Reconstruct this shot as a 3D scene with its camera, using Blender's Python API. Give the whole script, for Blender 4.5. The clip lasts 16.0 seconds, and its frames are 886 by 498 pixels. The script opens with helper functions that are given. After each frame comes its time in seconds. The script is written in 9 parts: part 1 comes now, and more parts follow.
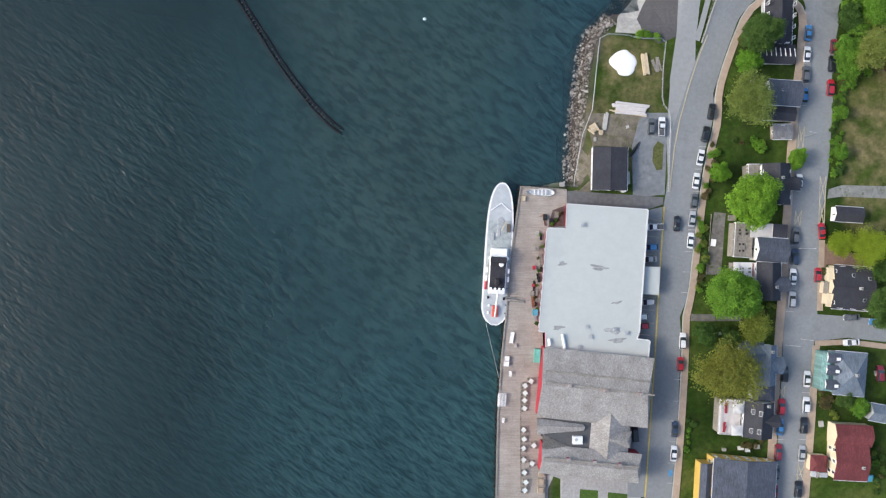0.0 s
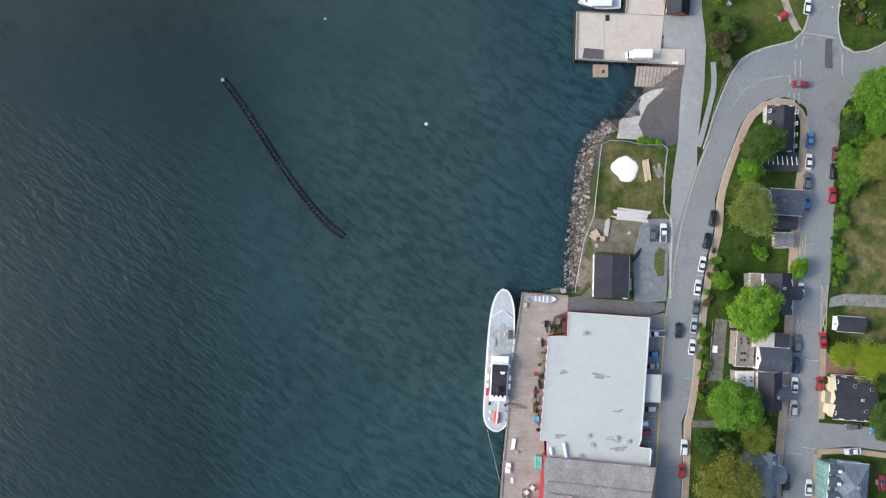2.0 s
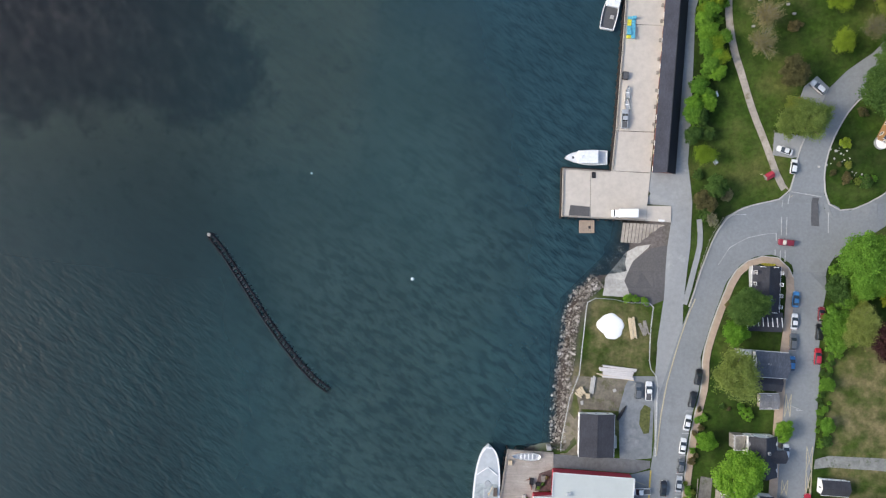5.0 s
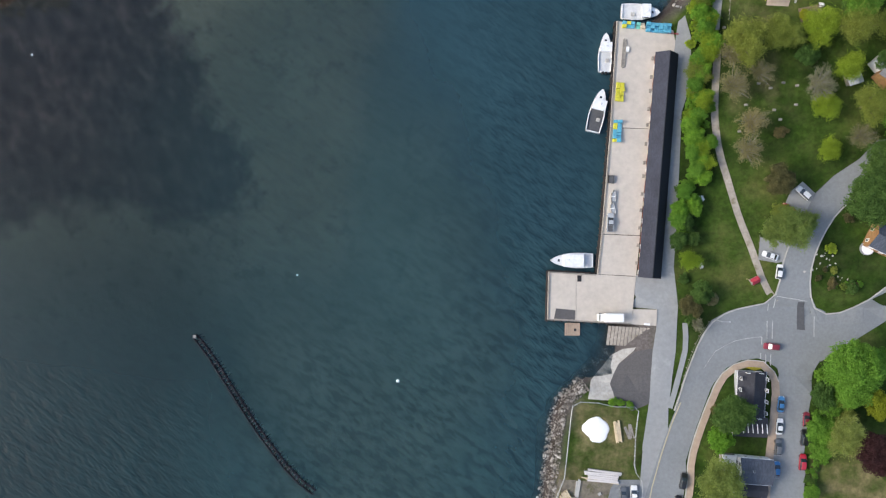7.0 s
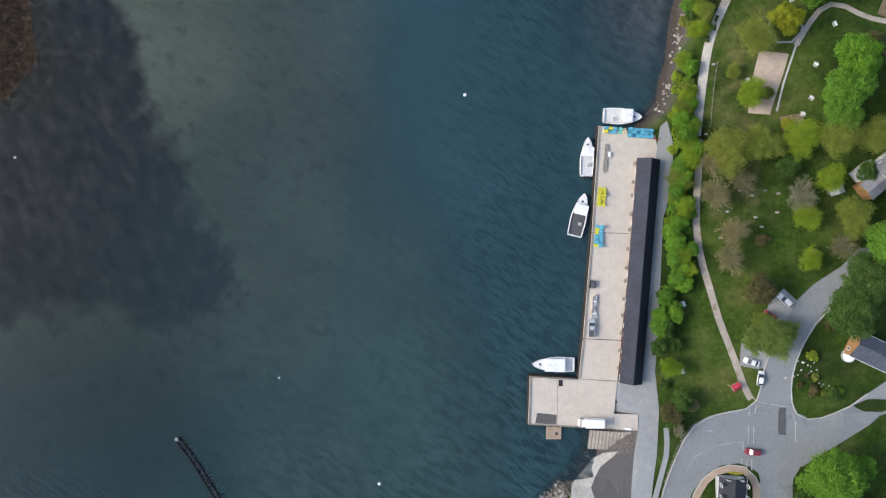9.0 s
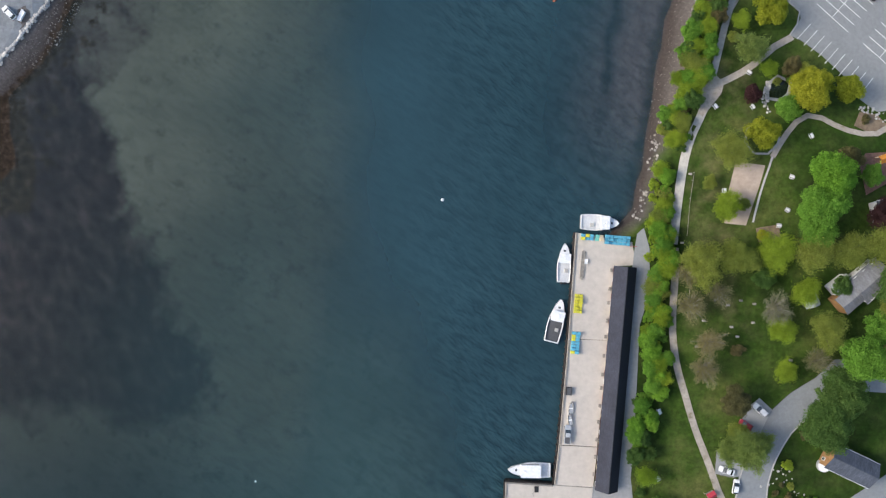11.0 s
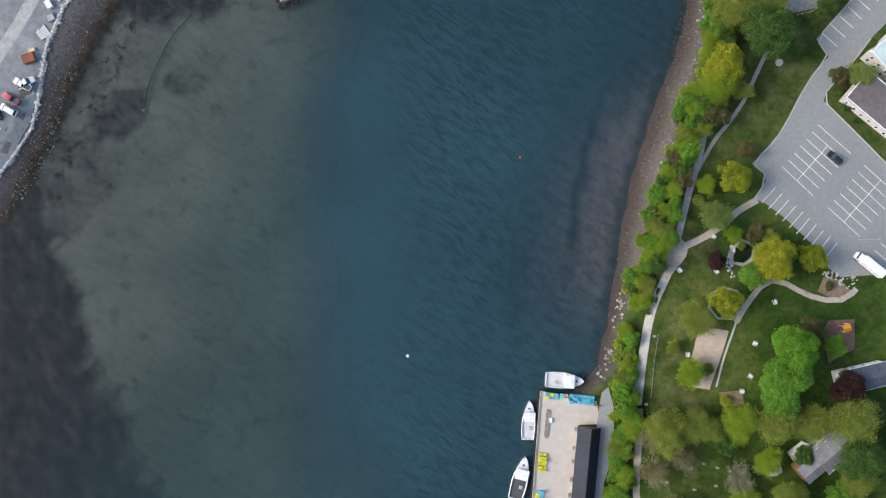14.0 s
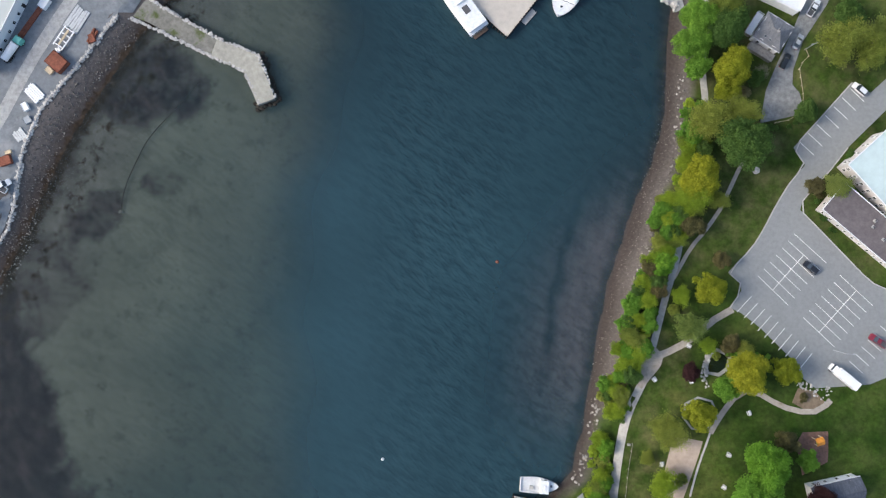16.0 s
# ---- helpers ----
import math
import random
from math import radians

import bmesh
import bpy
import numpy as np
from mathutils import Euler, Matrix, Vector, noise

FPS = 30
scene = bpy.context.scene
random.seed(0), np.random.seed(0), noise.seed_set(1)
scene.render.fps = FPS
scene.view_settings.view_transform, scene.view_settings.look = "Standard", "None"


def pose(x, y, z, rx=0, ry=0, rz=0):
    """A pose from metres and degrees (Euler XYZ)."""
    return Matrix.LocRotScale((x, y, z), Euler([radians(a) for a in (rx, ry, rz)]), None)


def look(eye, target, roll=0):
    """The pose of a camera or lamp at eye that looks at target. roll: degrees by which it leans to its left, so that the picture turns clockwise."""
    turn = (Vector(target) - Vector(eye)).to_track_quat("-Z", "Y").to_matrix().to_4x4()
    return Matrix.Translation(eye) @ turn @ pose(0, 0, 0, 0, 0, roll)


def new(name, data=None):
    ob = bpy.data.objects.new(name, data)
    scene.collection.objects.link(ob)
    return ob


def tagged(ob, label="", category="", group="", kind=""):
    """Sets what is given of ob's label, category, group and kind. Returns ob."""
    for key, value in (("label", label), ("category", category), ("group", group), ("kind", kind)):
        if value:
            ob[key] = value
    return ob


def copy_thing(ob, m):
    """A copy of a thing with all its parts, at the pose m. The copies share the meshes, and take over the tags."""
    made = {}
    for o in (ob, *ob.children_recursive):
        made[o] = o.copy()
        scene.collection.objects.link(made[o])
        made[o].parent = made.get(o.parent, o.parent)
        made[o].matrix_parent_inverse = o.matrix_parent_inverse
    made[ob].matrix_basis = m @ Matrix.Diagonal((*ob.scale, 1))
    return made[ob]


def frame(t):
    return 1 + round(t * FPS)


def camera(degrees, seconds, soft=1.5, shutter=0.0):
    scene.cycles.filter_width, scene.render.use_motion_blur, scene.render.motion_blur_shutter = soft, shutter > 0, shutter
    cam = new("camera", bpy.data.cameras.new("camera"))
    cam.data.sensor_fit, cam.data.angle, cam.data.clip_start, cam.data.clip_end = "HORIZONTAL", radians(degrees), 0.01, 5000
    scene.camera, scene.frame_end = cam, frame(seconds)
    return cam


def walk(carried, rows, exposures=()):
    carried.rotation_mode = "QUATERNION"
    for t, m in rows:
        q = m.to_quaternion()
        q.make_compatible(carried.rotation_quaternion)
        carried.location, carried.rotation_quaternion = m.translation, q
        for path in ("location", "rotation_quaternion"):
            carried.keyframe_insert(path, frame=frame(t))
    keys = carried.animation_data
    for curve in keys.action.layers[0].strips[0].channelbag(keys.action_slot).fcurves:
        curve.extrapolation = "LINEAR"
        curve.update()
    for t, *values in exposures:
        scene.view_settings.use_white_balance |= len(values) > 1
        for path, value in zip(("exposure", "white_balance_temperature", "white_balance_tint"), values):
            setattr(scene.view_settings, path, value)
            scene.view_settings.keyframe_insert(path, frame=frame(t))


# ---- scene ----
cam = camera(62.0, 16.0, soft=1.25)
# seconds, x, y, z, pitch, roll, yaw
ROWS = [
    (0.0, 0.00, 0.00, 215.59, 0.045, -0.146, -0.000),
    (0.5, -0.23, 7.70, 215.56, 0.040, -0.149, 0.061),
    (1.0, -0.41, 15.43, 215.50, 0.053, -0.137, 0.019),
    (1.5, -0.48, 23.10, 215.44, 0.050, -0.135, 0.001),
    (2.0, -0.38, 30.73, 215.59, 0.034, -0.131, 0.022),
    (2.5, -0.05, 38.35, 215.65, 0.022, -0.129, 0.064),
    (3.0, 0.49, 45.95, 215.72, 0.008, -0.121, 0.114),
    (3.5, 1.22, 53.54, 215.74, 0.009, -0.124, 0.156),
    (4.0, 2.06, 61.14, 215.70, 0.020, -0.103, 0.196),
    (6.5, 6.98, 98.84, 215.70, -0.080, -0.027, 0.314),
    (7.0, 8.10, 106.43, 215.63, -0.092, -0.018, 0.353),
    (7.5, 9.31, 114.00, 215.72, -0.109, 0.002, 0.368),
    (8.0, 10.60, 121.61, 215.63, -0.107, 0.080, 0.397),
    (8.5, 12.13, 129.23, 215.70, -0.134, 0.078, 0.418),
    (9.0, 13.69, 136.88, 215.73, -0.140, 0.108, 0.481),
    (11.5, 21.74, 175.30, 215.92, -0.136, 0.130, 0.864),
    (12.0, 23.32, 182.98, 215.79, -0.143, 0.113, 0.945),
    (12.5, 24.82, 190.65, 215.74, -0.167, 0.115, 1.005),
    (13.0, 26.25, 198.38, 215.75, -0.173, 0.086, 1.026),
    (13.5, 27.66, 206.12, 215.67, -0.200, 0.048, 1.067),
    (14.0, 29.05, 213.86, 215.72, -0.231, 0.011, 1.129),
    (14.5, 30.47, 221.61, 215.67, -0.246, 0.037, 1.176),
    (15.0, 31.98, 229.32, 215.63, -0.277, 0.031, 1.212),
    (15.5, 33.61, 237.00, 215.66, -0.318, -0.021, 1.316),
    (16.0, 35.19, 244.72, 215.52, -0.326, -0.017, 1.573),
]
walk(cam, [(t, pose(*row)) for t, *row in ROWS])


# ---- lie of the land ----
TX = [30, 66, 80, 90, 105, 120, 145, 200]
TY = [-120, -20, 20, 60, 90, 125, 160, 190, 210, 240, 270, 320]
TZ = np.array([
    [2.6, 2.6, 3.5, 5.0, 7.0, 8.0, 10.0, 12.0], [2.6, 2.5, 3.0, 4.5, 6.6, 7.5, 9.0, 11.0],
    [2.4, 2.3, 3.0, 4.5, 6.9, 8.0, 9.0, 11.0], [2.2, 2.3, 2.6, 3.0, 3.6, 5.0, 7.0, 9.0],
    [1.8, 2.0, 2.4, 3.0, 3.4, 3.8, 5.0, 7.0], [1.8, 1.9, 2.6, 4.6, 5.5, 6.0, 8.0, 10.0],
    [1.8, 1.9, 2.3, 5.0, 7.5, 10.0, 12.0, 13.0], [1.8, 1.9, 2.6, 6.2, 9.0, 11.0, 12.0, 12.0],
    [1.8, 1.9, 3.5, 7.0, 8.0, 8.0, 8.0, 8.0], [1.8, 2.0, 3.0, 5.5, 5.3, 5.2, 5.5, 6.0],
    [1.8, 2.0, 2.2, 2.6, 2.5, 2.6, 4.0, 6.0], [1.8, 2.0, 2.2, 2.4, 2.0, 1.8, 3.0, 5.0]])
# waterline of the town side, south to north, and of the far yard
EAST = [(28, -400), (28, 17.5), (37.1, 19.3), (37.4, 31.7), (39.1, 45.0), (40.2, 56.6), (42.2, 62.8),
        (48.0, 68.8), (53.2, 72.7), (55.2, 77.0), (56.9, 82.7), (60.1, 96.6), (65.8, 169.4), (74.2, 178.3),
        (77.2, 191.9), (79.7, 209.3), (81.9, 224.3), (84.0, 235.5), (86.6, 243.6), (90.7, 258.4),
        (95.0, 270.1), (98.5, 285.0), (98.4, 301.5), (98.7, 314.7), (104, 330), (110, 600)]
WEST = [(-175, -400), (-165, 120), (-130, 170), (-113, 180), (-105, 190), (-106.5, 201), (-107.5, 210.1), (-96.0, 222.0), (-88.0, 239.5), (-77.4, 263.7), (-72.7, 273.7), (-64.7, 286.3),
        (-56.0, 299.7), (-46.4, 313.2), (-39.2, 319.1), (-30, 345), (-20, 600)]


def east_shore(y):
    return np.interp(y, [p[1] for p in EAST], [p[0] for p in EAST])


def west_shore(y):
    return np.interp(y, [p[1] for p in WEST], [p[0] for p in WEST])


def smooth(a, b, v):
    s = np.clip((v - a) / (b - a), 0, 1)
    return s * s * (3 - 2 * s)


def upland(x, y):
    """Height of the town side, between the heights given above."""
    x, y = np.clip(x, TX[0], TX[-1]), np.clip(y, TY[0], TY[-1])
    i = np.clip(np.searchsorted(TX, x) - 1, 0, len(TX) - 2)
    j = np.clip(np.searchsorted(TY, y) - 1, 0, len(TY) - 2)
    tx, ty = np.array(TX, float), np.array(TY, float)
    u, v = (x - tx[i]) / (tx[i + 1] - tx[i]), (y - ty[j]) / (ty[j + 1] - ty[j])
    return (TZ[j, i] * (1 - u) + TZ[j, i + 1] * u) * (1 - v) + (TZ[j + 1, i] * (1 - u) + TZ[j + 1, i + 1] * u) * v


def terrain(x, y):
    """Height of the ground or sea bed at a place; the sea stands at 0."""
    x, y = np.asarray(x, float), np.asarray(y, float)
    de = (x - east_shore(y)) * 0.9
    dw = (west_shore(y) - x) * 0.72
    wide = 4 + 4.5 * smooth(175, 215, y)
    he = np.where(de > 0, upland(x, y) * smooth(-0.25, 1, de / wide) * 1.0 - 0.45 * (1 - smooth(0, 1, de / wide)), np.maximum(-4, -0.1 + de * 0.16))
    slip = smooth(64, 70, y) * smooth(93, 88, y)
    he = he * (1 - slip) + slip * np.minimum(he, -0.4 + 2.3 * smooth(54, 72, x))
    hw = np.where(dw > 0, 3.2 * smooth(0, 9, dw) - 0.1, np.maximum(-4, -0.1 + dw * 0.05))
    return np.maximum(he, hw)


def ground_at(x, y):
    return float(terrain(x, y))


# ---- sky, sun ----
SUN_FROM, SUN_UP = 268, 35      # compass-like bearing (from the west) and height, degrees
world = bpy.data.worlds.new("sky")
scene.world = world
world.use_nodes = True
_n = world.node_tree.nodes
_sky = _n.new("ShaderNodeTexSky")
_sky.sky_type, _sky.sun_disc = "NISHITA", False
_sky.sun_elevation, _sky.sun_rotation = radians(SUN_UP), radians(SUN_FROM)
_sky.air_density, _sky.dust_density, _sky.ozone_density = 1.0, 2.5, 1.0
world.node_tree.links.new(_sky.outputs[0], _n["Background"].inputs[0])
_n["Background"].inputs[1].default_value = 0.15
sun = new("sun", bpy.data.lights.new("sun", "SUN"))
sun.data.energy, sun.data.angle, sun.data.color = 1.2, radians(18), (1.0, 0.94, 0.86)
_b, _e = radians(SUN_FROM), radians(SUN_UP)
sun.matrix_world = look((math.sin(_b) * math.cos(_e) * 300, math.cos(_b) * math.cos(_e) * 300, math.sin(_e) * 300), (0, 0, 0))
scene.view_settings.exposure = 0.89


# ---- materials ----
MATS = {}


def _ramp(nt, socket, stops):
    r = nt.nodes.new("ShaderNodeValToRGB")
    while len(r.color_ramp.elements) < len(stops):
        r.color_ramp.elements.new(0.5)
    for el, (p, c) in zip(r.color_ramp.elements, stops):
        el.position, el.color = p, (*c, 1)
    nt.links.new(socket, r.inputs[0])
    return r.outputs[0]


def _noise(nt, scale, detail=4, rough=0.6, stretch=(1, 1, 1), turn=0, obj=False, warp=0.0):
    co = nt.nodes.new("ShaderNodeTexCoord") if obj else nt.nodes.new("ShaderNodeNewGeometry")
    mp = nt.nodes.new("ShaderNodeMapping")
    mp.vector_type = "TEXTURE"
    mp.inputs["Scale"].default_value = stretch
    mp.inputs["Rotation"].default_value = (0, 0, radians(turn))
    nt.links.new(co.outputs["Object" if obj else "Position"], mp.inputs[0])
    n = nt.nodes.new("ShaderNodeTexNoise")
    n.inputs["Scale"].default_value, n.inputs["Detail"].default_value, n.inputs["Roughness"].default_value = scale, detail, rough
    n.inputs["Distortion"].default_value = warp
    nt.links.new(mp.outputs[0], n.inputs["Vector"])
    return n.outputs["Fac"]


def _mix(nt, fac, a, b, how="MIX"):
    m = nt.nodes.new("ShaderNodeMix")
    m.data_type, m.blend_type = "RGBA", how
    for sock, v in ((m.inputs["Factor"], fac), (m.inputs["A"], a), (m.inputs["B"], b)):
        if isinstance(v, (int, float)):
            sock.default_value = v
        elif isinstance(v, tuple):
            sock.default_value = (*v, 1)
        else:
            nt.links.new(v, sock)
    return m.outputs["Result"]


def _math(nt, op, a, b=0.0):
    m = nt.nodes.new("ShaderNodeMath")
    m.operation = op
    for sock, v in zip(m.inputs, (a, b)):
        if isinstance(v, (int, float)):
            sock.default_value = v
        else:
            nt.links.new(v, sock)
    return m.outputs[0]


def material(name):
    m = bpy.data.materials.new(name)
    m.use_nodes = True
    MATS[name] = m
    return m, m.node_tree, m.node_tree.nodes["Principled BSDF"]


def surface(name, colour, rough=0.8, metal=0.0, vary=0.25, grain=1.5, coarse=0.12, bump=0.15, stretch=(1, 1, 1), turn=0, spot=None, random_tint=0.0, alpha=1.0, spec=0.3):
    """A worn surface: colour varied at a fine and a coarse scale, with a fine relief and, if given, spots of another colour."""
    m, nt, b = material(name)
    fine = _noise(nt, grain, 5, 0.65, stretch, turn)
    big = _noise(nt, coarse, 3, 0.55)
    lo, hi = tuple(c * (1 - vary) for c in colour), tuple(min(1, c * (1 + vary)) for c in colour)
    col = _ramp(nt, fine, [(0.3, lo), (0.7, hi)])
    shade = _ramp(nt, big, [(0.3, (1 - vary * 0.7,) * 3), (0.7, (1 + vary * 0.3,) * 3)])
    col = _mix(nt, 1.0, col, shade, "MULTIPLY")
    if spot:
        k = _ramp(nt, _noise(nt, spot[1], 4, 0.7), [(spot[2], (0, 0, 0)), (spot[2] + 0.12, (1, 1, 1))])
        col = _mix(nt, k, col, spot[0])
    if random_tint:
        oi = nt.nodes.new("ShaderNodeObjectInfo")
        k = _ramp(nt, oi.outputs["Random"], [(0, (1 - random_tint,) * 3), (1, (1 + random_tint * 0.6,) * 3)])
        col = _mix(nt, 1.0, col, k, "MULTIPLY")
    nt.links.new(col, b.inputs["Base Color"])
    b.inputs["Roughness"].default_value, b.inputs["Metallic"].default_value = rough, metal
    b.inputs["Specular IOR Level"].default_value = spec
    if bump:
        bp = nt.nodes.new("ShaderNodeBump")
        bp.inputs["Strength"].default_value, bp.inputs["Distance"].default_value = bump, 0.05
        nt.links.new(fine, bp.inputs["Height"])
        nt.links.new(bp.outputs[0], b.inputs["Normal"])
    return m


def courses(name, colour, gap, depth=0.5, rough=0.85, vary=0.25, axis="Y", width=0.35, spec=0.2, line=0.35):
    """Shingles, boards or planks in rows that follow the object's own axes: rows of the given width with dark joints and tint board by board."""
    m, nt, b = material(name)
    tc = nt.nodes.new("ShaderNodeTexCoord")
    mp = nt.nodes.new("ShaderNodeMapping")
    if axis == "Y":
        mp.inputs["Rotation"].default_value = (0, 0, radians(90))
    nt.links.new(tc.outputs["Object"], mp.inputs[0])
    br = nt.nodes.new("ShaderNodeTexBrick")
    br.inputs["Scale"].default_value = 1
    br.inputs["Brick Width"].default_value, br.inputs["Row Height"].default_value = width, gap
    br.inputs["Mortar Size"].default_value, br.inputs["Bias"].default_value = gap * 0.09, 0.0
    br.inputs["Color1"].default_value = (*[c * (1 - vary) for c in colour], 1)
    br.inputs["Color2"].default_value = (*[min(1, c * (1 + vary)) for c in colour], 1)
    br.inputs["Mortar"].default_value = (*[c * line for c in colour], 1)
    nt.links.new(mp.outputs[0], br.inputs["Vector"])
    fine = _noise(nt, 2.2, 5, 0.7)
    big = _noise(nt, 0.22, 4, 0.6)
    k = _ramp(nt, big, [(0.3, (0.78, 0.77, 0.76)), (0.7, (1.12, 1.12, 1.12))])
    col = _mix(nt, 1.0, br.outputs["Color"], k, "MULTIPLY")
    k2 = _ramp(nt, fine, [(0.3, (0.82,) * 3), (0.7, (1.1,) * 3)])
    col = _mix(nt, 1.0, col, k2, "MULTIPLY")
    nt.links.new(col, b.inputs["Base Color"])
    b.inputs["Roughness"].default_value = rough
    b.inputs["Specular IOR Level"].default_value = spec
    bp = nt.nodes.new("ShaderNodeBump")
    bp.inputs["Strength"].default_value, bp.inputs["Distance"].default_value = depth, 0.02
    nt.links.new(br.outputs["Fac"], bp.inputs["Height"])
    bp.invert = True
    nt.links.new(bp.outputs[0], b.inputs["Normal"])
    return m


def gloss(name, colour, rough=0.25, metal=0.0, coat=0.3):
    m, nt, b = material(name)
    k = _ramp(nt, _noise(nt, 1.2, 4, 0.6), [(0.3, tuple(c * 0.85 for c in colour)), (0.7, tuple(min(1, c * 1.06) for c in colour))])
    nt.links.new(k, b.inputs["Base Color"])
    b.inputs["Roughness"].default_value, b.inputs["Metallic"].default_value = rough, metal
    b.inputs["Coat Weight"].default_value = coat
    b.inputs["Coat Roughness"].default_value = 0.15
    return m


asphalt = surface("asphalt", (0.210, 0.225, 0.232), 0.9, vary=0.10, grain=1.3, coarse=0.08, bump=0.1, spot=((0.175, 0.185, 0.192), 0.09, 0.57))
asphalt_old = surface("worn_asphalt", (0.275, 0.284, 0.284), 0.92, vary=0.10, grain=0.8, coarse=0.06, bump=0.1, spot=((0.37, 0.375, 0.37), 0.11, 0.6))
asphalt_lot = surface("parking_asphalt", (0.236, 0.245, 0.241), 0.92, vary=0.1, grain=1.0, coarse=0.05, spot=((0.165, 0.17, 0.175), 0.12, 0.64))
asphalt_patch = surface("asphalt_patch", (0.09, 0.092, 0.096), 0.9, vary=0.15)
yard_tarmac = surface("yard_tarmac", (0.135, 0.138, 0.143), 0.92, vary=0.18, grain=0.9, coarse=0.1, spot=((0.10, 0.10, 0.10), 0.2, 0.6))
plot_gravel = surface("weedy_plot_gravel", (0.135, 0.13, 0.12), 0.95, vary=0.3, grain=0.9, coarse=0.2, bump=0.3, spot=((0.04, 0.06, 0.015), 0.35, 0.58))
track_gravel = surface("grassy_track_gravel", (0.21, 0.215, 0.20), 0.95, vary=0.25, grain=0.8, coarse=0.15, bump=0.3, spot=((0.06, 0.075, 0.025), 0.28, 0.55))
tarmac_slip = surface("dark_gravel", (0.095, 0.092, 0.092), 0.95, vary=0.15, grain=2.0)
gravel = surface("grey_gravel", (0.22, 0.225, 0.22), 0.95, vary=0.3, grain=0.9, coarse=0.15, bump=0.4, spot=((0.33, 0.33, 0.32), 0.2, 0.6))
yard_gravel = surface("yard_gravel", (0.19, 0.205, 0.215), 0.95, vary=0.2, grain=0.7, coarse=0.08, bump=0.4, spot=((0.265, 0.275, 0.28), 0.12, 0.57))
path_grit = surface("path_grit", (0.36, 0.32, 0.27), 0.95, vary=0.22, grain=1.2, coarse=0.2, bump=0.3, spot=((0.20, 0.175, 0.12), 0.3, 0.58))
pavement_mat = surface("tan_pavement", (0.37, 0.29, 0.22), 0.9, vary=0.15, grain=0.9, coarse=0.1)
kerb_mat = surface("kerb_concrete", (0.42, 0.41, 0.38), 0.9, vary=0.15)
concrete = surface("pale_concrete", (0.495, 0.447, 0.385), 0.9, vary=0.09, grain=0.5, coarse=0.06, bump=0.1, spot=((0.40, 0.345, 0.30), 0.07, 0.6))
concrete_grey = surface("grey_concrete", (0.33, 0.33, 0.32), 0.9, vary=0.2)
sand = surface("court_sand", (0.40, 0.325, 0.265), 0.95, vary=0.14, grain=0.6, coarse=0.15)
paint_white = surface("road_paint_white", (0.74, 0.74, 0.72), 0.8, vary=0.2, grain=3)
paint_faded = surface("faded_road_paint", (0.40, 0.405, 0.40), 0.85, vary=0.3, grain=2.0, spot=((0.25, 0.26, 0.26), 0.5, 0.55))
paint_yellow = surface("road_paint_yellow", (0.55, 0.42, 0.10), 0.8, vary=0.25, grain=3)
paint_cream = surface("road_paint_cream", (0.42, 0.38, 0.27), 0.8, vary=0.25, grain=3)
pale_gravel = surface("pale_beach_gravel", (0.40, 0.385, 0.35), 0.95, vary=0.2, grain=1.0, coarse=0.2, bump=0.3)
soil = surface("bare_soil", (0.20, 0.15, 0.10), 0.95, vary=0.3, grain=0.8, bump=0.4)
rock = surface("granite_rock", (0.225, 0.205, 0.18), 0.9, vary=0.45, grain=0.9, coarse=0.4, bump=0.5, random_tint=0.35)
rock_wall = surface("pale_granite_block", (0.46, 0.44, 0.41), 0.9, vary=0.2, grain=0.9, bump=0.5, random_tint=0.25)
stucco = surface("pale_stucco", (0.56, 0.53, 0.51), 0.85, vary=0.08)
rock_pale = surface("pale_rock", (0.37, 0.345, 0.315), 0.9, vary=0.3, grain=0.9, bump=0.5, random_tint=0.3)
deck_wood = courses("weathered_deck_boards", (0.365, 0.328, 0.288), 0.22, 0.4, axis="X", width=4.0, vary=0.10, line=0.72)
timber = surface("tarred_timber", (0.035, 0.030, 0.028), 0.9, vary=0.4, grain=1.5, bump=0.4)
timber_grey = surface("grey_timber", (0.26, 0.24, 0.21), 0.9, vary=0.3, grain=1.5, bump=0.3)
white_paint = surface("white_paint", (0.78, 0.78, 0.77), 0.6, vary=0.06, grain=1.2)
cream_paint = surface("cream_paint", (0.62, 0.55, 0.40), 0.7, vary=0.08)
red_paint = surface("red_paint", (0.36, 0.035, 0.055), 0.65, vary=0.2)
yellow_paint = surface("ochre_clapboard", (0.58, 0.40, 0.10), 0.7, vary=0.1)
grey_paint = surface("grey_paint", (0.34, 0.36, 0.375), 0.6, vary=0.1)
black_paint = surface("black_paint", (0.02, 0.02, 0.022), 0.6, vary=0.2)
metal_roof = surface("pale_membrane_roof", (0.435, 0.465, 0.445), 0.65, vary=0.035, grain=0.5, coarse=0.04, bump=0.02, spot=((0.40, 0.42, 0.41), 0.05, 0.63))
metal_edge = surface("white_flashing", (0.75, 0.76, 0.77), 0.5, vary=0.05)
roof_trim = surface("grey_white_flashing", (0.56, 0.575, 0.57), 0.6, vary=0.05)
copper_roof = surface("pale_green_membrane", (0.50, 0.60, 0.58), 0.7, vary=0.06, grain=0.5)
shingle_grey = courses("weathered_cedar_shingles", (0.37, 0.355, 0.335), 0.28, 0.5, vary=0.2, width=0.4, line=0.6)
shingle_grey_x = courses("weathered_cedar_shingles_cross", (0.37, 0.355, 0.335), 0.28, 0.5, axis="X", vary=0.2, width=0.4, line=0.6)
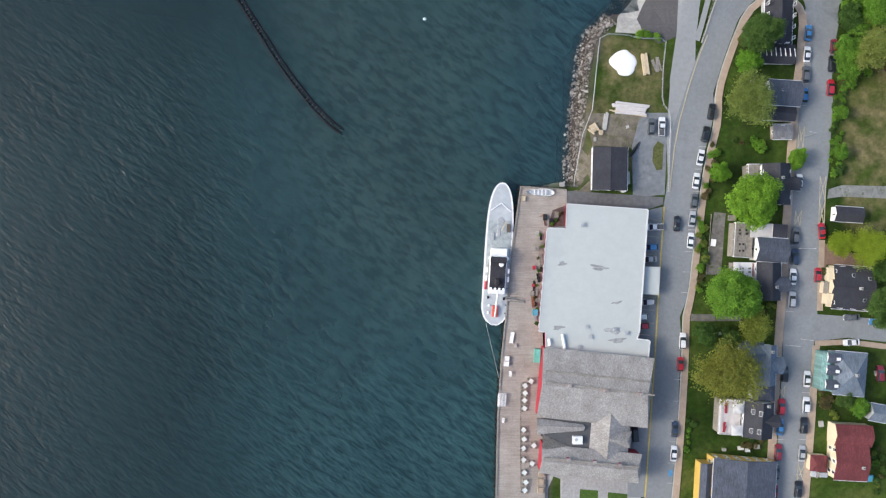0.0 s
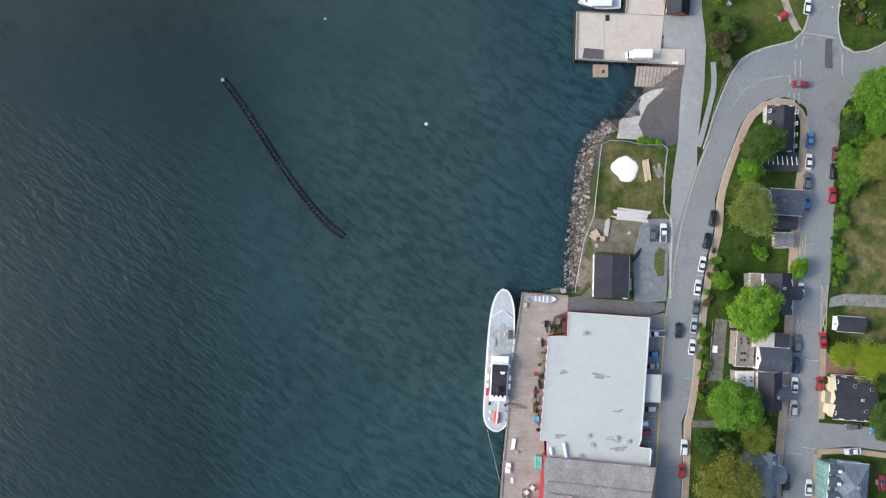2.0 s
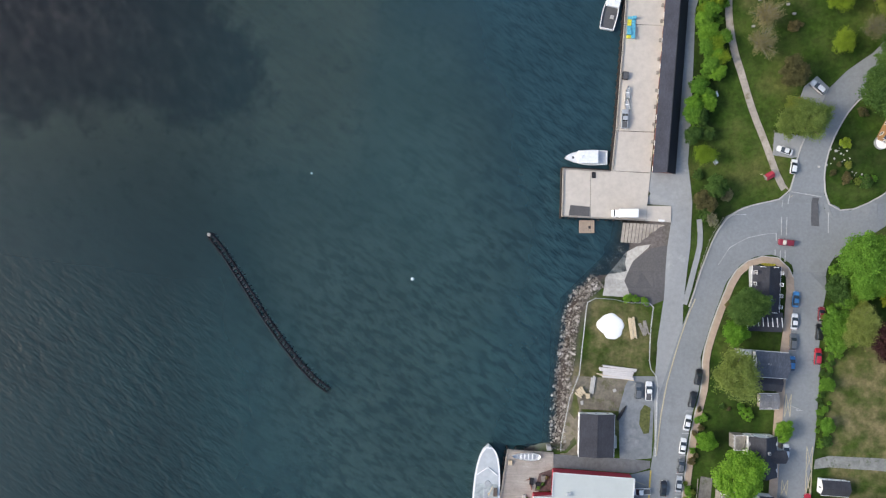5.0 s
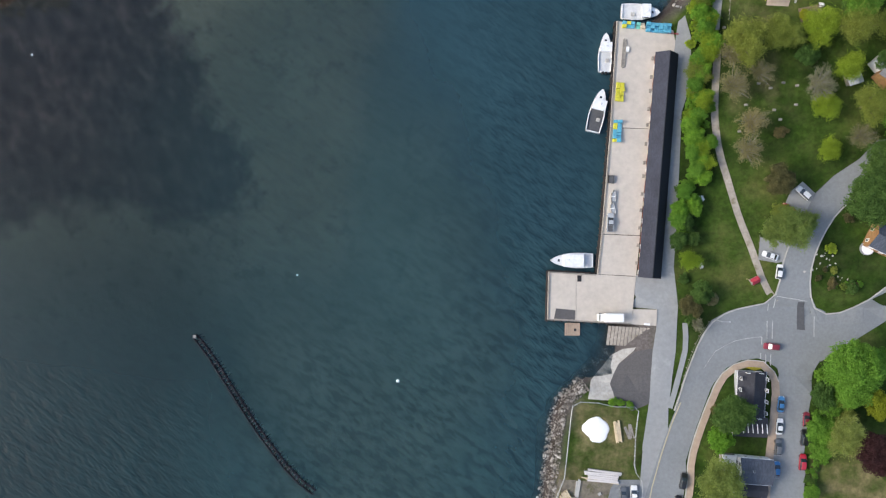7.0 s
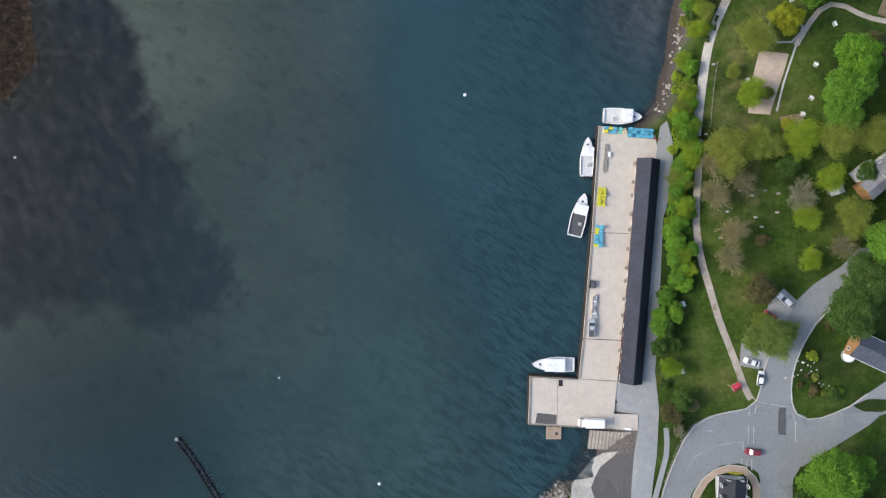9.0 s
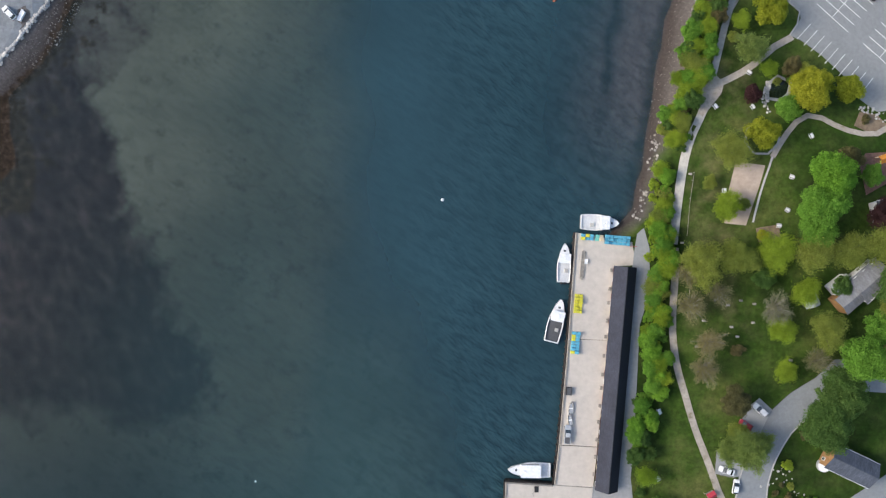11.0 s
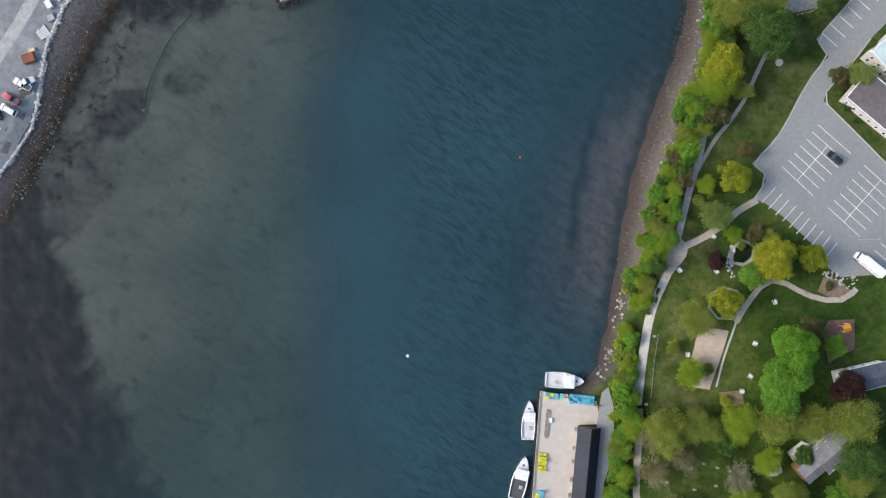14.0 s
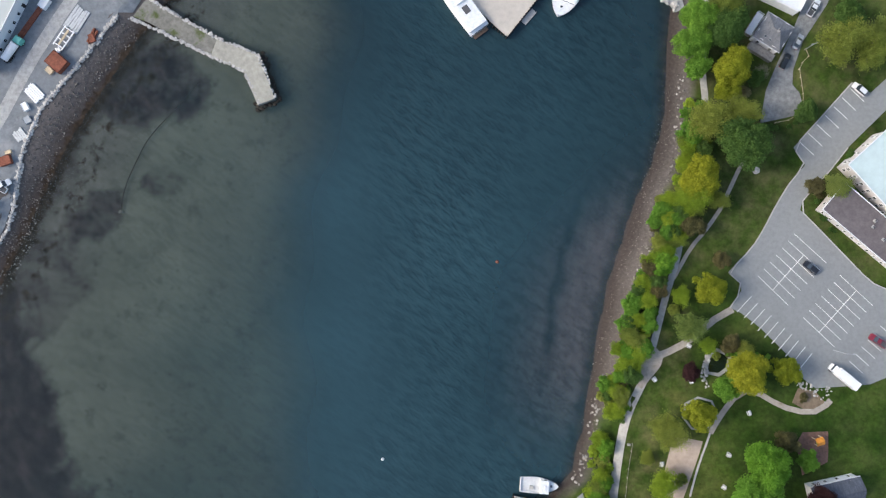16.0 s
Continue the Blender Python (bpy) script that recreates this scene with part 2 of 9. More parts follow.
shingle_black = courses("charcoal_asphalt_shingles", (0.050, 0.052, 0.062), 0.3, 0.4, vary=0.09, width=1.0, line=0.85)
shingle_slate = courses("slate_blue_asphalt_shingles", (0.085, 0.098, 0.125), 0.3, 0.5, vary=0.18, width=1.0, line=0.75)
shingle_blue = courses("blue_grey_asphalt_shingles", (0.16, 0.195, 0.235), 0.3, 0.5, vary=0.14, width=1.0, line=0.75)
shingle_red = courses("brick_red_asphalt_shingles", (0.165, 0.048, 0.050), 0.3, 0.5, vary=0.15, width=1.0, line=0.75)
shingle_mid = courses("grey_asphalt_shingles", (0.20, 0.205, 0.215), 0.3, 0.5, vary=0.15, width=1.0, line=0.75)
tar_gravel = surface("tar_and_gravel_roof", (0.145, 0.125, 0.125), 0.95, vary=0.18, grain=0.8, coarse=0.15)
glass_dark = gloss("window_glass", (0.03, 0.04, 0.05), 0.08, coat=0.6)
rubber = surface("tyre_rubber", (0.02, 0.02, 0.02), 0.8, vary=0.2)
alloy = gloss("wheel_alloy", (0.45, 0.45, 0.46), 0.3, 0.9)
lamp_red = gloss("tail_lens", (0.35, 0.02, 0.02), 0.2)
lamp_clear = gloss("head_lens", (0.7, 0.7, 0.68), 0.15)
gelcoat = gloss("white_gelcoat", (0.76, 0.77, 0.77), 0.35)
bark = surface("bark", (0.14, 0.11, 0.085), 0.95, vary=0.3, grain=3, bump=0.5)
bark_pale = surface("pale_grey_bark", (0.30, 0.28, 0.24), 0.95, vary=0.3, grain=3, bump=0.4)
rust = surface("rusty_steel", (0.22, 0.075, 0.045), 0.85, vary=0.35, grain=1.5)
steel = surface("galvanised_steel", (0.42, 0.44, 0.45), 0.5, metal=0.4, vary=0.15)
tarp_white = surface("white_tarpaulin", (0.82, 0.82, 0.81), 0.5, vary=0.04, grain=1.0, bump=0.3)
crate_yellow = surface("yellow_wire_trap", (0.55, 0.52, 0.05), 0.7, vary=0.25, grain=4)
crate_blue = surface("blue_crate", (0.10, 0.36, 0.48), 0.6, vary=0.25, grain=3)
crate_teal = surface("teal_tarp", (0.16, 0.48, 0.40), 0.6, vary=0.15)
lumber = surface("sawn_lumber", (0.58, 0.48, 0.33), 0.85, vary=0.2, grain=2)


def leaf_material(name, a, b_col):
    m, nt, b = material(name)
    g = nt.nodes.new("ShaderNodeNewGeometry")
    oi = nt.nodes.new("ShaderNodeObjectInfo")
    lo, hi = tuple(0.6 * u + 0.4 * v for u, v in zip(a, b_col)), tuple(0.1 * u + 0.9 * v for u, v in zip(a, b_col))
    col = _ramp(nt, g.outputs["Random Per Island"], [(0.1, lo), (0.9, hi)])
    k = _ramp(nt, oi.outputs["Random"], [(0, (0.8, 0.86, 0.8)), (1, (1.18, 1.1, 1.05))])
    col = _mix(nt, 1.0, col, k, "MULTIPLY")
    big = _ramp(nt, _noise(nt, 0.55, 3, 0.6), [(0.3, (0.72, 0.75, 0.66)), (0.7, (1.18, 1.14, 1.05))])
    col = _mix(nt, 1.0, col, big, "MULTIPLY")
    nt.links.new(col, b.inputs["Base Color"])
    b.inputs["Roughness"].default_value = 0.7
    b.inputs["Specular IOR Level"].default_value = 0.1
    tr = nt.nodes.new("ShaderNodeBsdfTranslucent")
    nt.links.new(_mix(nt, 1.0, col, (1.15, 1.2, 0.8), "MULTIPLY"), tr.inputs["Color"])
    mx = nt.nodes.new("ShaderNodeMixShader")
    mx.inputs[0].default_value = 0.42
    nt.links.new(b.outputs[0], mx.inputs[1])
    nt.links.new(tr.outputs[0], mx.inputs[2])
    nt.links.new(mx.outputs[0], nt.nodes["Material Output"].inputs["Surface"])
    return m


LEAF = {
    "bright": leaf_material("bright_green_leaves", (0.092, 0.206, 0.025), (0.206, 0.391, 0.055)),
    "green": leaf_material("fresh_green_leaves", (0.079, 0.182, 0.027), (0.182, 0.354, 0.059)),
    "dark": leaf_material("dark_green_leaves", (0.044, 0.094, 0.028), (0.100, 0.181, 0.052)),
    "yellow": leaf_material("yellow_green_leaves", (0.165, 0.197, 0.018), (0.337, 0.366, 0.040)),
    "gold": leaf_material("golden_olive_leaves", (0.165, 0.172, 0.040), (0.330, 0.330, 0.090)),
    "lime": leaf_material("lime_spring_leaves", (0.138, 0.231, 0.024), (0.314, 0.422, 0.055)),
    "olive": leaf_material("olive_spring_leaves", (0.123, 0.165, 0.036), (0.282, 0.334, 0.085)),
    "pale": leaf_material("pale_willow_leaves", (0.126, 0.176, 0.052), (0.275, 0.343, 0.115)),
    "bud": leaf_material("budding_grey_brown_twigs", (0.165, 0.155, 0.088), (0.330, 0.300, 0.190)),
    "ash": leaf_material("budding_ash_grey_twigs", (0.146, 0.149, 0.115), (0.322, 0.322, 0.256)),
    "brown": leaf_material("brown_shrub_twigs", (0.082, 0.080, 0.040), (0.165, 0.150, 0.078)),
    "purple": leaf_material("dark_purple_leaves", (0.034, 0.017, 0.022), (0.073, 0.034, 0.041)),
}

# grass, beach and sea bed in one ground sheet
ground_mat, nt, b = material("meadow_shore_and_seabed")
at_beach = nt.nodes.new("ShaderNodeAttribute"); at_beach.attribute_name = "beach"
at_sea = nt.nodes.new("ShaderNodeAttribute"); at_sea.attribute_name = "sea"
at_kelp = nt.nodes.new("ShaderNodeAttribute"); at_kelp.attribute_name = "kelp"
at_dry = nt.nodes.new("ShaderNodeAttribute"); at_dry.attribute_name = "dry"
n1, n2, n3 = _noise(nt, 0.055, 5, 0.62), _noise(nt, 0.7, 5, 0.7), _noise(nt, 0.2, 4, 0.6)
grass = _ramp(nt, n1, [(0.3, (0.009, 0.023, 0.004)), (0.44, (0.020, 0.047, 0.006)), (0.56, (0.040, 0.073, 0.011)), (0.71, (0.092, 0.106, 0.028))])
grass = _mix(nt, 1.0, grass, _ramp(nt, n2, [(0.3, (0.60,) * 3), (0.7, (1.30,) * 3)]), "MULTIPLY")
straw = _ramp(nt, n3, [(0.3, (0.075, 0.085, 0.024)), (0.7, (0.20, 0.165, 0.085))])
straw = _mix(nt, 1.0, straw, _ramp(nt, n2, [(0.3, (0.75,) * 3), (0.7, (1.2,) * 3)]), "MULTIPLY")
dryf = _math(nt, "MULTIPLY", at_dry.outputs["Fac"], _ramp(nt, n3, [(0.35, (0.25,) * 3), (0.65, (1, 1, 1))]))
col = _mix(nt, dryf, grass, straw)
nb = _noise(nt, 1.3, 6, 0.75)
shingle_beach = _ramp(nt, nb, [(0.3, (0.078, 0.068, 0.063)), (0.5, (0.121, 0.107, 0.099)), (0.75, (0.195, 0.174, 0.160))])
at_wet = nt.nodes.new("ShaderNodeAttribute"); at_wet.attribute_name = "wet"
shingle_beach = _mix(nt, at_wet.outputs["Fac"], shingle_beach, _mix(nt, 1.0, shingle_beach, (0.40, 0.37, 0.35), "MULTIPLY"))
col = _mix(nt, at_beach.outputs["Fac"], col, shingle_beach)
bed = _ramp(nt, _noise(nt, 0.035, 6, 0.6), [(0.3, (0.116, 0.134, 0.106)), (0.7, (0.174, 0.194, 0.151))])
weed = _ramp(nt, _noise(nt, 0.26, 9, 0.74, (1, 1.8, 1), 28), [(0.36, (0.018, 0.013, 0.019)), (0.53, (0.040, 0.031, 0.036)), (0.70, (0.082, 0.066, 0.062))])
kf = _ramp(nt, _math(nt, "ADD", at_kelp.outputs["Fac"], _math(nt, "MULTIPLY", _math(nt, "SUBTRACT", _noise(nt, 0.16, 8, 0.68), 0.5), 1.25)), [(0.22, (0, 0, 0)), (0.86, (1, 1, 1))])
spots = _ramp(nt, _noise(nt, 0.16, 5, 0.65), [(0.56, (0, 0, 0)), (0.68, (1, 1, 1))])
at_mud = nt.nodes.new("ShaderNodeAttribute"); at_mud.attribute_name = "mud"
mud = _ramp(nt, _noise(nt, 0.3, 7, 0.7, (1, 2.2, 1), -14), [(0.35, (0.142, 0.118, 0.128)), (0.65, (0.225, 0.190, 0.200))])
bed = _mix(nt, at_mud.outputs["Fac"], bed, mud)
bed = _mix(nt, _math(nt, "MULTIPLY", spots, 0.45), bed, (0.045, 0.045, 0.04))
speck = _ramp(nt, _noise(nt, 0.55, 4, 0.6), [(0.60, (0, 0, 0)), (0.70, (1, 1, 1))])
bed = _mix(nt, _math(nt, "MULTIPLY", speck, 0.35), bed, (0.04, 0.038, 0.032))
bed = _mix(nt, kf, bed, weed)
at_rot = nt.nodes.new("ShaderNodeAttribute"); at_rot.attribute_name = "wrack"
wrack = _ramp(nt, _noise(nt, 0.5, 7, 0.75), [(0.32, (0.012, 0.009, 0.007)), (0.54, (0.042, 0.029, 0.019)), (0.72, (0.110, 0.084, 0.064))])
wf = _ramp(nt, _math(nt, "ADD", at_rot.outputs["Fac"], _math(nt, "MULTIPLY", _math(nt, "SUBTRACT", _noise(nt, 0.28, 8, 0.72), 0.5), 1.5)), [(0.42, (0, 0, 0)), (0.62, (1, 1, 1))])
col = _mix(nt, at_sea.outputs["Fac"], col, bed)
col = _mix(nt, wf, col, wrack)
nt.links.new(col, b.inputs["Base Color"])
b.inputs["Roughness"].default_value = 0.95
b.inputs["Specular IOR Level"].default_value = 0.1
bp = nt.nodes.new("ShaderNodeBump")
bp.inputs["Strength"].default_value, bp.inputs["Distance"].default_value = 0.5, 0.2
nt.links.new(n2, bp.inputs["Height"])
nt.links.new(bp.outputs[0], b.inputs["Normal"])

# sea water: a dark body colour, clearer over shoals, with wind ripples in relief and colour
water_mat, nt, b = material("sea_water")
clear = nt.nodes.new("ShaderNodeAttribute"); clear.attribute_name = "shoal"
blue = nt.nodes.new("ShaderNodeAttribute"); blue.attribute_name = "deep"
gust = nt.nodes.new("ShaderNodeAttribute"); gust.attribute_name = "gust"
w1 = _noise(nt, 0.50, 2.0, 0.45, (2.7, 1.0, 1), -31, warp=0.3)
w2 = _noise(nt, 0.95, 2.0, 0.5, (2.4, 0.9, 1), -45, warp=0.3)
w3 = _noise(nt, 0.018, 3, 0.5)
body = _mix(nt, blue.outputs["Fac"], (0.0290, 0.0745, 0.0815), (0.0248, 0.0612, 0.0765))
# brightness by place, partly imitating sky reflection in the body colour
pale = nt.nodes.new("ShaderNodeAttribute"); pale.attribute_name = "body_tone"
body = _mix(nt, 1.0, body, pale.outputs["Color"], "MULTIPLY")
body = _mix(nt, 1.0, body, _ramp(nt, w3, [(0.3, (0.84,) * 3), (0.7, (1.16,) * 3)]), "MULTIPLY")
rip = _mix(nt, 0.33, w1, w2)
# crests lightened and troughs darkened in the body colour, standing in for ripple shading
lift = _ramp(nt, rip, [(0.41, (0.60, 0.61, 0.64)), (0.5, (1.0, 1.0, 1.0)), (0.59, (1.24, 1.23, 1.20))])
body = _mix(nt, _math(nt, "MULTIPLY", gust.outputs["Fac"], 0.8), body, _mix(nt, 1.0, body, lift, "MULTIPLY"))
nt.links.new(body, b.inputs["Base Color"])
b.inputs["Roughness"].default_value, b.inputs["IOR"].default_value = 0.14, 1.33
# bed shows more or less with each ripple, imitating refracted light
ripple_clear = _mix(nt, gust.outputs["Fac"], (1.0, 1.0, 1.0), _ramp(nt, rip, [(0.41, (0.55,) * 3), (0.5, (1.0,) * 3), (0.59, (1.25,) * 3)]))
al = _math(nt, "SUBTRACT", 1.0, _math(nt, "MULTIPLY", _math(nt, "MULTIPLY", clear.outputs["Fac"], ripple_clear), 0.62))
nt.links.new(al, b.inputs["Alpha"])
bp = nt.nodes.new("ShaderNodeBump")
bp.inputs["Distance"].default_value = 1.0
nt.links.new(_math(nt, "MULTIPLY", gust.outputs["Fac"], 1.0), bp.inputs["Strength"])
nt.links.new(rip, bp.inputs["Height"])
nt.links.new(bp.outputs[0], b.inputs["Normal"])


# ---- building helpers ----
def mesh_of(name, bm, mat, smooth_faces=False):
    me = bpy.data.meshes.new(name)
    if smooth_faces:
        for fc in bm.faces:
            fc.smooth = True
    bm.normal_update()
    bm.to_mesh(me)
    bm.free()
    me.materials.append(mat)
    return me


def part(name, bm, mat, parent=None, label="", smooth_faces=False, m=None):
    """Links a bmesh, or a mesh that is there already, as one object, under a thing or a part."""
    me = bm if isinstance(bm, bpy.types.Mesh) else mesh_of(name, bm, mat, smooth_faces)
    ob = new(name, me)
    if parent is not None:
        ob.parent = parent
    if m is not None:
        ob.matrix_basis = m
    if label:
        tagged(ob, label)
    return ob


def thing(name, label, category, m=None, group="", kind=""):
    ob = new(name)
    ob.empty_display_size = 0.5
    if m is not None:
        ob.matrix_basis = m
    return tagged(ob, label, category, group, kind)


def box(x0, x1, y0, y1, z0, z1, bm=None, m=None, bevel=0.0):
    bm = bm or bmesh.new()
    mm = Matrix.Translation(((x0 + x1) / 2, (y0 + y1) / 2, (z0 + z1) / 2)) @ Matrix.Diagonal((x1 - x0, y1 - y0, z1 - z0, 1))
    r = bmesh.ops.create_cube(bm, size=1, matrix=(m @ mm) if m is not None else mm)
    if bevel:
        es = {e for v in r["verts"] for e in v.link_edges}
        bmesh.ops.bevel(bm, geom=list(es), offset=bevel, segments=1, affect="EDGES")
    return bm


def tube(p, q, r0, r1=None, n=8, bm=None):
    bm = bm or bmesh.new()
    p, q = Vector(p), Vector(q)
    d = q - p
    m = Matrix.Translation((p + q) / 2) @ d.to_track_quat("Z", "Y").to_matrix().to_4x4()
    bmesh.ops.create_cone(bm, cap_ends=True, segments=n, radius1=r0, radius2=r0 if r1 is None else r1, depth=d.length, matrix=m)
    return bm


def prism(pts, z0, z1, bm=None):
    """An upright block on a polygon of (x, y)."""
    bm = bm or bmesh.new()
    lo = [bm.verts.new((x, y, z0)) for x, y in pts]
    hi = [bm.verts.new((x, y, z1)) for x, y in pts]
    bm.faces.new(hi)
    bm.faces.new(lo[::-1])
    n = len(pts)
    for i in range(n):
        bm.faces.new((lo[i], lo[(i + 1) % n], hi[(i + 1) % n], hi[i]))
    bmesh.ops.recalc_face_normals(bm, faces=bm.faces)
    return bm


def pair(flat):
    return [(flat[i], flat[i + 1]) for i in range(0, len(flat), 2)]


def drape(name, pts, lift, mat, label="", category="", skirt=0.4, step=5.0, kind="structure"):
    """A sheet over the ground on a polygon of (x, y), with an edge going down into the soil."""
    bm = bmesh.new()
    f = bm.faces.new([bm.verts.new((x, y, 0)) for x, y in pts])
    if f.normal.z < 0 or (f.normal_update() or f.normal.z) < 0:
        f.normal_flip()
    bmesh.ops.triangulate(bm, faces=[f])
    xs, ys = [p[0] for p in pts], [p[1] for p in pts]
    for lo, hi, no in ((min(xs), max(xs), (1, 0, 0)), (min(ys), max(ys), (0, 1, 0))):
        for k in range(math.ceil(lo / step), math.floor(hi / step) + 1):
            bmesh.ops.bisect_plane(bm, geom=bm.verts[:] + bm.edges[:] + bm.faces[:], plane_co=Vector(no) * (k * step + 0.013), plane_no=no)
    top = list(bm.verts)
    z = terrain([v.co.x for v in top], [v.co.y for v in top])
    for v, h in zip(top, z):
        v.co.z = h + lift
    rim = [e for e in bm.edges if len(e.link_faces) == 1]
    r = bmesh.ops.extrude_edge_only(bm, edges=rim)
    for v in [g for g in r["geom"] if isinstance(g, bmesh.types.BMVert)]:
        v.co.z -= skirt + lift
    bmesh.ops.recalc_face_normals(bm, faces=bm.faces)
    return tagged(part(name, bm, mat), label, category, "", kind)


def along(pts, step):
    """Points every step metres along a line, with the direction there."""
    out, carry = [], 0.0
    for (x0, y0), (x1, y1) in zip(pts, pts[1:]):
        n = math.hypot(x1 - x0, y1 - y0)
        if n < 1e-6:
            continue
        d = carry
        while d <= n:
            out.append((x0 + (x1 - x0) * d / n, y0 + (y1 - y0) * d / n, math.atan2(y1 - y0, x1 - x0)))
            d += step
        carry = d - n
    return out


def rounded(pts, times=2):
    """Cuts the corners of an open line twice, for a smooth run."""
    for _ in range(times):
        q = [pts[0]]
        for (ax, ay), (bx, by) in zip(pts, pts[1:]):
            q += [(0.75 * ax + 0.25 * bx, 0.75 * ay + 0.25 * by), (0.25 * ax + 0.75 * bx, 0.25 * ay + 0.75 * by)]
        pts = q + [pts[-1]]
    return pts


def strip(pts, width, shift=0.0):
    """The outline of a band along a line."""
    left, right = [], []
    for i, (x, y) in enumerate(pts):
        a, c = pts[max(0, i - 1)], pts[min(len(pts) - 1, i + 1)]
        n = math.hypot(c[0] - a[0], c[1] - a[1]) or 1
        ux, uy = (c[0] - a[0]) / n, (c[1] - a[1]) / n
        left.append((x - uy * (shift + width / 2), y + ux * (shift + width / 2)))
        right.append((x - uy * (shift - width / 2), y + ux * (shift - width / 2)))
    return left, right


def band(name, pts, width, lift, mat, label="", category="", skirt=0.3, shift=0.0, step=4.0, kind="structure", parent=None):
    """A draped ribbon along a line."""
    fine = [(x, y) for x, y, _ in along(pts, step)] + [pts[-1]]
    left, right = strip(fine, width, shift)
    bm = bmesh.new()
    rows = []
    for (lx, ly), (rx, ry) in zip(left, right):
        zl, zr = ground_at(lx, ly) + lift, ground_at(rx, ry) + lift
        rows.append([bm.verts.new(c) for c in ((lx, ly, zl - lift - skirt), (lx, ly, zl), (rx, ry, zr), (rx, ry, zr - lift - skirt))])
    for a, c in zip(rows, rows[1:]):
        for k in range(3):
            bm.faces.new((a[k], a[k + 1], c[k + 1], c[k]))
    bm.faces.new(rows[0])
    bm.faces.new(rows[-1][::-1])
    bmesh.ops.recalc_face_normals(bm, faces=bm.faces)
    ob = part(name, bm, mat, parent)
    return ob if parent else tagged(ob, label, category, "", kind)


# ---- ground, sea ----
def spread(core, far, step):
    """Coordinates that are close in the core and wide apart out to the horizon."""
    lo, hi = core
    mid = list(np.arange(lo, hi + 0.1, step))
    out = []
    d = step
    p = hi
    while p < far:
        d *= 1.45
        p += d
        out.append(p)
    return np.array([lo - (q - hi) for q in out][::-1] + mid + out)


def sheet(name, xs, ys, height, mat, attrs):
    gx, gy = np.meshgrid(xs, ys)
    z = height(gx, gy)
    co = np.stack([gx, gy, z], -1).reshape(-1, 3)
    w, h = len(xs), len(ys)
    i = (np.arange(h - 1)[:, None] * w + np.arange(w - 1)[None]).ravel()
    me = bpy.data.meshes.new(name)
    me.from_pydata(co.tolist(), [], np.stack([i, i + 1, i + w + 1, i + w], 1).tolist())
    for key, fn in attrs.items():
        at = me.attributes.new(key, "FLOAT", "POINT")
        at.data.foreach_set("value", np.clip(fn(gx, gy), 0, 1).ravel().astype(np.float32))
    for p in me.polygons:
        p.use_smooth = True
    me.materials.append(mat)
    return new(name, me)


def wob(x, y, s=0.05, k=0.0):
    """A slow irregular swing, -1 to 1."""
    return (np.sin(x * s * 1.3 + y * s * 0.7 + k) + np.sin(x * s * 2.9 - y * s * 2.1 + k * 2.3) * 0.5 + np.sin(x * s * 5.3 + y * s * 6.1 + k * 3.1) * 0.3) / 1.8


def d_east(x, y):
    return (x - east_shore(y)) * 0.9


def d_west(x, y):
    return (west_shore(y) - x) * 0.72


def beach_at(x, y):
    de, dw = d_east(x, y), d_west(x, y)
    wide = 3.5 + 3.2 * smooth(175, 235, y) + wob(x, y, 0.2) * 1.0
    return np.maximum(1 - smooth(wide - 1, wide + 1.5, de), 0) * (dw < 0) + (dw > 0) * smooth(34, 20, dw) + smooth(46, 50, x) * smooth(73, 69, x) * smooth(66, 70, y) * smooth(90, 87, y)


def sea_at(x, y):
    return smooth(0.5, -3.5, np.maximum(d_east(x, y), d_west(x, y)))


def kelp_at(x, y):
    de = -d_east(x, y)
    edge = np.interp(y, [105, 112, 140, 170, 200, 230, 262, 285], [-60, -47, -58, -73, -80, -86, -82, -74])
    rough = 9 * wob(x, y, 0.06, 1.0) + 4 * wob(x, y, 0.2, 2.0)
    bank = smooth(8, -8, x - edge - rough) * smooth(106, 124, y + 6 * wob(x, y, 0.09, 2)) * (1 - 0.12 * smooth(190, 225, y))
    weedline = 1.0 * np.exp(-((de - 13.5 - 2.0 * wob(x, y, 0.06, 3)) / 1.7) ** 2) * smooth(185, 215, y) * smooth(275, 255, y)
    out = [bank, weedline, smooth(4, 1, de) * 0.7 * (de > -3)]
    for px, py, rx, ry, k in ((-53, 289, 21, 13, 0.80), (-46, 261, 8, 5, 0.5), (-63.6, 254.6, 7, 5, 0.72), (-68, 248.3, 8, 6, 0.75), (-77, 262, 7, 11, 0.45), (-80, 240, 9, 7, 0.5), (-88, 222, 14, 12, 0.55), (-95, 206, 13, 11, 0.6), (-75, 230, 9, 8, 0.42)):
        out.append(k * smooth(1.25, 0.5, ((x - px) / rx) ** 2 + ((y - py) / ry) ** 2 + 0.35 * wob(x, y, 0.22, px)))
    return np.maximum.reduce(out)


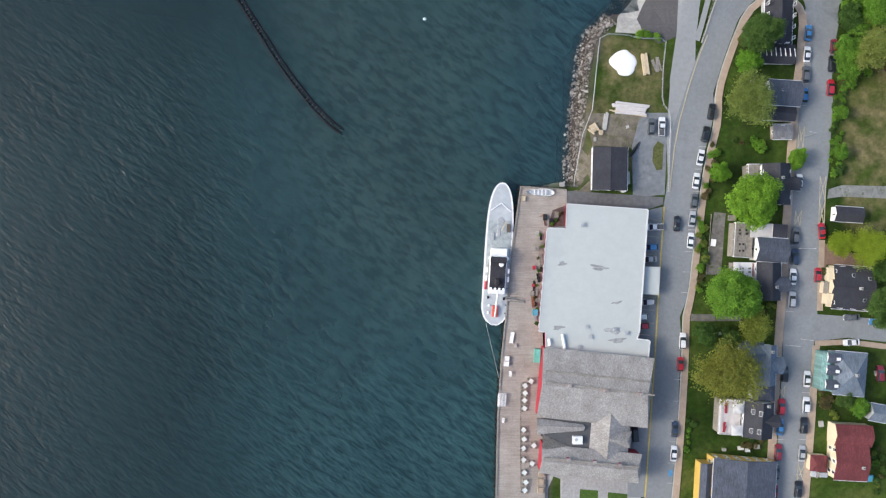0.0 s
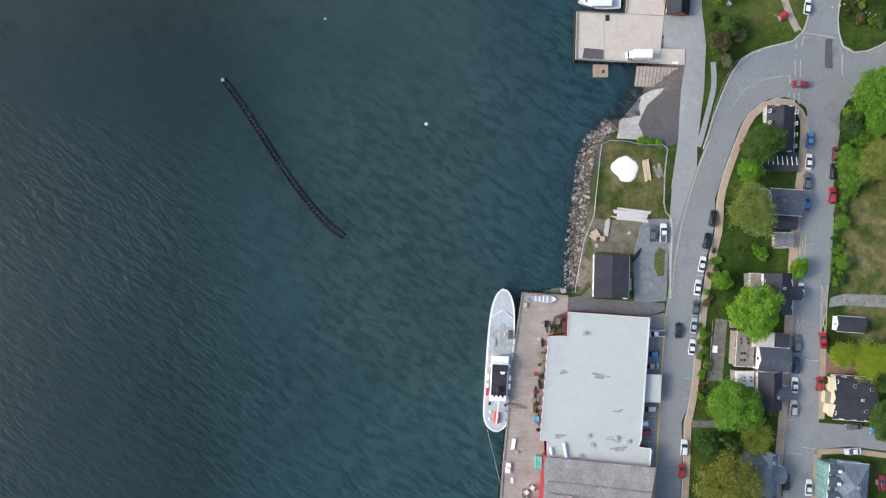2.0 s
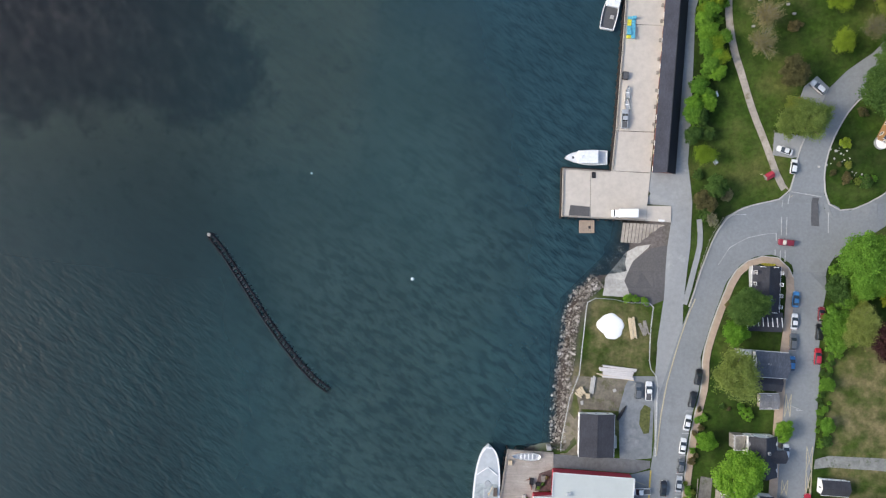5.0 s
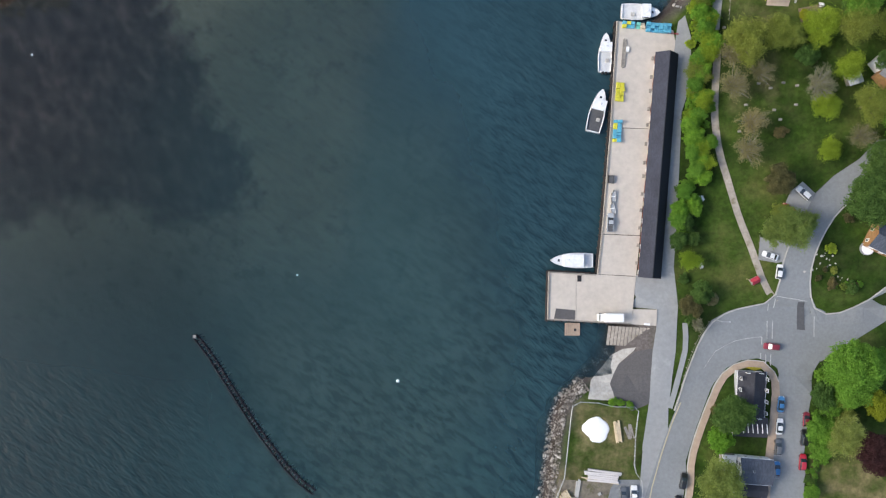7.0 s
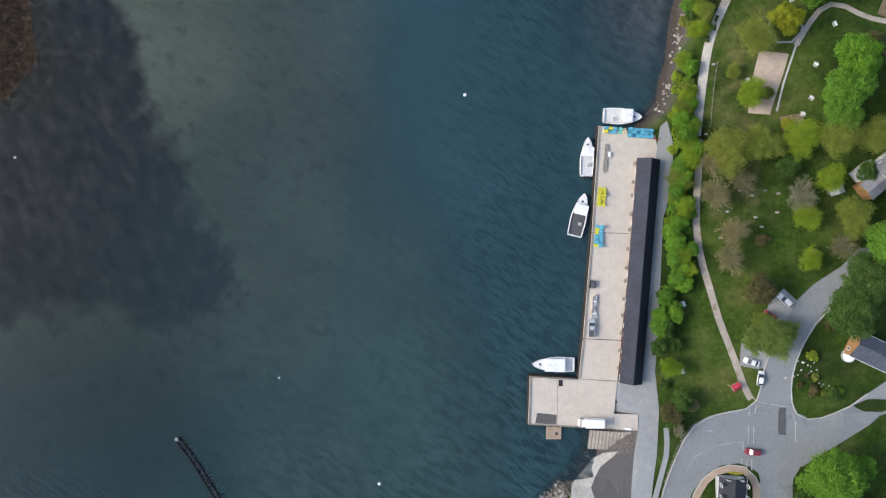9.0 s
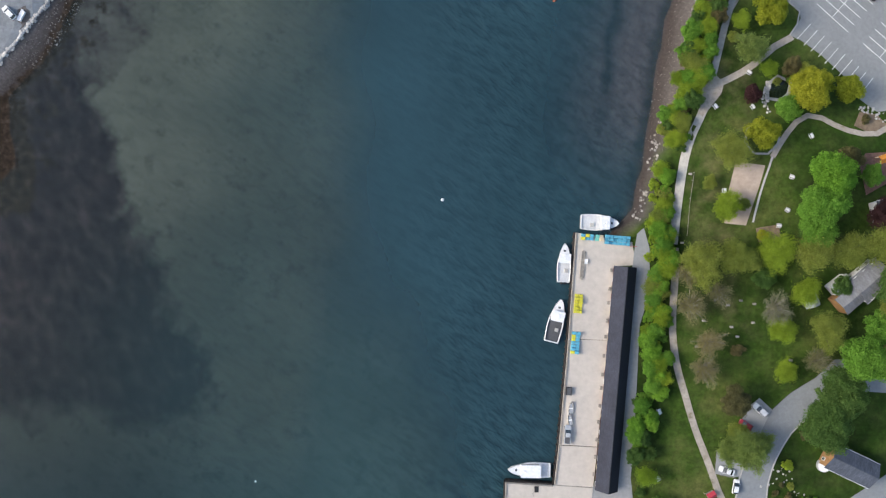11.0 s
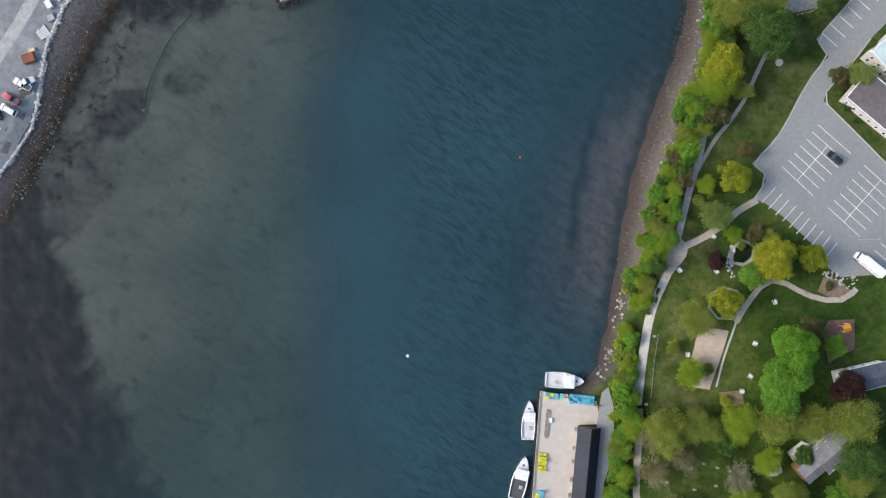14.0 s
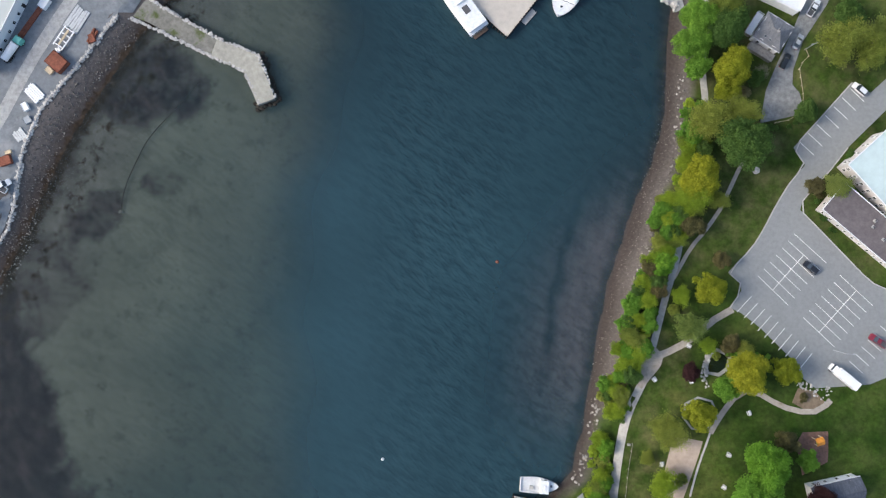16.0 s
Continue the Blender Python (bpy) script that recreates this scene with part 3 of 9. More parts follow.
def shoal_at(x, y):
    """How far the sea bed shows through the water."""
    dw, de = -d_west(x, y), -d_east(x, y)
    edge = -6 + 8 * wob(x * 0.2, y, 0.03, 0.6) - 14 * smooth(165, 95, y)
    west = smooth(16, -12, x - edge) * smooth(35, 120, y + 0.2 * x) * (0.62 + 0.38 * smooth(70, 20, dw))
    south = 0.42 * smooth(1.3, 0.1, ((x + 16) / 48) ** 2 + ((y - 70) / 130) ** 2 + 0.25 * wob(x, y, 0.07, 5))
    far = 31 + 3 * wob(x, y, 0.08, 2)
    east = smooth(1.2, 0.12, de / far) * smooth(165, 215, y) * 0.76 * (1 - 0.85 * smooth(248, 278, y + 0.5 * (86 - x)))
    rim = smooth(3.5, 0, de) * 0.8
    return np.maximum.reduce([west, south, east, rim])


def body_tone_at(x, y):
    """Brightness of the water colour: more mid-harbour, partly sky reflection put into the colour."""
    return (0.66 + 0.24 * smooth(-80, -40, x) + (0.16 + 0.20 * smooth(60, 180, y)) * smooth(-45, 0, x + 10 * wob(x, y, 0.03, 2)) + 0.16 * smooth(-80, -45, x) * smooth(150, 90, y) + 0.12 * smooth(-60, -30, x) + 0.09 * np.exp(-((x + 8) / 36) ** 2) + 0.04 * smooth(-20, 10, x) * smooth(130, 190, y)) * 0.55 * (1 - 0.28 * smooth(240, 310, y))


def gust_at(x, y):
    g = 0.16 + 0.14 * smooth(-110, -60, x) + 0.4 * smooth(95, 35, y) + 1.05 * smooth(-70, -5, x + 14 * wob(x, y, 0.04, 3)) * smooth(130, 40, y - 0.6 * x)
    return np.maximum(g, 0.85 * smooth(-5, 32, x) * (1 - 0.12 * smooth(150, 215, y))) * (0.7 + 0.3 * wob(x, y, 0.06, 1)) * smooth(-2, 3, -d_west(x, y))


xs, ys = spread((-130, 185), 2600, 2.5), spread((-100, 325), 2600, 2.5)


def mud_at(x, y):
    """Brown mud and shingle under the shallows of the park shore and the edge of the western flats."""
    return np.maximum(smooth(36, 22, -d_east(x, y)) * smooth(165, 205, y), 0.28 * smooth(22, 4, -d_west(x, y)))


def wrack_at(x, y):
    """Brown weed left by the tide: on the western flats and along the water's edge there."""
    flats = 0.95 * smooth(-98, -104, x + 3 * wob(x, y, 0.12)) * smooth(168, 182, y) * smooth(214, 201, y + 0.5 * (x + 105))
    edge = 0.72 * np.exp(-((d_west(x, y) - 0.3) / 2.6) ** 2)
    return np.maximum.reduce([flats, edge, 0.45 * np.exp(-((d_west(x, y) + 6) / 6.0) ** 2), 0.5 * np.exp(-((d_east(x, y) - 0.8) / 0.9) ** 2) * smooth(205, 190, y)])


def dry_at(x, y):
    """Where the grass is thin and strawy."""
    field = smooth(112, 116, x) * smooth(60, 48, y) * smooth(-5, 12, y)
    park = 0.42 * smooth(85, 92, x) * smooth(135, 150, y) * smooth(112, 100, x)
    lawn = 0.85 * smooth(44, 48, x) * smooth(64, 60, y) * smooth(40, 44, y) * smooth(66, 63, x)
    verge = 0.36 * smooth(92, 97, x) * smooth(232, 245, y)
    bank = 0.8 * smooth(70, 62, x) * smooth(20, 24, y) * smooth(46, 42, y)
    return np.maximum.reduce([field, park, lawn, bank, verge, 0.10 + 0 * x])


tagged(sheet("ground", xs, ys, terrain, ground_mat, {"beach": beach_at, "sea": sea_at, "kelp": kelp_at, "dry": dry_at, "mud": mud_at, "wrack": wrack_at, "wet": lambda x, y: smooth(6.5, 0.8, np.maximum(d_east(x, y), d_west(x, y)) + wob(x, y, 0.25) * 0.6)}),
       "grassy shore sloping through shingle beach into a weedy sea bed", "ground", "", "structure")
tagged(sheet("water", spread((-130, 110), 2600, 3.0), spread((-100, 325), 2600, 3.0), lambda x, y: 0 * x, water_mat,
             {"shoal": shoal_at, "deep": lambda x, y: smooth(-5 - 38 * smooth(90, 180, y), 45 - 32 * smooth(90, 180, y), x + 0.12 * (y - 150) + 8 * wob(x, y, 0.03)), "gust": gust_at, "body_tone": body_tone_at}),
       "dark teal harbour water, wind ripples tinted light and dark, brownish over shoals", "water", "", "structure")

# ---- roads and paths ----
drape("road", pair([56.7, -92.8, 58.7, -71.9, 61.7, -32.3, 64.5, 13.1, 65.2, 17.5, 67.0, 34.7, 72.2, 51.0, 76.7, 62.5, 75.3, 60.5,
                    80.0, 73.6, 83.0, 81.0, 86.2, 86.0, 91.1, 88.7, 96.7, 90.2, 101.4, 90.9, 103.8, 93.1, 105.3, 97.9,
                    113.8, 93.1, 116.2, 89.7, 119.0, 88.8, 119.1, 77.0, 115.8, 71.3, 106.0, 69.6, 105.3, 72.1, 102.7, 74.0, 99.4, 75.0,
                    94.5, 74.3, 90.4, 72.0, 86.5, 67.4, 85.5, 65.7, 81.6, 55.0, 78.6, 45.2, 78.9, 40.3, 77.9, 34.6, 76.0, 28.1, 74.4, 16.7, 72.4, -2.9,
                    70.9, -14.4, 69.0, -19.3, 69.3, -25.8, 68.5, -45.4, 66.5, -71.9, 64.6, -92.8]),
      0.15, asphalt, "grey asphalt road curving along the harbour front", "road")
drape("road", pair([106.0, 70.8, 115.8, 72.1, 113.2, 60.5, 111.5, 47.6, 112.2, 47.1, 109.7, 22.7, 107.2, 6.7, 106.6, -18.9, 105.7, -26.9, 103.8, -54.2,
                    102.0, -70.6, 100.3, -91.2, 93.1, -91.6, 95.0, -70.9, 96.6, -44.8, 97.5, -25.5, 98.7, -1.3, 100.3, 22.8, 102.8, 47.3, 105.5, 69.2]),
      0.156, asphalt, "straight asphalt street between wooden houses", "road")
drape("road", pair([106.2, -18.3, 115.0, -18.9, 125.9, -19.8, 145.8, -21.1, 145.7, -29.0, 125.8, -26.1, 115.0, -24.9, 105.9, -26.0]), 0.162, asphalt,
      "asphalt side street climbing uphill", "road")
drape("road", pair([105.1, 97.6, 105.4, 102.7, 107.8, 109.1, 110.0, 113.3, 113.7, 122.2, 118.9, 127.5, 125.5, 132.2, 124.6, 131.1, 130.2, 137.5, 148.3, 139.2, 149.2, 128.2, 134.6, 128.8,
                    129.2, 123.8, 121.7, 119.0, 118.0, 113.4, 115.0, 106.9, 113.4, 100.4, 113.6, 92.3]), 0.168, asphalt, "asphalt lane bending uphill past the park", "road")
drape("road", pair([114.3, 90.6, 117.4, 88.1, 122.3, 87.9, 128.1, 90.7, 134.8, 96.0, 151.6, 108.7, 152.2, 99.1, 136.8, 86.1, 125.7, 79.1, 117.8, 74.1]), 0.174, asphalt,
      "asphalt street leading inland from the junction", "road")
drape("lane", pair([65.7, 15.9, 65.3, 34.7, 66.3, 47.8, 66.2, 49.0, 68.1, 62.1, 69.2, 76.9, 70.2, 83.8, 70.1, 89.0, 63.5, 89.5, 63.8, 99.0, 68.1, 99.0, 71.0, 113.2,
                    74.3, 159.9, 75.2, 168.4, 75.8, 172.3, 77.7, 174.0, 79.4, 168.1, 79.7, 155.1, 76.9, 145.9, 76.3, 129.5, 75.5, 109.9, 74.9, 101.4, 76.3, 90.0, 75.8, 76.9, 73.6, 60.5, 73.5, 52.6, 68.6, 37.1]),
      0.13, asphalt_old, "pale worn asphalt lane to the fishing wharf", "lane")
band("path", pair([78.4, 85.1, 78.9, 78.6, 76.9, 70.3, 74.0, 60.5]), 1.5, 0.2, asphalt_old, "narrow asphalt footway down to the lane", "path")
drape("slip", pair([58.3, 62.9, 57.0, 67.1, 59.7, 72.9, 64.4, 76.6, 69.1, 77.6, 68.4, 61.8, 63.2, 59.6]), 0.12, tarmac_slip, "dark gravel boat slip beside the wharf", "slipway")
drape("slip_apron", pair([50.4, 62.9, 51.6, 68.1, 55.0, 71.9, 57.6, 75.4, 60.8, 77.2, 64.5, 77.8, 63.9, 76.8, 59.7, 72.9, 57.2, 67.4, 58.5, 62.4]), 0.11, pale_gravel, "pale gravel apron edging the boat slip", "slipway")
drape("bare_ground", pair([42.1, 39.6, 49.8, 39.3, 59.1, 38.6, 56.2, 29.4, 44.4, 30.1, 43.4, 16.7, 38.1, 16.7, 40.5, 32.3]), 0.09, surface("trodden_ground", (0.17, 0.15, 0.115), 0.95, vary=0.35, grain=0.6, spot=((0.075, 0.085, 0.03), 0.25, 0.52)), "trodden bare ground with tufts of grass", "ground")
drape("grass_patch", pair([61.4, 29.5, 62.7, 31.4, 64.4, 30.4, 64.0, 23.2, 62.4, 22.9, 61.1, 25.7]), 0.16, surface("rough_grass", (0.10, 0.11, 0.035), 0.95, vary=0.4, grain=1.5), "rough yellowish grass patch in the gravel", "grass")
drape("gravel_yard", pair([55.5, 15.1, 55.2, 29.8, 57.1, 37.1, 58.8, 39.6, 65.7, 39.6, 64.7, 15.9]), 0.1, yard_gravel, "grey gravel yard beside the dark shed", "yard")
drape("plaza", pair([30.4, -64.6, 56.4, -67.0, 57.7, -71.5, 55.4, -91.1, 29.8, -91.7]), 0.13, concrete_grey, "grey paved forecourt beside the shingled building", "plaza")
for q in (pair([40.1, -69.2, 45.3, -69.6, 45.0, -89.5, 39.1, -89.5]), pair([48.2, -70.1, 53.8, -70.6, 52.8, -89.5, 47.2, -89.5])):
    drape("lawn", q, 0.2, surface("clipped_lawn", (0.055, 0.105, 0.018), 0.95, vary=0.3, grain=2) if "clipped_lawn" not in MATS else MATS["clipped_lawn"], "small clipped lawn square in the forecourt", "lawn")
drape("yard", pair([36.3, 13.1, 36.3, 17.0, 53.9, 15.9, 64.3, 15.1, 64.3, 13.1, 59.6, 11.5]), 0.14, yard_tarmac, "dark asphalt yard behind the shed", "yard")
drape("parking_strip", pair([58.4, 11.1, 64.2, 12.4, 63.0, -9.5, 61.5, -32.3, 58.7, -71.5, 53.8, -71.5, 55.4, -25.8]), 0.144, asphalt, "asphalt parking strip behind the museum", "parking")
# pavement round the corner block
walk_line = rounded(pair([65.5, -91.1, 67.8, -71.8, 69.8, -45.4, 70.8, -25.8, 70.6, -19.3, 72.4, -13.5, 73.9, 0.3, 76.0, 18.3, 77.9, 28.9, 80.2, 37.1,
                          79.9, 45.2, 83.2, 55.8, 86.8, 64.8, 88.1, 67.4, 91.2, 71.4, 95.3, 73.4, 99.7, 73.7, 103.0, 72.1, 104.6, 67.9]), 2)
band("pavement", walk_line, 1.9, 0.27, pavement_mat, "tan concrete pavement with a pale kerb", "pavement")
band("kerb", walk_line, 0.25, 0.31, kerb_mat, "pale concrete kerb", "kerb", shift=1.0)
west_walk = pair([104.6, 68.8, 103.1, 54.0, 102.0, 47.3, 99.6, 26.1, 98.3, 6.8, 97.2, -12.6, 96.0, -28.7, 94.7, -51.3, 93.5, -73.9])
band("pavement", west_walk, 2.2, 0.274, pavement_mat, "tan pavement in front of the houses", "pavement")
band("pavement", pair([107.8, 2.7, 107.3, -17.3]), 1.6, 0.27, pavement_mat, "tan pavement beside the street", "pavement")
band("pavement", pair([106.3, -27.2, 105.0, -47.8, 103.2, -70.6, 101.8, -89.5]), 2.0, 0.27, pavement_mat, "tan pavement beside the street", "pavement")
band("pavement", pair([106.0, -26.6, 115.0, -26.1, 125.8, -27.4, 142.7, -30.5]), 1.5, 0.276, pavement_mat, "tan pavement along the side street", "pavement")
for k, line in enumerate((pair([75.3, 59.8, 80.0, 73.3, 83.0, 80.7, 86.2, 85.6, 91.1, 88.6, 96.7, 90.0, 101.4, 90.8, 103.8, 92.9, 105.1, 97.6, 105.4, 102.7, 107.8, 109.1]),
                          pair([134.6, 128.8, 129.2, 123.8, 121.7, 119.0, 118.0, 113.4, 115.0, 106.9, 113.4, 100.4, 113.5, 93.1, 115.6, 89.4, 118.2, 87.9, 122.3, 87.8, 128.2, 90.5, 134.8, 96.0]))):
    band("kerb", rounded(line), 0.35, 0.3, kerb_mat, "pale concrete kerb round the junction", "kerb")
# park paths
GRIT = "pale grit footpath through the park"
band("path", rounded(pair([104.1, 91.4, 100.5, 96.3, 96.7, 106.8, 92.5, 116.5, 89.6, 126.2, 87.1, 134.3, 86.0, 142.4, 85.8, 148.9, 86.6, 163.4, 86.2, 168.3])), 1.9, 0.12, path_grit, GRIT, "path")
band("path", rounded(pair([85.7, 169.4, 86.6, 181.6, 88.0, 194.5, 89.9, 201.0, 92.5, 206.6, 94.5, 212.2])), 2.3, 0.122, pale_gravel, "pale grey footpath beside the shore hedge", "path")
drape("path", pair([91.3, 206.6, 92.5, 213.8, 96.2, 217.4, 98.4, 215.1, 97.7, 212.2, 94.7, 208.2, 92.5, 205.5]), 0.128, path_grit, "widened grit junction of park paths", "path")
band("path", rounded(pair([96.2, 214.6, 102.3, 217.4, 107.9, 221.2, 112.0, 225.4, 118.0, 228.7])), 1.9, 0.124, path_grit, GRIT, "path")
band("path", rounded(pair([94.9, 215.4, 96.9, 223.5, 98.8, 231.6, 101.5, 239.9, 103.2, 248.1, 105.7, 260.2, 108.9, 271.8, 110.2, 288.2, 108.3, 297.9, 109.6, 311.1, 108.6, 324.3])), 1.9, 0.126, pale_gravel, "pale grey shore footpath under trees", "path")
band("path", pair([101.1, 236.9, 105.9, 245.7, 110.9, 251.6, 114.6, 257.2, 120.4, 269.7, 121.9, 273.0]), 1.1, 0.12, path_grit, "worn narrow track in the grass", "path")
band("path", rounded(pair([111.4, 194.1, 114.6, 199.7, 119.4, 205.8, 124.2, 206.2, 129.5, 202.8, 135.6, 200.7, 141.9, 200.9, 145.0, 204.2])), 1.5, 0.12, path_grit, GRIT, "path")
band("path", rounded(pair([106.6, 175.8, 108.5, 185.4, 111.4, 194.1])), 0.5, 0.16, kerb_mat, "pale concrete edging beside the sand court", "edging")
drape("sand_court", pair([101.6, 192.8, 109.4, 191.7, 108.0, 186.1, 104.8, 174.9, 99.1, 175.5, 99.7, 183.6]), 0.1, sand, "tan sand court worn at the edges", "court")
# parking lot
drape("parking_lot", pair([116.7, 239.1, 123.5, 246.1, 127.0, 251.9, 130.7, 259.3, 134.7, 265.9, 138.6, 270.4, 135.2, 275.4, 151.3, 294.5, 156.5, 291.6, 160.8, 295.7, 181.4, 309.1,
                           181.5, 303.4, 161.0, 286.8, 150.4, 275.7, 145.8, 269.4, 137.9, 260.3, 137.2, 257.5, 157.1, 237.4, 161.5, 235.6, 172.9, 228.2, 172.7, 215.5, 156.5, 208.8, 152.3, 208.3, 140.9, 207.3,
                           136.4, 210.9, 136.8, 213.0, 125.7, 223.7, 120.5, 227.6, 117.2, 229.1, 120.5, 234.0, 120.2, 236.4]), 0.15, asphalt_lot, "pale grey asphalt parking lot with white bays", "parking lot")
band("kerb", pair([117.2, 229.1, 120.5, 234.0, 120.2, 236.4, 116.7, 239.1, 123.5, 246.1, 127.0, 251.9, 130.7, 259.3, 134.7, 265.9, 138.6, 270.4, 135.2, 275.4, 151.3, 294.5]), 0.3, 0.28, kerb_mat, "pale kerb round the parking lot", "kerb")
band("kerb", pair([150.4, 275.7, 145.8, 269.4, 137.9, 260.3, 137.2, 257.5, 157.1, 237.4, 161.5, 235.6]), 0.3, 0.28, kerb_mat, "pale kerb round the parking lot", "kerb")
drape("drive", pair([125.7, 282.3, 127.1, 291.8, 129.6, 298.4, 133.9, 308.3, 137.7, 318.2, 140.6, 326.3, 147.8, 326.4, 143.6, 316.6, 137.1, 305.9, 134.6, 297.7, 134.5, 293.6, 136.6, 291.2, 137.5, 287.9, 135.2, 284.6, 130.4, 283.4]),
      0.12, gravel, "pale gravel drive widening to a turning place", "drive")
drape("gravel_drive", pair([109.6, 17.1, 113.3, 18.2, 127.2, 17.8, 145.8, 16.2, 145.8, 12.2, 127.2, 14.3, 113.3, 15.0, 109.3, 14.4]), 0.12, track_gravel, "grey gravel drive across the meadow", "drive")
drape("parking_bay", pair([105.1, 117.8, 107.0, 123.0, 110.4, 125.9, 114.5, 122.2, 110.5, 114.1]), 0.14, asphalt_old, "small asphalt parking bay under the trees", "parking")
drape("parking_bay", pair([99.0, 110.0, 98.7, 103.6, 104.0, 102.7, 105.6, 103.0, 108.6, 109.1]), 0.14, asphalt_old, "small asphalt parking bay under the trees", "parking")
band("path", pair([72.1, -19.6, 78.2, -19.7, 86.0, -19.5]), 2.0, 0.12, plot_gravel, "gravel alley between the gardens", "path")
drape("garden_plot", pair([78.8, 10.9, 82.0, 10.4, 80.7, -7.2, 76.6, -7.2, 77.9, 3.6]), 0.1, plot_gravel, "grey gravel garden plot edged with timber", "garden")
drape("brick_drive", pair([108.1, 2.2, 111.8, -0.5, 122.4, -1.6, 121.9, -4.8, 109.1, -4.2, 109.1, -13.8, 107.3, -16.5]), 0.12, surface("red_brown_paving", (0.2, 0.13, 0.1), 0.9, vary=0.2), "red-brown paved drive beside the house", "drive")
# far yard on the western shore
drape("yard", pair([-104.4, 224.7, -96.7, 237.2, -91.8, 246.4, -89.1, 255.3, -89.2, 255.8, -86.2, 269.6, -81.6, 281.1, -72.4, 292.8, -59.9, 309.0, -56.2, 309.4, -54.0, 313.0, -51.9, 319.3, -142.9, 320.0, -140.9, 229.1, -108.2, 220.2]), 0.12, yard_gravel,
      "grey gravel boatyard above the western shore", "yard")
band("track", rounded(pair([-103.0, 262.0, -96.5, 271.5, -91.2, 281.0, -86.6, 290.7, -80.4, 301.4, -73.4, 312.1, -66.0, 323.5])), 3.6, 0.16, surface("dusty_track", (0.37, 0.37, 0.355), 0.95, vary=0.22, grain=0.8, coarse=0.2, bump=0.3, spot=((0.24, 0.25, 0.255), 0.2, 0.55)), "pale worn track through the boatyard", "track")


# ---- buildings ----
def rect(nw, ne, sw):
    """Centre, length, breadth and turn of a rectangle given by three corners."""
    a, c, d = Vector(nw), Vector(ne), Vector(sw)
    u = c - a
    turn = math.atan2(u.y, u.x)
    v = Vector((math.sin(turn), -math.cos(turn)))
    breadth = (d - a).dot(v)
    mid = a + u / 2 + v * breadth / 2
    return mid.x, mid.y, u.length, breadth, turn


def gable_mesh(w, d, eave, ridge, thick=0.22, over=0.35, hip=0.0, along_x=True, shift=0.0, one_hip=False):
    """A pitched roof slab with ridge along x, ends drawn in by hip for a hipped one."""
    if not along_x:
        w, d = d, w
    bm = bmesh.new()
    x, y = w / 2 + over, d / 2 + over
    drop = (ridge - eave) / (d / 2) * over
    e = eave - drop
    for z in (0, -thick):
        bm.verts.new((-x, -y, e + z)); bm.verts.new((x, -y, e + z)); bm.verts.new((x, y, e + z)); bm.verts.new((-x, y, e + z))
        bm.verts.new((-x + hip * (not one_hip), shift, ridge + z)); bm.verts.new((x - hip, shift, ridge + z))
    v = list(bm.verts)
    top = [(0, 1, 5, 4), (2, 3, 4, 5), (1, 2, 5)] + ([] if one_hip else [(3, 0, 4)]) if hip else [(0, 1, 5, 4), (2, 3, 4, 5)]
    for q in top:
        bm.faces.new([v[i] for i in q])
        bm.faces.new([v[i + 6] for i in q][::-1])
    rim = [(0, 1), (1, 2), (2, 3), (3, 4), (4, 0)] if one_hip else [(0, 1), (1, 2), (2, 3), (3, 0)] if hip else [(0, 1), (1, 5), (5, 2), (2, 3), (3, 4), (4, 0)]
    for i, j in rim:
        bm.faces.new([v[i], v[i + 6], v[j + 6], v[j]])
    bmesh.ops.recalc_face_normals(bm, faces=bm.faces)
    if not along_x:
        bmesh.ops.rotate(bm, verts=bm.verts, cent=(0, 0, 0), matrix=Matrix.Rotation(radians(90), 3, "Z"))
    return bm


def walls_mesh(w, d, eave, ridge, along_x=True, hip=False, base=-1.2, draw_in=0.0):
    """Walls, with gable ends up to the ridge."""
    if not along_x:
        w, d = d, w
    x, y = w / 2, d / 2
    bm = bmesh.new()
    lo = [bm.verts.new((a, c, base)) for a, c in ((-x, -y), (x, -y), (x, y), (-x, y))]
    hi = [bm.verts.new((a, c, eave)) for a, c in ((-x, -y), (x, -y), (x, y), (-x, y))]
    for i in range(4):
        bm.faces.new((lo[i], lo[(i + 1) % 4], hi[(i + 1) % 4], hi[i]))
    if hip:
        bm.faces.new(hi)
    else:
        r = [bm.verts.new((-x, 0, ridge - 0.1)), bm.verts.new((x - draw_in, 0, ridge - 0.1))]
        bm.faces.new((hi[1], hi[2], r[1])); bm.faces.new((hi[3], hi[0], r[0]))
        bm.faces.new((hi[0], hi[1], r[1], r[0])); bm.faces.new((hi[2], hi[3], r[0], r[1]))
    bm.faces.new(lo[::-1])
    if not along_x:
        bmesh.ops.rotate(bm, verts=bm.verts, cent=(0, 0, 0), matrix=Matrix.Rotation(radians(90), 3, "Z"))
    bmesh.ops.recalc_face_normals(bm, faces=bm.faces)
    return bm


def frame_mesh(w=1.0, h=1.5, t=0.09):
    bm = box(-w / 2, -w / 2 + t, -0.08, 0.05, 0, h)
    box(w / 2 - t, w / 2, -0.08, 0.05, 0, h, bm)
    box(-w / 2 + t, w / 2 - t, -0.08, 0.05, 0, t, bm)
    box(-w / 2 + t, w / 2 - t, -0.08, 0.05, h - t, h, bm)
    box(-w / 2 + t, w / 2 - t, -0.05, 0.03, h / 2 - 0.03, h / 2 + 0.03, bm)
    return bm


WINDOW_FRAME = mesh_of("window_frame", frame_mesh(), white_paint)
WINDOW_PANE = mesh_of("pane", box(-0.46, 0.46, -0.03, 0.0, 0.05, 1.45), glass_dark)
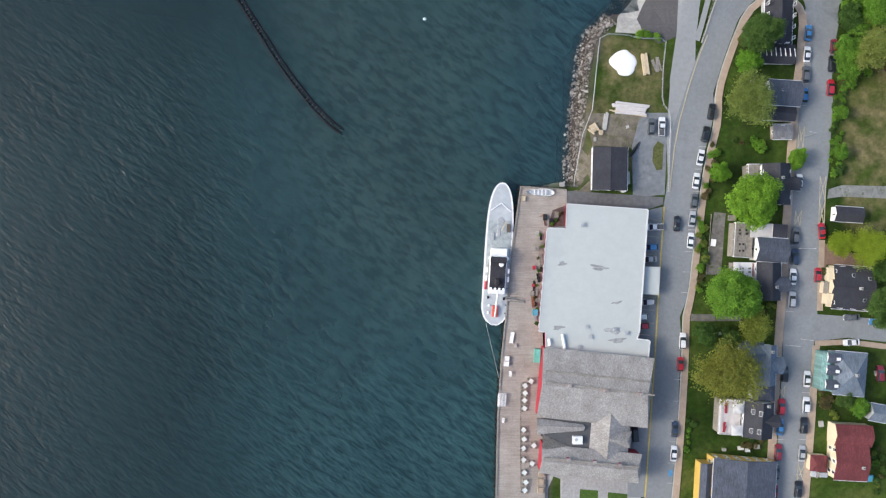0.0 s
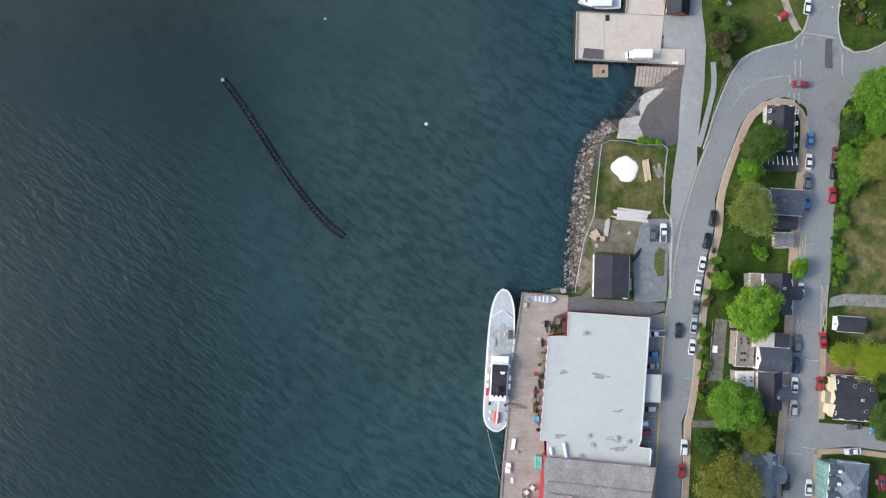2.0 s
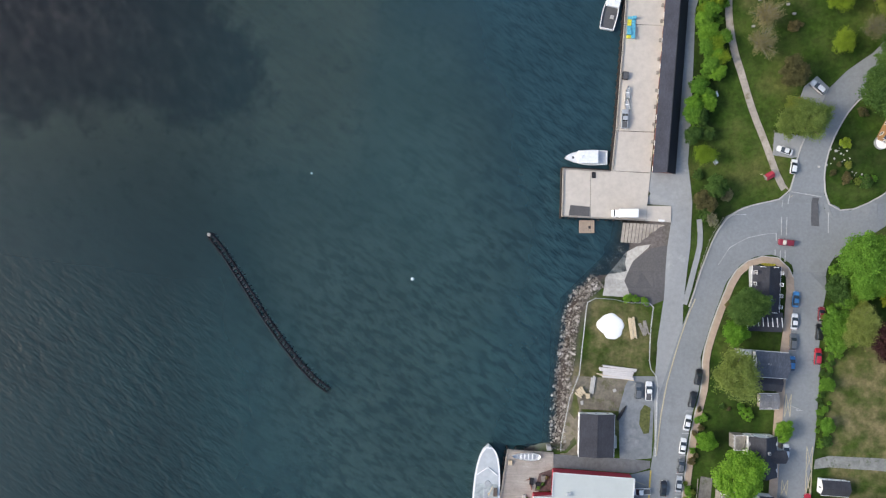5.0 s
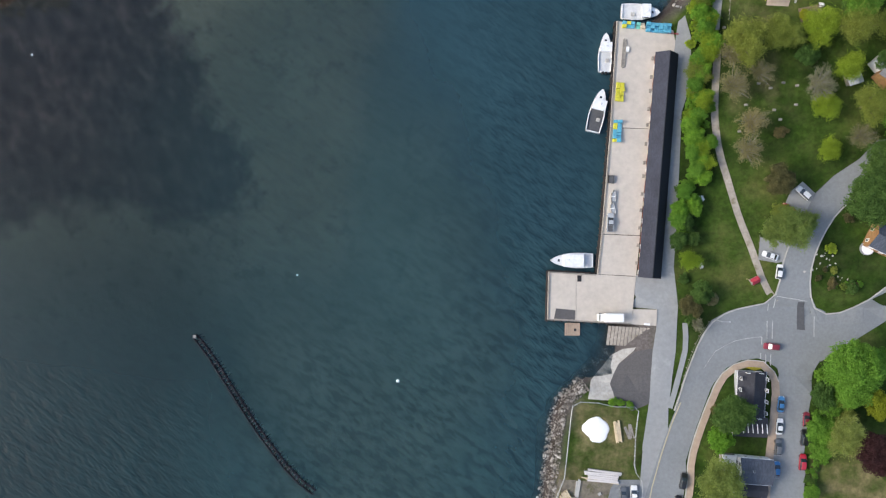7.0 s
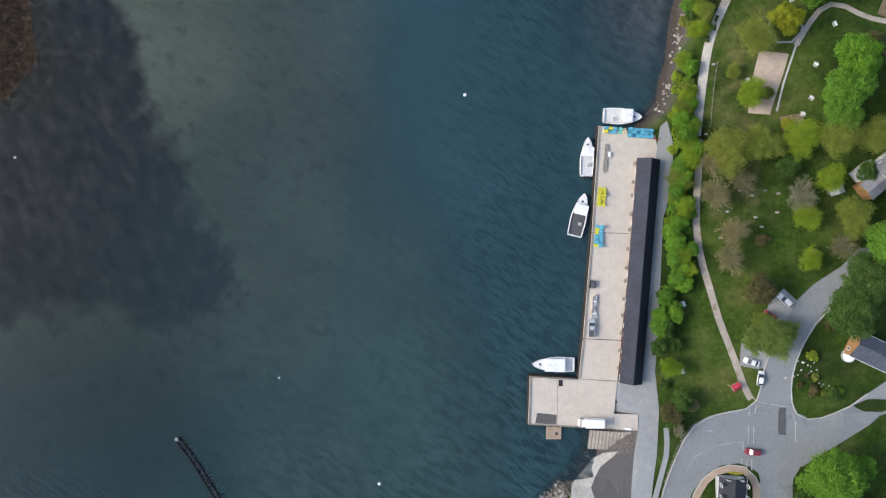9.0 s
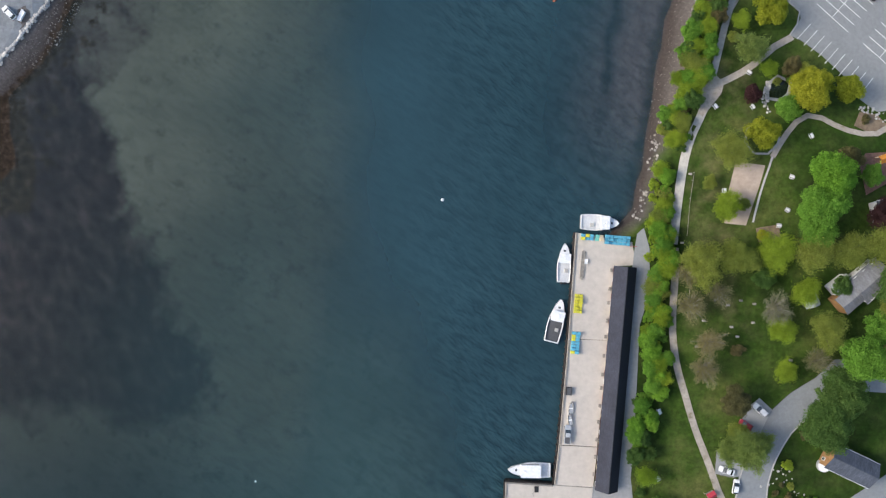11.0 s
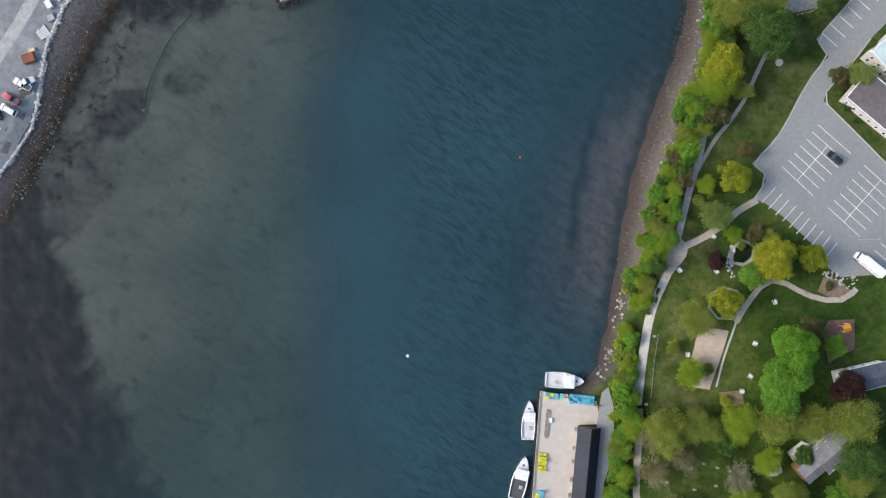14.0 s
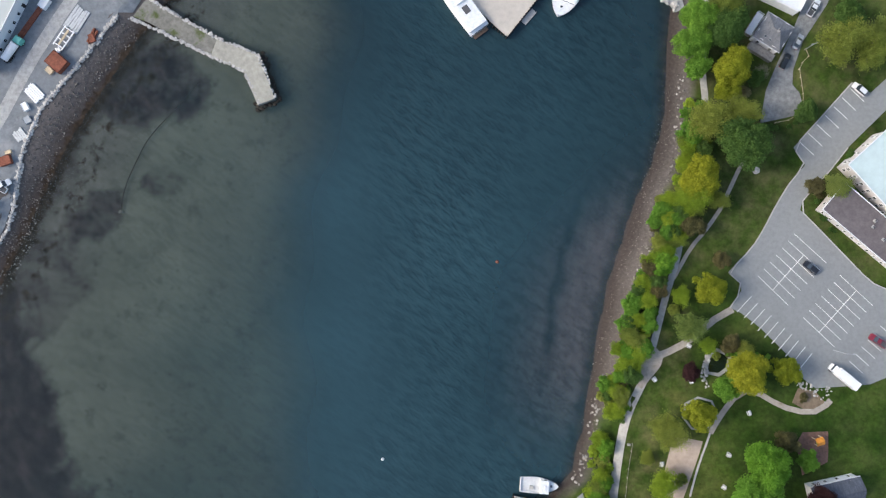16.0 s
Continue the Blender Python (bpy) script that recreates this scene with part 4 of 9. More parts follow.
DOOR_LEAF = {k: mesh_of("door", box(-0.48, 0.48, -0.07, 0.02, 0, 2.05, bevel=0.02), m) for k, m in (("red", red_paint), ("dark", black_paint), ("white", white_paint))}


def windows(parent, w, d, storeys, every=2.6, sides="nsew"):
    """Sash windows on the walls, storey by storey; the frame carries its pane."""
    for side in sides:
        length = w if side in "ns" else d
        n = max(1, int((length - 1.2) // every))
        for s in range(storeys):
            for i in range(n):
                u = (i + 0.5) / n * length - length / 2
                p = {"n": (u, d / 2 + 0.02, 180), "s": (u, -d / 2 - 0.02, 0), "e": (w / 2 + 0.02, u, 90), "w": (-w / 2 - 0.02, u, -90)}[side]
                fr = part("window", WINDOW_FRAME, None, parent, m=pose(p[0], p[1], 0.8 + 2.25 * s, 0, 0, p[2]))
                part("pane", WINDOW_PANE, None, fr)


def skylight(parent, x, y, z, rx, ry, w=0.8, l=1.1):
    bm = box(-w / 2, w / 2, -l / 2, l / 2, -0.1, 0.1, bevel=0.03)
    k = part("skylight", bm, steel, parent, "pale framed roof light", m=pose(x, y, z, rx, ry))
    part("pane", box(-w / 2 + 0.08, w / 2 - 0.08, -l / 2 + 0.08, l / 2 - 0.08, 0.08, 0.115), MATS["white_gelcoat"] if w > 1.2 else glass_dark, k)


def chimney(parent, x, y, z0, z1, mat=None, s=0.35):
    bm = box(-s, s, -s, s, z0, z1)
    box(-s - 0.07, s + 0.07, -s - 0.07, s + 0.07, z1 - 0.25, z1 - 0.08, bm)
    k = part("chimney", bm, mat or concrete_grey, parent, m=pose(x, y, 0))
    part("flue", tube((x * 0, 0, z1 - 0.05), (0, 0, z1 + 0.25), 0.16), black_paint, k)


def house(label, nw, ne, sw, roof, wall, eave=5.6, ridge=8.2, form="ew", hip=0.0, storeys=2, over=0.35, door="dark", door_side="e", flues=(), lights=(), name="house", category="house", base=None):
    """A wooden house on a rectangle: walls, roof, windows, door, chimneys and roof lights. form: ew, ns (ridge), or flat."""
    x, y, w, d, turn = rect(nw, ne, sw)
    z = ground_at(x, y) if base is None else base
    if storeys > 1:
        eave, ridge = eave * 0.8, eave * 0.8 + (ridge - eave) * 0.9
    h = thing(name, label, category, pose(x, y, z, 0, 0, math.degrees(turn)))
    if form == "flat":
        part("wall", box(-w / 2, w / 2, -d / 2, d / 2, -1.5, eave), wall, h)
        bm = box(-w / 2 - over, w / 2 + over, -d / 2 - over, d / 2 + over, eave, eave + 0.25, bevel=0.04)
        part("roof", bm, roof, h)
        bm = box(-w / 2 - over, w / 2 + over, d / 2 + over - 0.2, d / 2 + over + 0.03, eave + 0.25, eave + 0.45)
        for a in (box(-w / 2 - over, w / 2 + over, -d / 2 - over - 0.03, -d / 2 - over + 0.2, eave + 0.25, eave + 0.45, bm), box(-w / 2 - over - 0.03, -w / 2 - over + 0.2, -d / 2 - over + 0.2, d / 2 + over - 0.2, eave + 0.25, eave + 0.45, bm),
                  box(w / 2 + over - 0.2, w / 2 + over + 0.03, -d / 2 - over + 0.2, d / 2 + over - 0.2, eave + 0.25, eave + 0.45, bm)):
            pass
        part("parapet", bm, metal_edge, h)
    else:
        part("wall", walls_mesh(w, d, eave, ridge, form == "ew", hip > 0), wall, h)
        part("roof", gable_mesh(w, d, eave, ridge, 0.22, over, hip, form == "ew"), roof, h)
        half = (w if form == "ew" else d) / 2 + over - hip - 0.05
        if half > 0.6:
            bm = box(-half, half, -0.14, 0.14, ridge - 0.06, ridge + 0.05) if form == "ew" else box(-0.14, 0.14, -half, half, ridge - 0.06, ridge + 0.05)
            part("ridge_cap", bm, roof, h)
        for s in (-1, 1):
            r0 = eave - (ridge - eave) / ((d if form == "ew" else w) / 2) * over - 0.2
            bm = box(-w / 2 - over, w / 2 + over, s * (d / 2 + over + 0.06) - 0.06, s * (d / 2 + over + 0.06) + 0.06, r0, r0 + 0.12) if form == "ew" else \
                box(s * (w / 2 + over + 0.06) - 0.06, s * (w / 2 + over + 0.06) + 0.06, -d / 2 - over, d / 2 + over, r0, r0 + 0.12)
            part("gutter", bm, metal_edge, h)
    windows(h, w, d, storeys)
    p = {"e": (w / 2 + 0.04, d * 0.12, 90), "w": (-w / 2 - 0.04, d * 0.12, -90), "s": (w * 0.12, -d / 2 - 0.04, 0), "n": (w * 0.12, d / 2 + 0.04, 180)}[door_side]
    part("door", DOOR_LEAF[door], None, h, m=pose(p[0], p[1], 0.1, 0, 0, p[2]))
    slope = math.degrees(math.atan2(ridge - eave, (d if form == "ew" else w) / 2)) if form != "flat" else 0

    def roof_z(u, v):
        if form == "flat":
            return eave + 0.3
        return ridge - (ridge - eave) * (abs(v) / (d / 2) if form == "ew" else abs(u) / (w / 2))
    for u, v, tall in flues:
        chimney(h, u * w / 2, v * d / 2, roof_z(u * w / 2, v * d / 2) - 0.8, roof_z(u * w / 2, v * d / 2) + tall)
    for u, v, *size in lights:
        zz = roof_z(u * w / 2, v * d / 2) + 0.04
        skylight(h, u * w / 2, v * d / 2, zz, (slope if v < 0 else -slope) if form == "ew" else 0, (slope if u > 0 else -slope) if form == "ns" else 0, *size)
    return h


def annexe(h, x0, x1, y0, y1, eave, ridge, roof, wall, form="ew", hip=0.0, names=("extension", "extension_roof")):
    """A wing, porch or dormer of a house, in the house's own axes."""
    w, d = x1 - x0, y1 - y0
    eave, ridge = eave * 0.8, eave * 0.8 + (ridge - eave) * 0.9
    k = part(names[0], walls_mesh(w, d, eave, ridge, form == "ew", hip > 0) if form != "flat" else box(-w / 2, w / 2, -d / 2, d / 2, -1, eave), wall, h, m=pose((x0 + x1) / 2, (y0 + y1) / 2, 0))
    bm = gable_mesh(w, d, eave, ridge, 0.18, 0.2, hip, form == "ew") if form != "flat" else box(-w / 2 - 0.15, w / 2 + 0.15, -d / 2 - 0.15, d / 2 + 0.15, eave, eave + 0.18, bevel=0.03)
    part(names[1], bm, roof, k)
    return k


def deck(h, x0, x1, y0, y1, z, mat=white_paint, posts=4):
    """A raised timber deck with rails, in the house's own axes."""
    n = max(3, int((x1 - x0) / 0.45))
    k = part("deck", box(x0 + 0.25, x1, y0 + 0.2, y1 - 0.2, -1.5, z - 0.16), timber_grey, h, "grey lattice skirt under pale boards")
    for i in range(n):
        a, c = x0 + (x1 - x0) * i / n, x0 + (x1 - x0) * (i + 1) / n
        part("board", box(a + 0.02, c - 0.02, y0, y1, z - 0.15, z), mat, k)
    for s, (a, c, e, g) in enumerate(((x0, x1, y0, y0 + 0.1), (x0, x1, y1 - 0.1, y1), (x0, x0 + 0.1, y0 + 0.1, y1 - 0.1))):
        part("rail", box(a, c, e, g, z + 0.85, z + 0.97), white_paint, k)
        for i in range(posts + 1):
            f = i / posts
            px, py = a + (c - a - 0.1) * f if c - a > 0.2 else a, e + (g - e - 0.1) * f if g - e > 0.2 else e
            part("post", box(px + 0.005, px + 0.095, py + 0.005, py + 0.095, z - 0.3, z + 0.85), white_paint, k)
    return k


# museum: flat-roofed hall and the shingled wing
G = 2.6
hall = thing("museum_hall", "long harbour hall with pale flat membrane roof and red walls", "building", pose(0, 0, G))
ROOF = [(35.6, 13.0), (58.6, 11.4), (56.1, -23.7), (55.4, -25.3), (59.1, -25.8), (58.6, -30.7), (29.6, -27.8), (29.6, -23.4), (27.6, -23.2), (30.0, 6.1), (35.3, 6.1)]
part("wall", prism([(x + (0.35 if x < 45 else -0.35), y) for x, y in ROOF], -2.0, 3.9), red_paint, hall, "red clapboard walls")
part("roof", prism(ROOF, 3.9, 4.3), metal_roof, hall, "pale grey membrane roof with dark puddle stains")
for i, (p, q) in enumerate(zip(ROOF, ROOF[1:] + ROOF[:1])):
    n = Vector((q[0] - p[0], q[1] - p[1])).normalized() * 0.14
    s = 0.22 if i in (1, 3, 4) else 0.08
    part("flashing", prism([(p[0] + n.x - n.y * s / 0.14, p[1] + n.y + n.x * s / 0.14), (p[0] + n.x + n.y, p[1] + n.y - n.x), (q[0] - n.x + n.y, q[1] - n.y - n.x), (q[0] - n.x - n.y * s / 0.14, q[1] - n.y + n.x * s / 0.14)], 4.22, 4.45), roof_trim, hall)
for i in range(1, 11):       # seams of the membrane
    a = Vector(ROOF[1]).lerp(Vector(ROOF[2]), i / 11)
    c = Vector(ROOF[9]).lerp(Vector(ROOF[8]), i / 11) + Vector((0, 3.0 - 3.0 * i / 11))
    part("seam", prism([(c.x + 0.4, c.y - 0.04), (a.x - 0.4, a.y - 0.04), (a.x - 0.4, a.y + 0.04), (c.x + 0.4, c.y + 0.04)], 4.296, 4.312), metal_roof, hall)
puddle = surface("puddle_stain", (0.30, 0.31, 0.305), 0.5, vary=0.3, grain=0.9)
for x, y, a, c, r in ((44.7, -5.1, 2.3, 0.75, -8), (34.3, -4.0, 1.1, 0.6, 5), (33.2, -22.1, 1.6, 0.6, 8), (48.7, -22.9, 2.4, 0.9, -5), (50.0, -25.7, 2.2, 0.7, 5), (49.8, -15.0, 1.5, 0.35, 10)):
    pts = []
    for k in range(20):
        t = k / 20 * math.tau
        s = 1 + 0.25 * math.sin(3 * t + x) + 0.15 * math.sin(5 * t + y)
        u, v = a * s * math.cos(t), c * s * math.sin(t)
        pts.append((x + u * math.cos(radians(r)) - v * math.sin(radians(r)), y + u * math.sin(radians(r)) + v * math.cos(radians(r))))
    part("puddle", prism(pts, 4.296, 4.304), puddle, hall, "dark rainwater stain on the roof")
for x, y, s, h in ((40.0, 7.0, 0.45, 0.7), (41.2, -22.0, 0.35, 0.5), (49.1, -22.7, 0.3, 0.8), (42.2, -24.7, 0.5, 0.4), (52.3, -23.6, 0.5, 0.6), (39.0, -27.6, 0.4, 0.5)):
    v = part("roof_vent", box(-s, s, -s, s, 4.25, 4.3 + h, bevel=0.06), metal_edge, hall, "white roof vent", m=pose(x, y, 0))
    part("vent_cap", box(-s - 0.1, s + 0.1, -s - 0.1, s + 0.1, 4.3 + h, 4.38 + h), steel, v)
for p, q in (((34.3, -23.9), (35.0, -28.1)), ((30.5, -25.2), (30.8, -27.1))):
    part("duct", tube((*p, 4.7), (*q, 4.7), 0.45, 0.45, 10), metal_edge, hall, "white air duct")
part("canopy", prism([(57.9, -4.8), (62.5, -5.0), (62.1, -12.9), (57.2, -12.7)], 2.7, 2.95), metal_roof, hall, "pale entrance canopy")
for x, y in ((62.2, -5.5), (61.9, -12.4)):
    part("canopy_post", tube((x, y, -0.6), (x, y, 2.7), 0.1), steel, hall)
for i in range(12):          # white framed windows on the quay side
    p = Vector(ROOF[9]).lerp(Vector(ROOF[8]), (i + 0.5) / 12)
    fr = part("window", WINDOW_FRAME, None, hall, m=pose(p.x + 0.3, p.y, 1.2, 0, 0, -90))
    part("pane", WINDOW_PANE, None, fr)

wing = thing("museum_wing", "large harbour building with weathered grey shingle roofs and red gables", "building", pose(0, 0, G))


def roof_block(name, nw, ne, sw, eave, ridge, roof, wall, form="ew", hip=0.0, over=0.3, parent=None):
    x, y, w, d, turn = rect(nw, ne, sw)
    k = part("wall", walls_mesh(w, d, eave, ridge, form == "ew", False, -2, hip), wall, parent, m=pose(x, y, 0, 0, 0, math.degrees(turn)))
    part(name, gable_mesh(w, d, eave, ridge, 0.25, over, hip, form == "ew", one_hip=hip > 0), roof, k)
    return k


roof_block("roof", (29.0, -27.8), (59.6, -30.8), (27.4, -46.8), 6.3, 10.2, shingle_grey, red_paint, hip=2.0, parent=wing)
roof_block("roof", (28.6, -54.8), (56.1, -57.7), (27.6, -62.4), 6.4, 8.8, shingle_grey, red_paint, hip=1.6, parent=wing)
roof_block("roof", (41.7, -40.9), (53.8, -42.0), (40.4, -59.1), 5.2, 7.6, shingle_grey_x, red_paint, "ns", parent=wing)
roof_block("dormer_roof", (47.3, -50.8), (53.5, -51.4), (47.0, -55.1), 5.6, 7.9, shingle_grey, timber_grey, over=0.15, hip=1.6, parent=wing)
# narrow roof that tapers from the quay gable towards the middle, and the slope south of it
w0, w1, e0, e1 = (26.9, -47.3), (26.9, -51.9), (40.0, -49.2), (40.0, -50.9)
r0, r1 = (26.7, -49.1), (40.4, -49.8)
bm = bmesh.new()
v = [bm.verts.new(p) for p in ((*w0, 6.0), (*w1, 6.0), (*e1, 6.0), (*e0, 6.0), (*r0, 7.7), (*r1, 6.8), (*w0, 5.5), (*w1, 5.5), (*e1, 5.5), (*e0, 5.5))]
for q in ((1, 2, 5, 4), (3, 0, 4, 5), (2, 3, 5), (0, 1, 4), (6, 7, 1, 0), (7, 8, 2, 1), (8, 9, 3, 2), (9, 6, 0, 3)):
    bm.faces.new([v[i] for i in q])
bmesh.ops.recalc_face_normals(bm, faces=bm.faces)
part("tapered_roof", bm, shingle_grey, wing)
bm = bmesh.new()
v = [bm.verts.new(p) for p in ((*(28.6, -51.9), 5.75), (*(41.2, -57.3), 5.75), (*(41.1, -58.0), 6.6), (*(28.3, -55.5), 7.0))]
bm.faces.new(v)
bmesh.ops.solidify(bm, geom=bm.faces[:], thickness=0.2)
part("valley_slope", bm, shingle_grey, wing)
part("flat_roof", prism([(28.2, -46.4), (42.8, -48.0), (41.7, -57.3), (28.0, -52.4)], 5.2, 5.7), asphalt_patch, wing, "black bitumen valley roof")
part("wall", prism([(28.8, -46.7), (52.3, -48.9), (51.5, -57.3), (28.5, -52.4)], -2, 5.2), red_paint, wing)
u = part("roof_unit", box(-1.4, 1.4, -1.1, 1.1, 5.7, 6.9, bevel=0.05), metal_edge, wing, "white air handling unit", m=pose(38.2, -53.4, 0))
part("fan_grille", tube((-0.4, 0.2, 6.9), (-0.4, 0.2, 6.98), 0.45, 0.45, 14), steel, u)
cup = [(*p, z) for p, z in (((35.3, -37.4), 10.2), ((45.3, -38.8), 10.2), ((55.0, -39.8), 10.2), ((35.2, -58.1), 8.8), ((42.5, -58.8), 8.8), ((49.5, -59.6), 8.8))]
for x, y, z in cup:
    v = part("cupola", box(-0.4, 0.4, -0.4, 0.4, z - 0.5, z + 0.7), red_paint, wing, "small red ridge ventilator", m=pose(x, y, 0))
    part("cupola_roof", box(-0.5, 0.5, -0.5, 0.5, z + 0.7, z + 0.8), shingle_grey, v)
for p, q, z in (((29.1, -36.5), (58.7, -40.1), 10.22), ((28.9, -33.6), (57.7, -36.7), 8.95), ((28.5, -57.7), (55.0, -60.4), 8.82)):
    n = Vector((q[0] - p[0], q[1] - p[1])).normalized() * 0.22
    part("ridge_cap", prism([(p[0] - n.y, p[1] + n.x), (p[0] + n.y, p[1] - n.x), (q[0] + n.y, q[1] - n.x), (q[0] - n.y, q[1] + n.x)], z - 0.12, z + 0.06), timber_grey, wing)
for i in range(9):           # white panels of the red quay front
    p = Vector((29.6, -29.5)).lerp(Vector((27.8, -46.5)), (i + 0.5) / 9)
    fr = part("window", WINDOW_FRAME, None, wing, m=pose(p.x - 0.25, p.y, 1.0 + 2.6 * (i % 2), 0, 0, -90))
    part("pane", WINDOW_PANE, None, fr)
    part("sign_board", box(-0.03, 0.03, -1.0, 1.0, 4.6, 5.6), white_paint, wing, m=pose(p.x - 0.3, p.y, 0))

house("dark roofed shed with pale trim beside a gravel yard", (43.5, 29.2), (53.2, 29.0), (43.5, 17.2), shingle_black, white_paint, 3.0, 3.9, "ns", storeys=1, over=0.15, name="shed", category="shed", door_side="s")

# houses of the corner block
h = house("narrow dark roofed wooden house at the road bend", (92.9, 71.6), (100.4, 71.3), (92.1, 58.8), shingle_black, grey_paint, 2.9, 4.9, "ns", over=0.3, lights=((0.3, -0.5),))
k = annexe(h, -4.6, 4.8, -11.8, -6.6, 3.1, 3.9, shingle_black, white_paint, names=("porch", "porch_roof"))
for i in range(7):
    part("batten", box(-4.2 + 1.35 * i, -4.05 + 1.35 * i, -2.6, 0, 3.3, 3.5), white_paint, k, m=pose(0, 0, 0, -17, 0, 0) @ pose(0, 0.1, 0.72))
h = house("slate roofed house with a white deck behind", (92.4, 47.7), (101.3, 47.1), (92.0, 41.0), shingle_slate, white_paint, 5.8, 7.6, "ew", over=0.25, lights=((-0.3, 0.1, 0.6, 0.6),))
annexe(h, -4.9, 3.8, -7.4, -3.6, 4.2, 5.0, shingle_black, white_paint)
deck(h, -9.0, -4.9, -3.4, 3.6, 2.2)
h = house("small grey roofed garden shed", (94.3, 35.2), (99.2, 35.2), (94.5, 31.6), shingle_mid, timber_grey, 2.2, 2.7, "ew", storeys=1, name="garden_shed", category="shed")
h = house("dark roofed white house with street dormer", (90.2, 23.8), (97.6, 23.8), (89.8, 12.8), shingle_black, white_paint, 5.6, 8.0, "ns", over=0.3, flues=((0.2, 0.3, 0.8),))
annexe(h, 1.0, 6.2, -1.5, 1.8, 6.0, 7.4, shingle_black, white_paint, names=("dormer", "dormer_roof"))
deck(h, -7.6, -4.2, 1.6, 5.8, 2.6, timber_grey)
SLATE_HOUSE = h = house("slate roofed town house with white terrace", (88.8, 3.3), (97.0, 2.8), (88.5, -3.0), shingle_slate, white_paint, 6.0, 8.0, "ew", over=0.25)
annexe(h, 0.2, 4.0, 3.3, 7.2, 5.0, 5.4, shingle_black, white_paint, "flat")
annexe(h, -5.8, 0.0, 3.3, 7.2, 4.2, 4.4, stucco, white_paint, "flat")
deck(h, -10.5, -5.0, -2.6, 7.2, 3.0, timber_grey)
CHARCOAL_HOUSE = h = house("charcoal roofed house with gabled street bay", (88.6, -3.8), (95.0, -3.9), (88.3, -13.9), shingle_black, white_paint, 6.0, 8.4, "ns", over=0.25, flues=((0.5, -0.3, 0.7),))
annexe(h, 1.2, 5.4, -2.8, 1.2, 6.0, 8.0, shingle_slate, white_paint, names=("bay", "bay_roof"))
deck(h, -9.2, -3.8, 1.0, 5.2, 2.8, white_paint)
annexe(h, -4.8, -3.5, -2.0, 5.0, 2.6, 3.0, red_paint, white_paint, "flat")
h = house("blue-grey roofed house with cross gables", (88.7, -26.9), (93.8, -27.1), (88.1, -37.6), shingle_blue, white_paint, 6.0, 8.6, "ns", over=0.3, flues=((0.2, 0.75, 0.9),))
annexe(h, -8.0, -1.0, 0.5, 6.2, 5.6, 7.8, shingle_blue, white_paint)
annexe(h, 1.0, 4.6, -2.2, 2.2, 6.0, 7.8, shingle_blue, white_paint, names=("bay", "bay_roof"))
annexe(h, -2.8, 3.0, -10.0, -5.4, 4.6, 6.0, shingle_slate, white_paint, hip=2.0)
SKYLIGHT_HOUSE = h = house("black roofed house with skylights and white terrace", (85.3, -42.7), (93.1, -43.2), (84.8, -52.3), shingle_black, white_paint, 6.2, 8.8, "ns", over=0.25,
          flues=((0.45, 0.9, 1.0),), lights=((-0.55, 0.5, 1.0, 1.4), (-0.1, 0.45, 1.0, 1.4), (-0.6, -0.6, 1.0, 1.4), (-0.15, -0.6, 1.0, 1.4)))
annexe(h, 1.0, 5.6, -1.6, 1.6, 6.2, 8.2, shingle_black, white_paint, names=("bay", "bay_roof"))
deck(h, -10.6, -4.4, -4.8, 5.0, 3.2, stucco)
h = house("ochre clapboard building with wide dark roof", (76.7, -58.7), (93.8, -59.7), (75.1, -77.4), shingle_slate, yellow_paint, 6.8, 8.6, "ns", over=0.3, lights=())
annexe(h, -11.8, -9.0, -9, 7.5, 5.2, 6.0, shingle_slate, yellow_paint, "ns")
# houses uphill
h = house("white garage with dark shingle roof", (110.4, 12.0), (117.9, 11.5), (110.2, 8.1), shingle_black, white_paint, 2.6, 3.6, "ew", over=0.2, storeys=1, name="garage", category="garage", door_side="w", door="white")
h = house("charcoal roofed house with cream front porch", (109.7, -4.5), (120.4, -5.3), (109.1, -16.1), shingle_black, cream_paint, 4.4, 6.3, "ew", over=0.35, lights=((0.75, 0.5, 0.9, 0.9), (0.55, -0.55, 0.9, 0.9), (-0.1, 0.6)), flues=((0.2, 0.0, 0.8),))
annexe(h, -6.6, -5.4, 1.4, 5.2, 3.4, 3.5, cream_paint, cream_paint, "flat", names=("porch", "porch_roof"))
annexe(h, -6.6, -5.4, -5.0, -2.2, 3.4, 3.5, cream_paint, cream_paint, "flat", names=("porch", "porch_roof"))
annexe(h, -7.4, -5.4, -2.0, 1.2, 2.6, 2.8, timber_grey, cream_paint, "flat", names=("porch", "porch_roof"))
annexe(h, -6.0, -0.5, -1.8, 1.8, 5.4, 6.6, shingle_black, cream_paint, names=("dormer", "dormer_roof"))
h = house("blue-grey hipped house with teal mansard front", (109.6, -28.4), (117.7, -29.1), (109.3, -39.7), shingle_blue, MATS["grey_paint"], 6.2, 8.6, "ew", hip=4.2, over=0.4, flues=((0.1, 0.0, 0.8),))
teal_shingle = courses("teal_mansard_shingles", (0.17, 0.30, 0.29), 0.3, 0.5, vary=0.25, width=0.8, line=0.7)
annexe(h, -7.6, -4.4, -5.2, 5.4, 5.2, 6.0, teal_shingle, teal_shingle, "ns", hip=1.2, names=("mansard", "mansard_roof"))
for yy in (-3.4, 0.6, 4.0):
    k = annexe(h, -6.6, -3.2, yy - 1.2, yy + 1.2, 6.6, 7.2, shingle_slate, white_paint, names=("dormer", "dormer_roof"))
    part("roof_light", box(-0.5, 0.5, -0.4, 0.4, 7.2, 7.35), metal_edge, k)
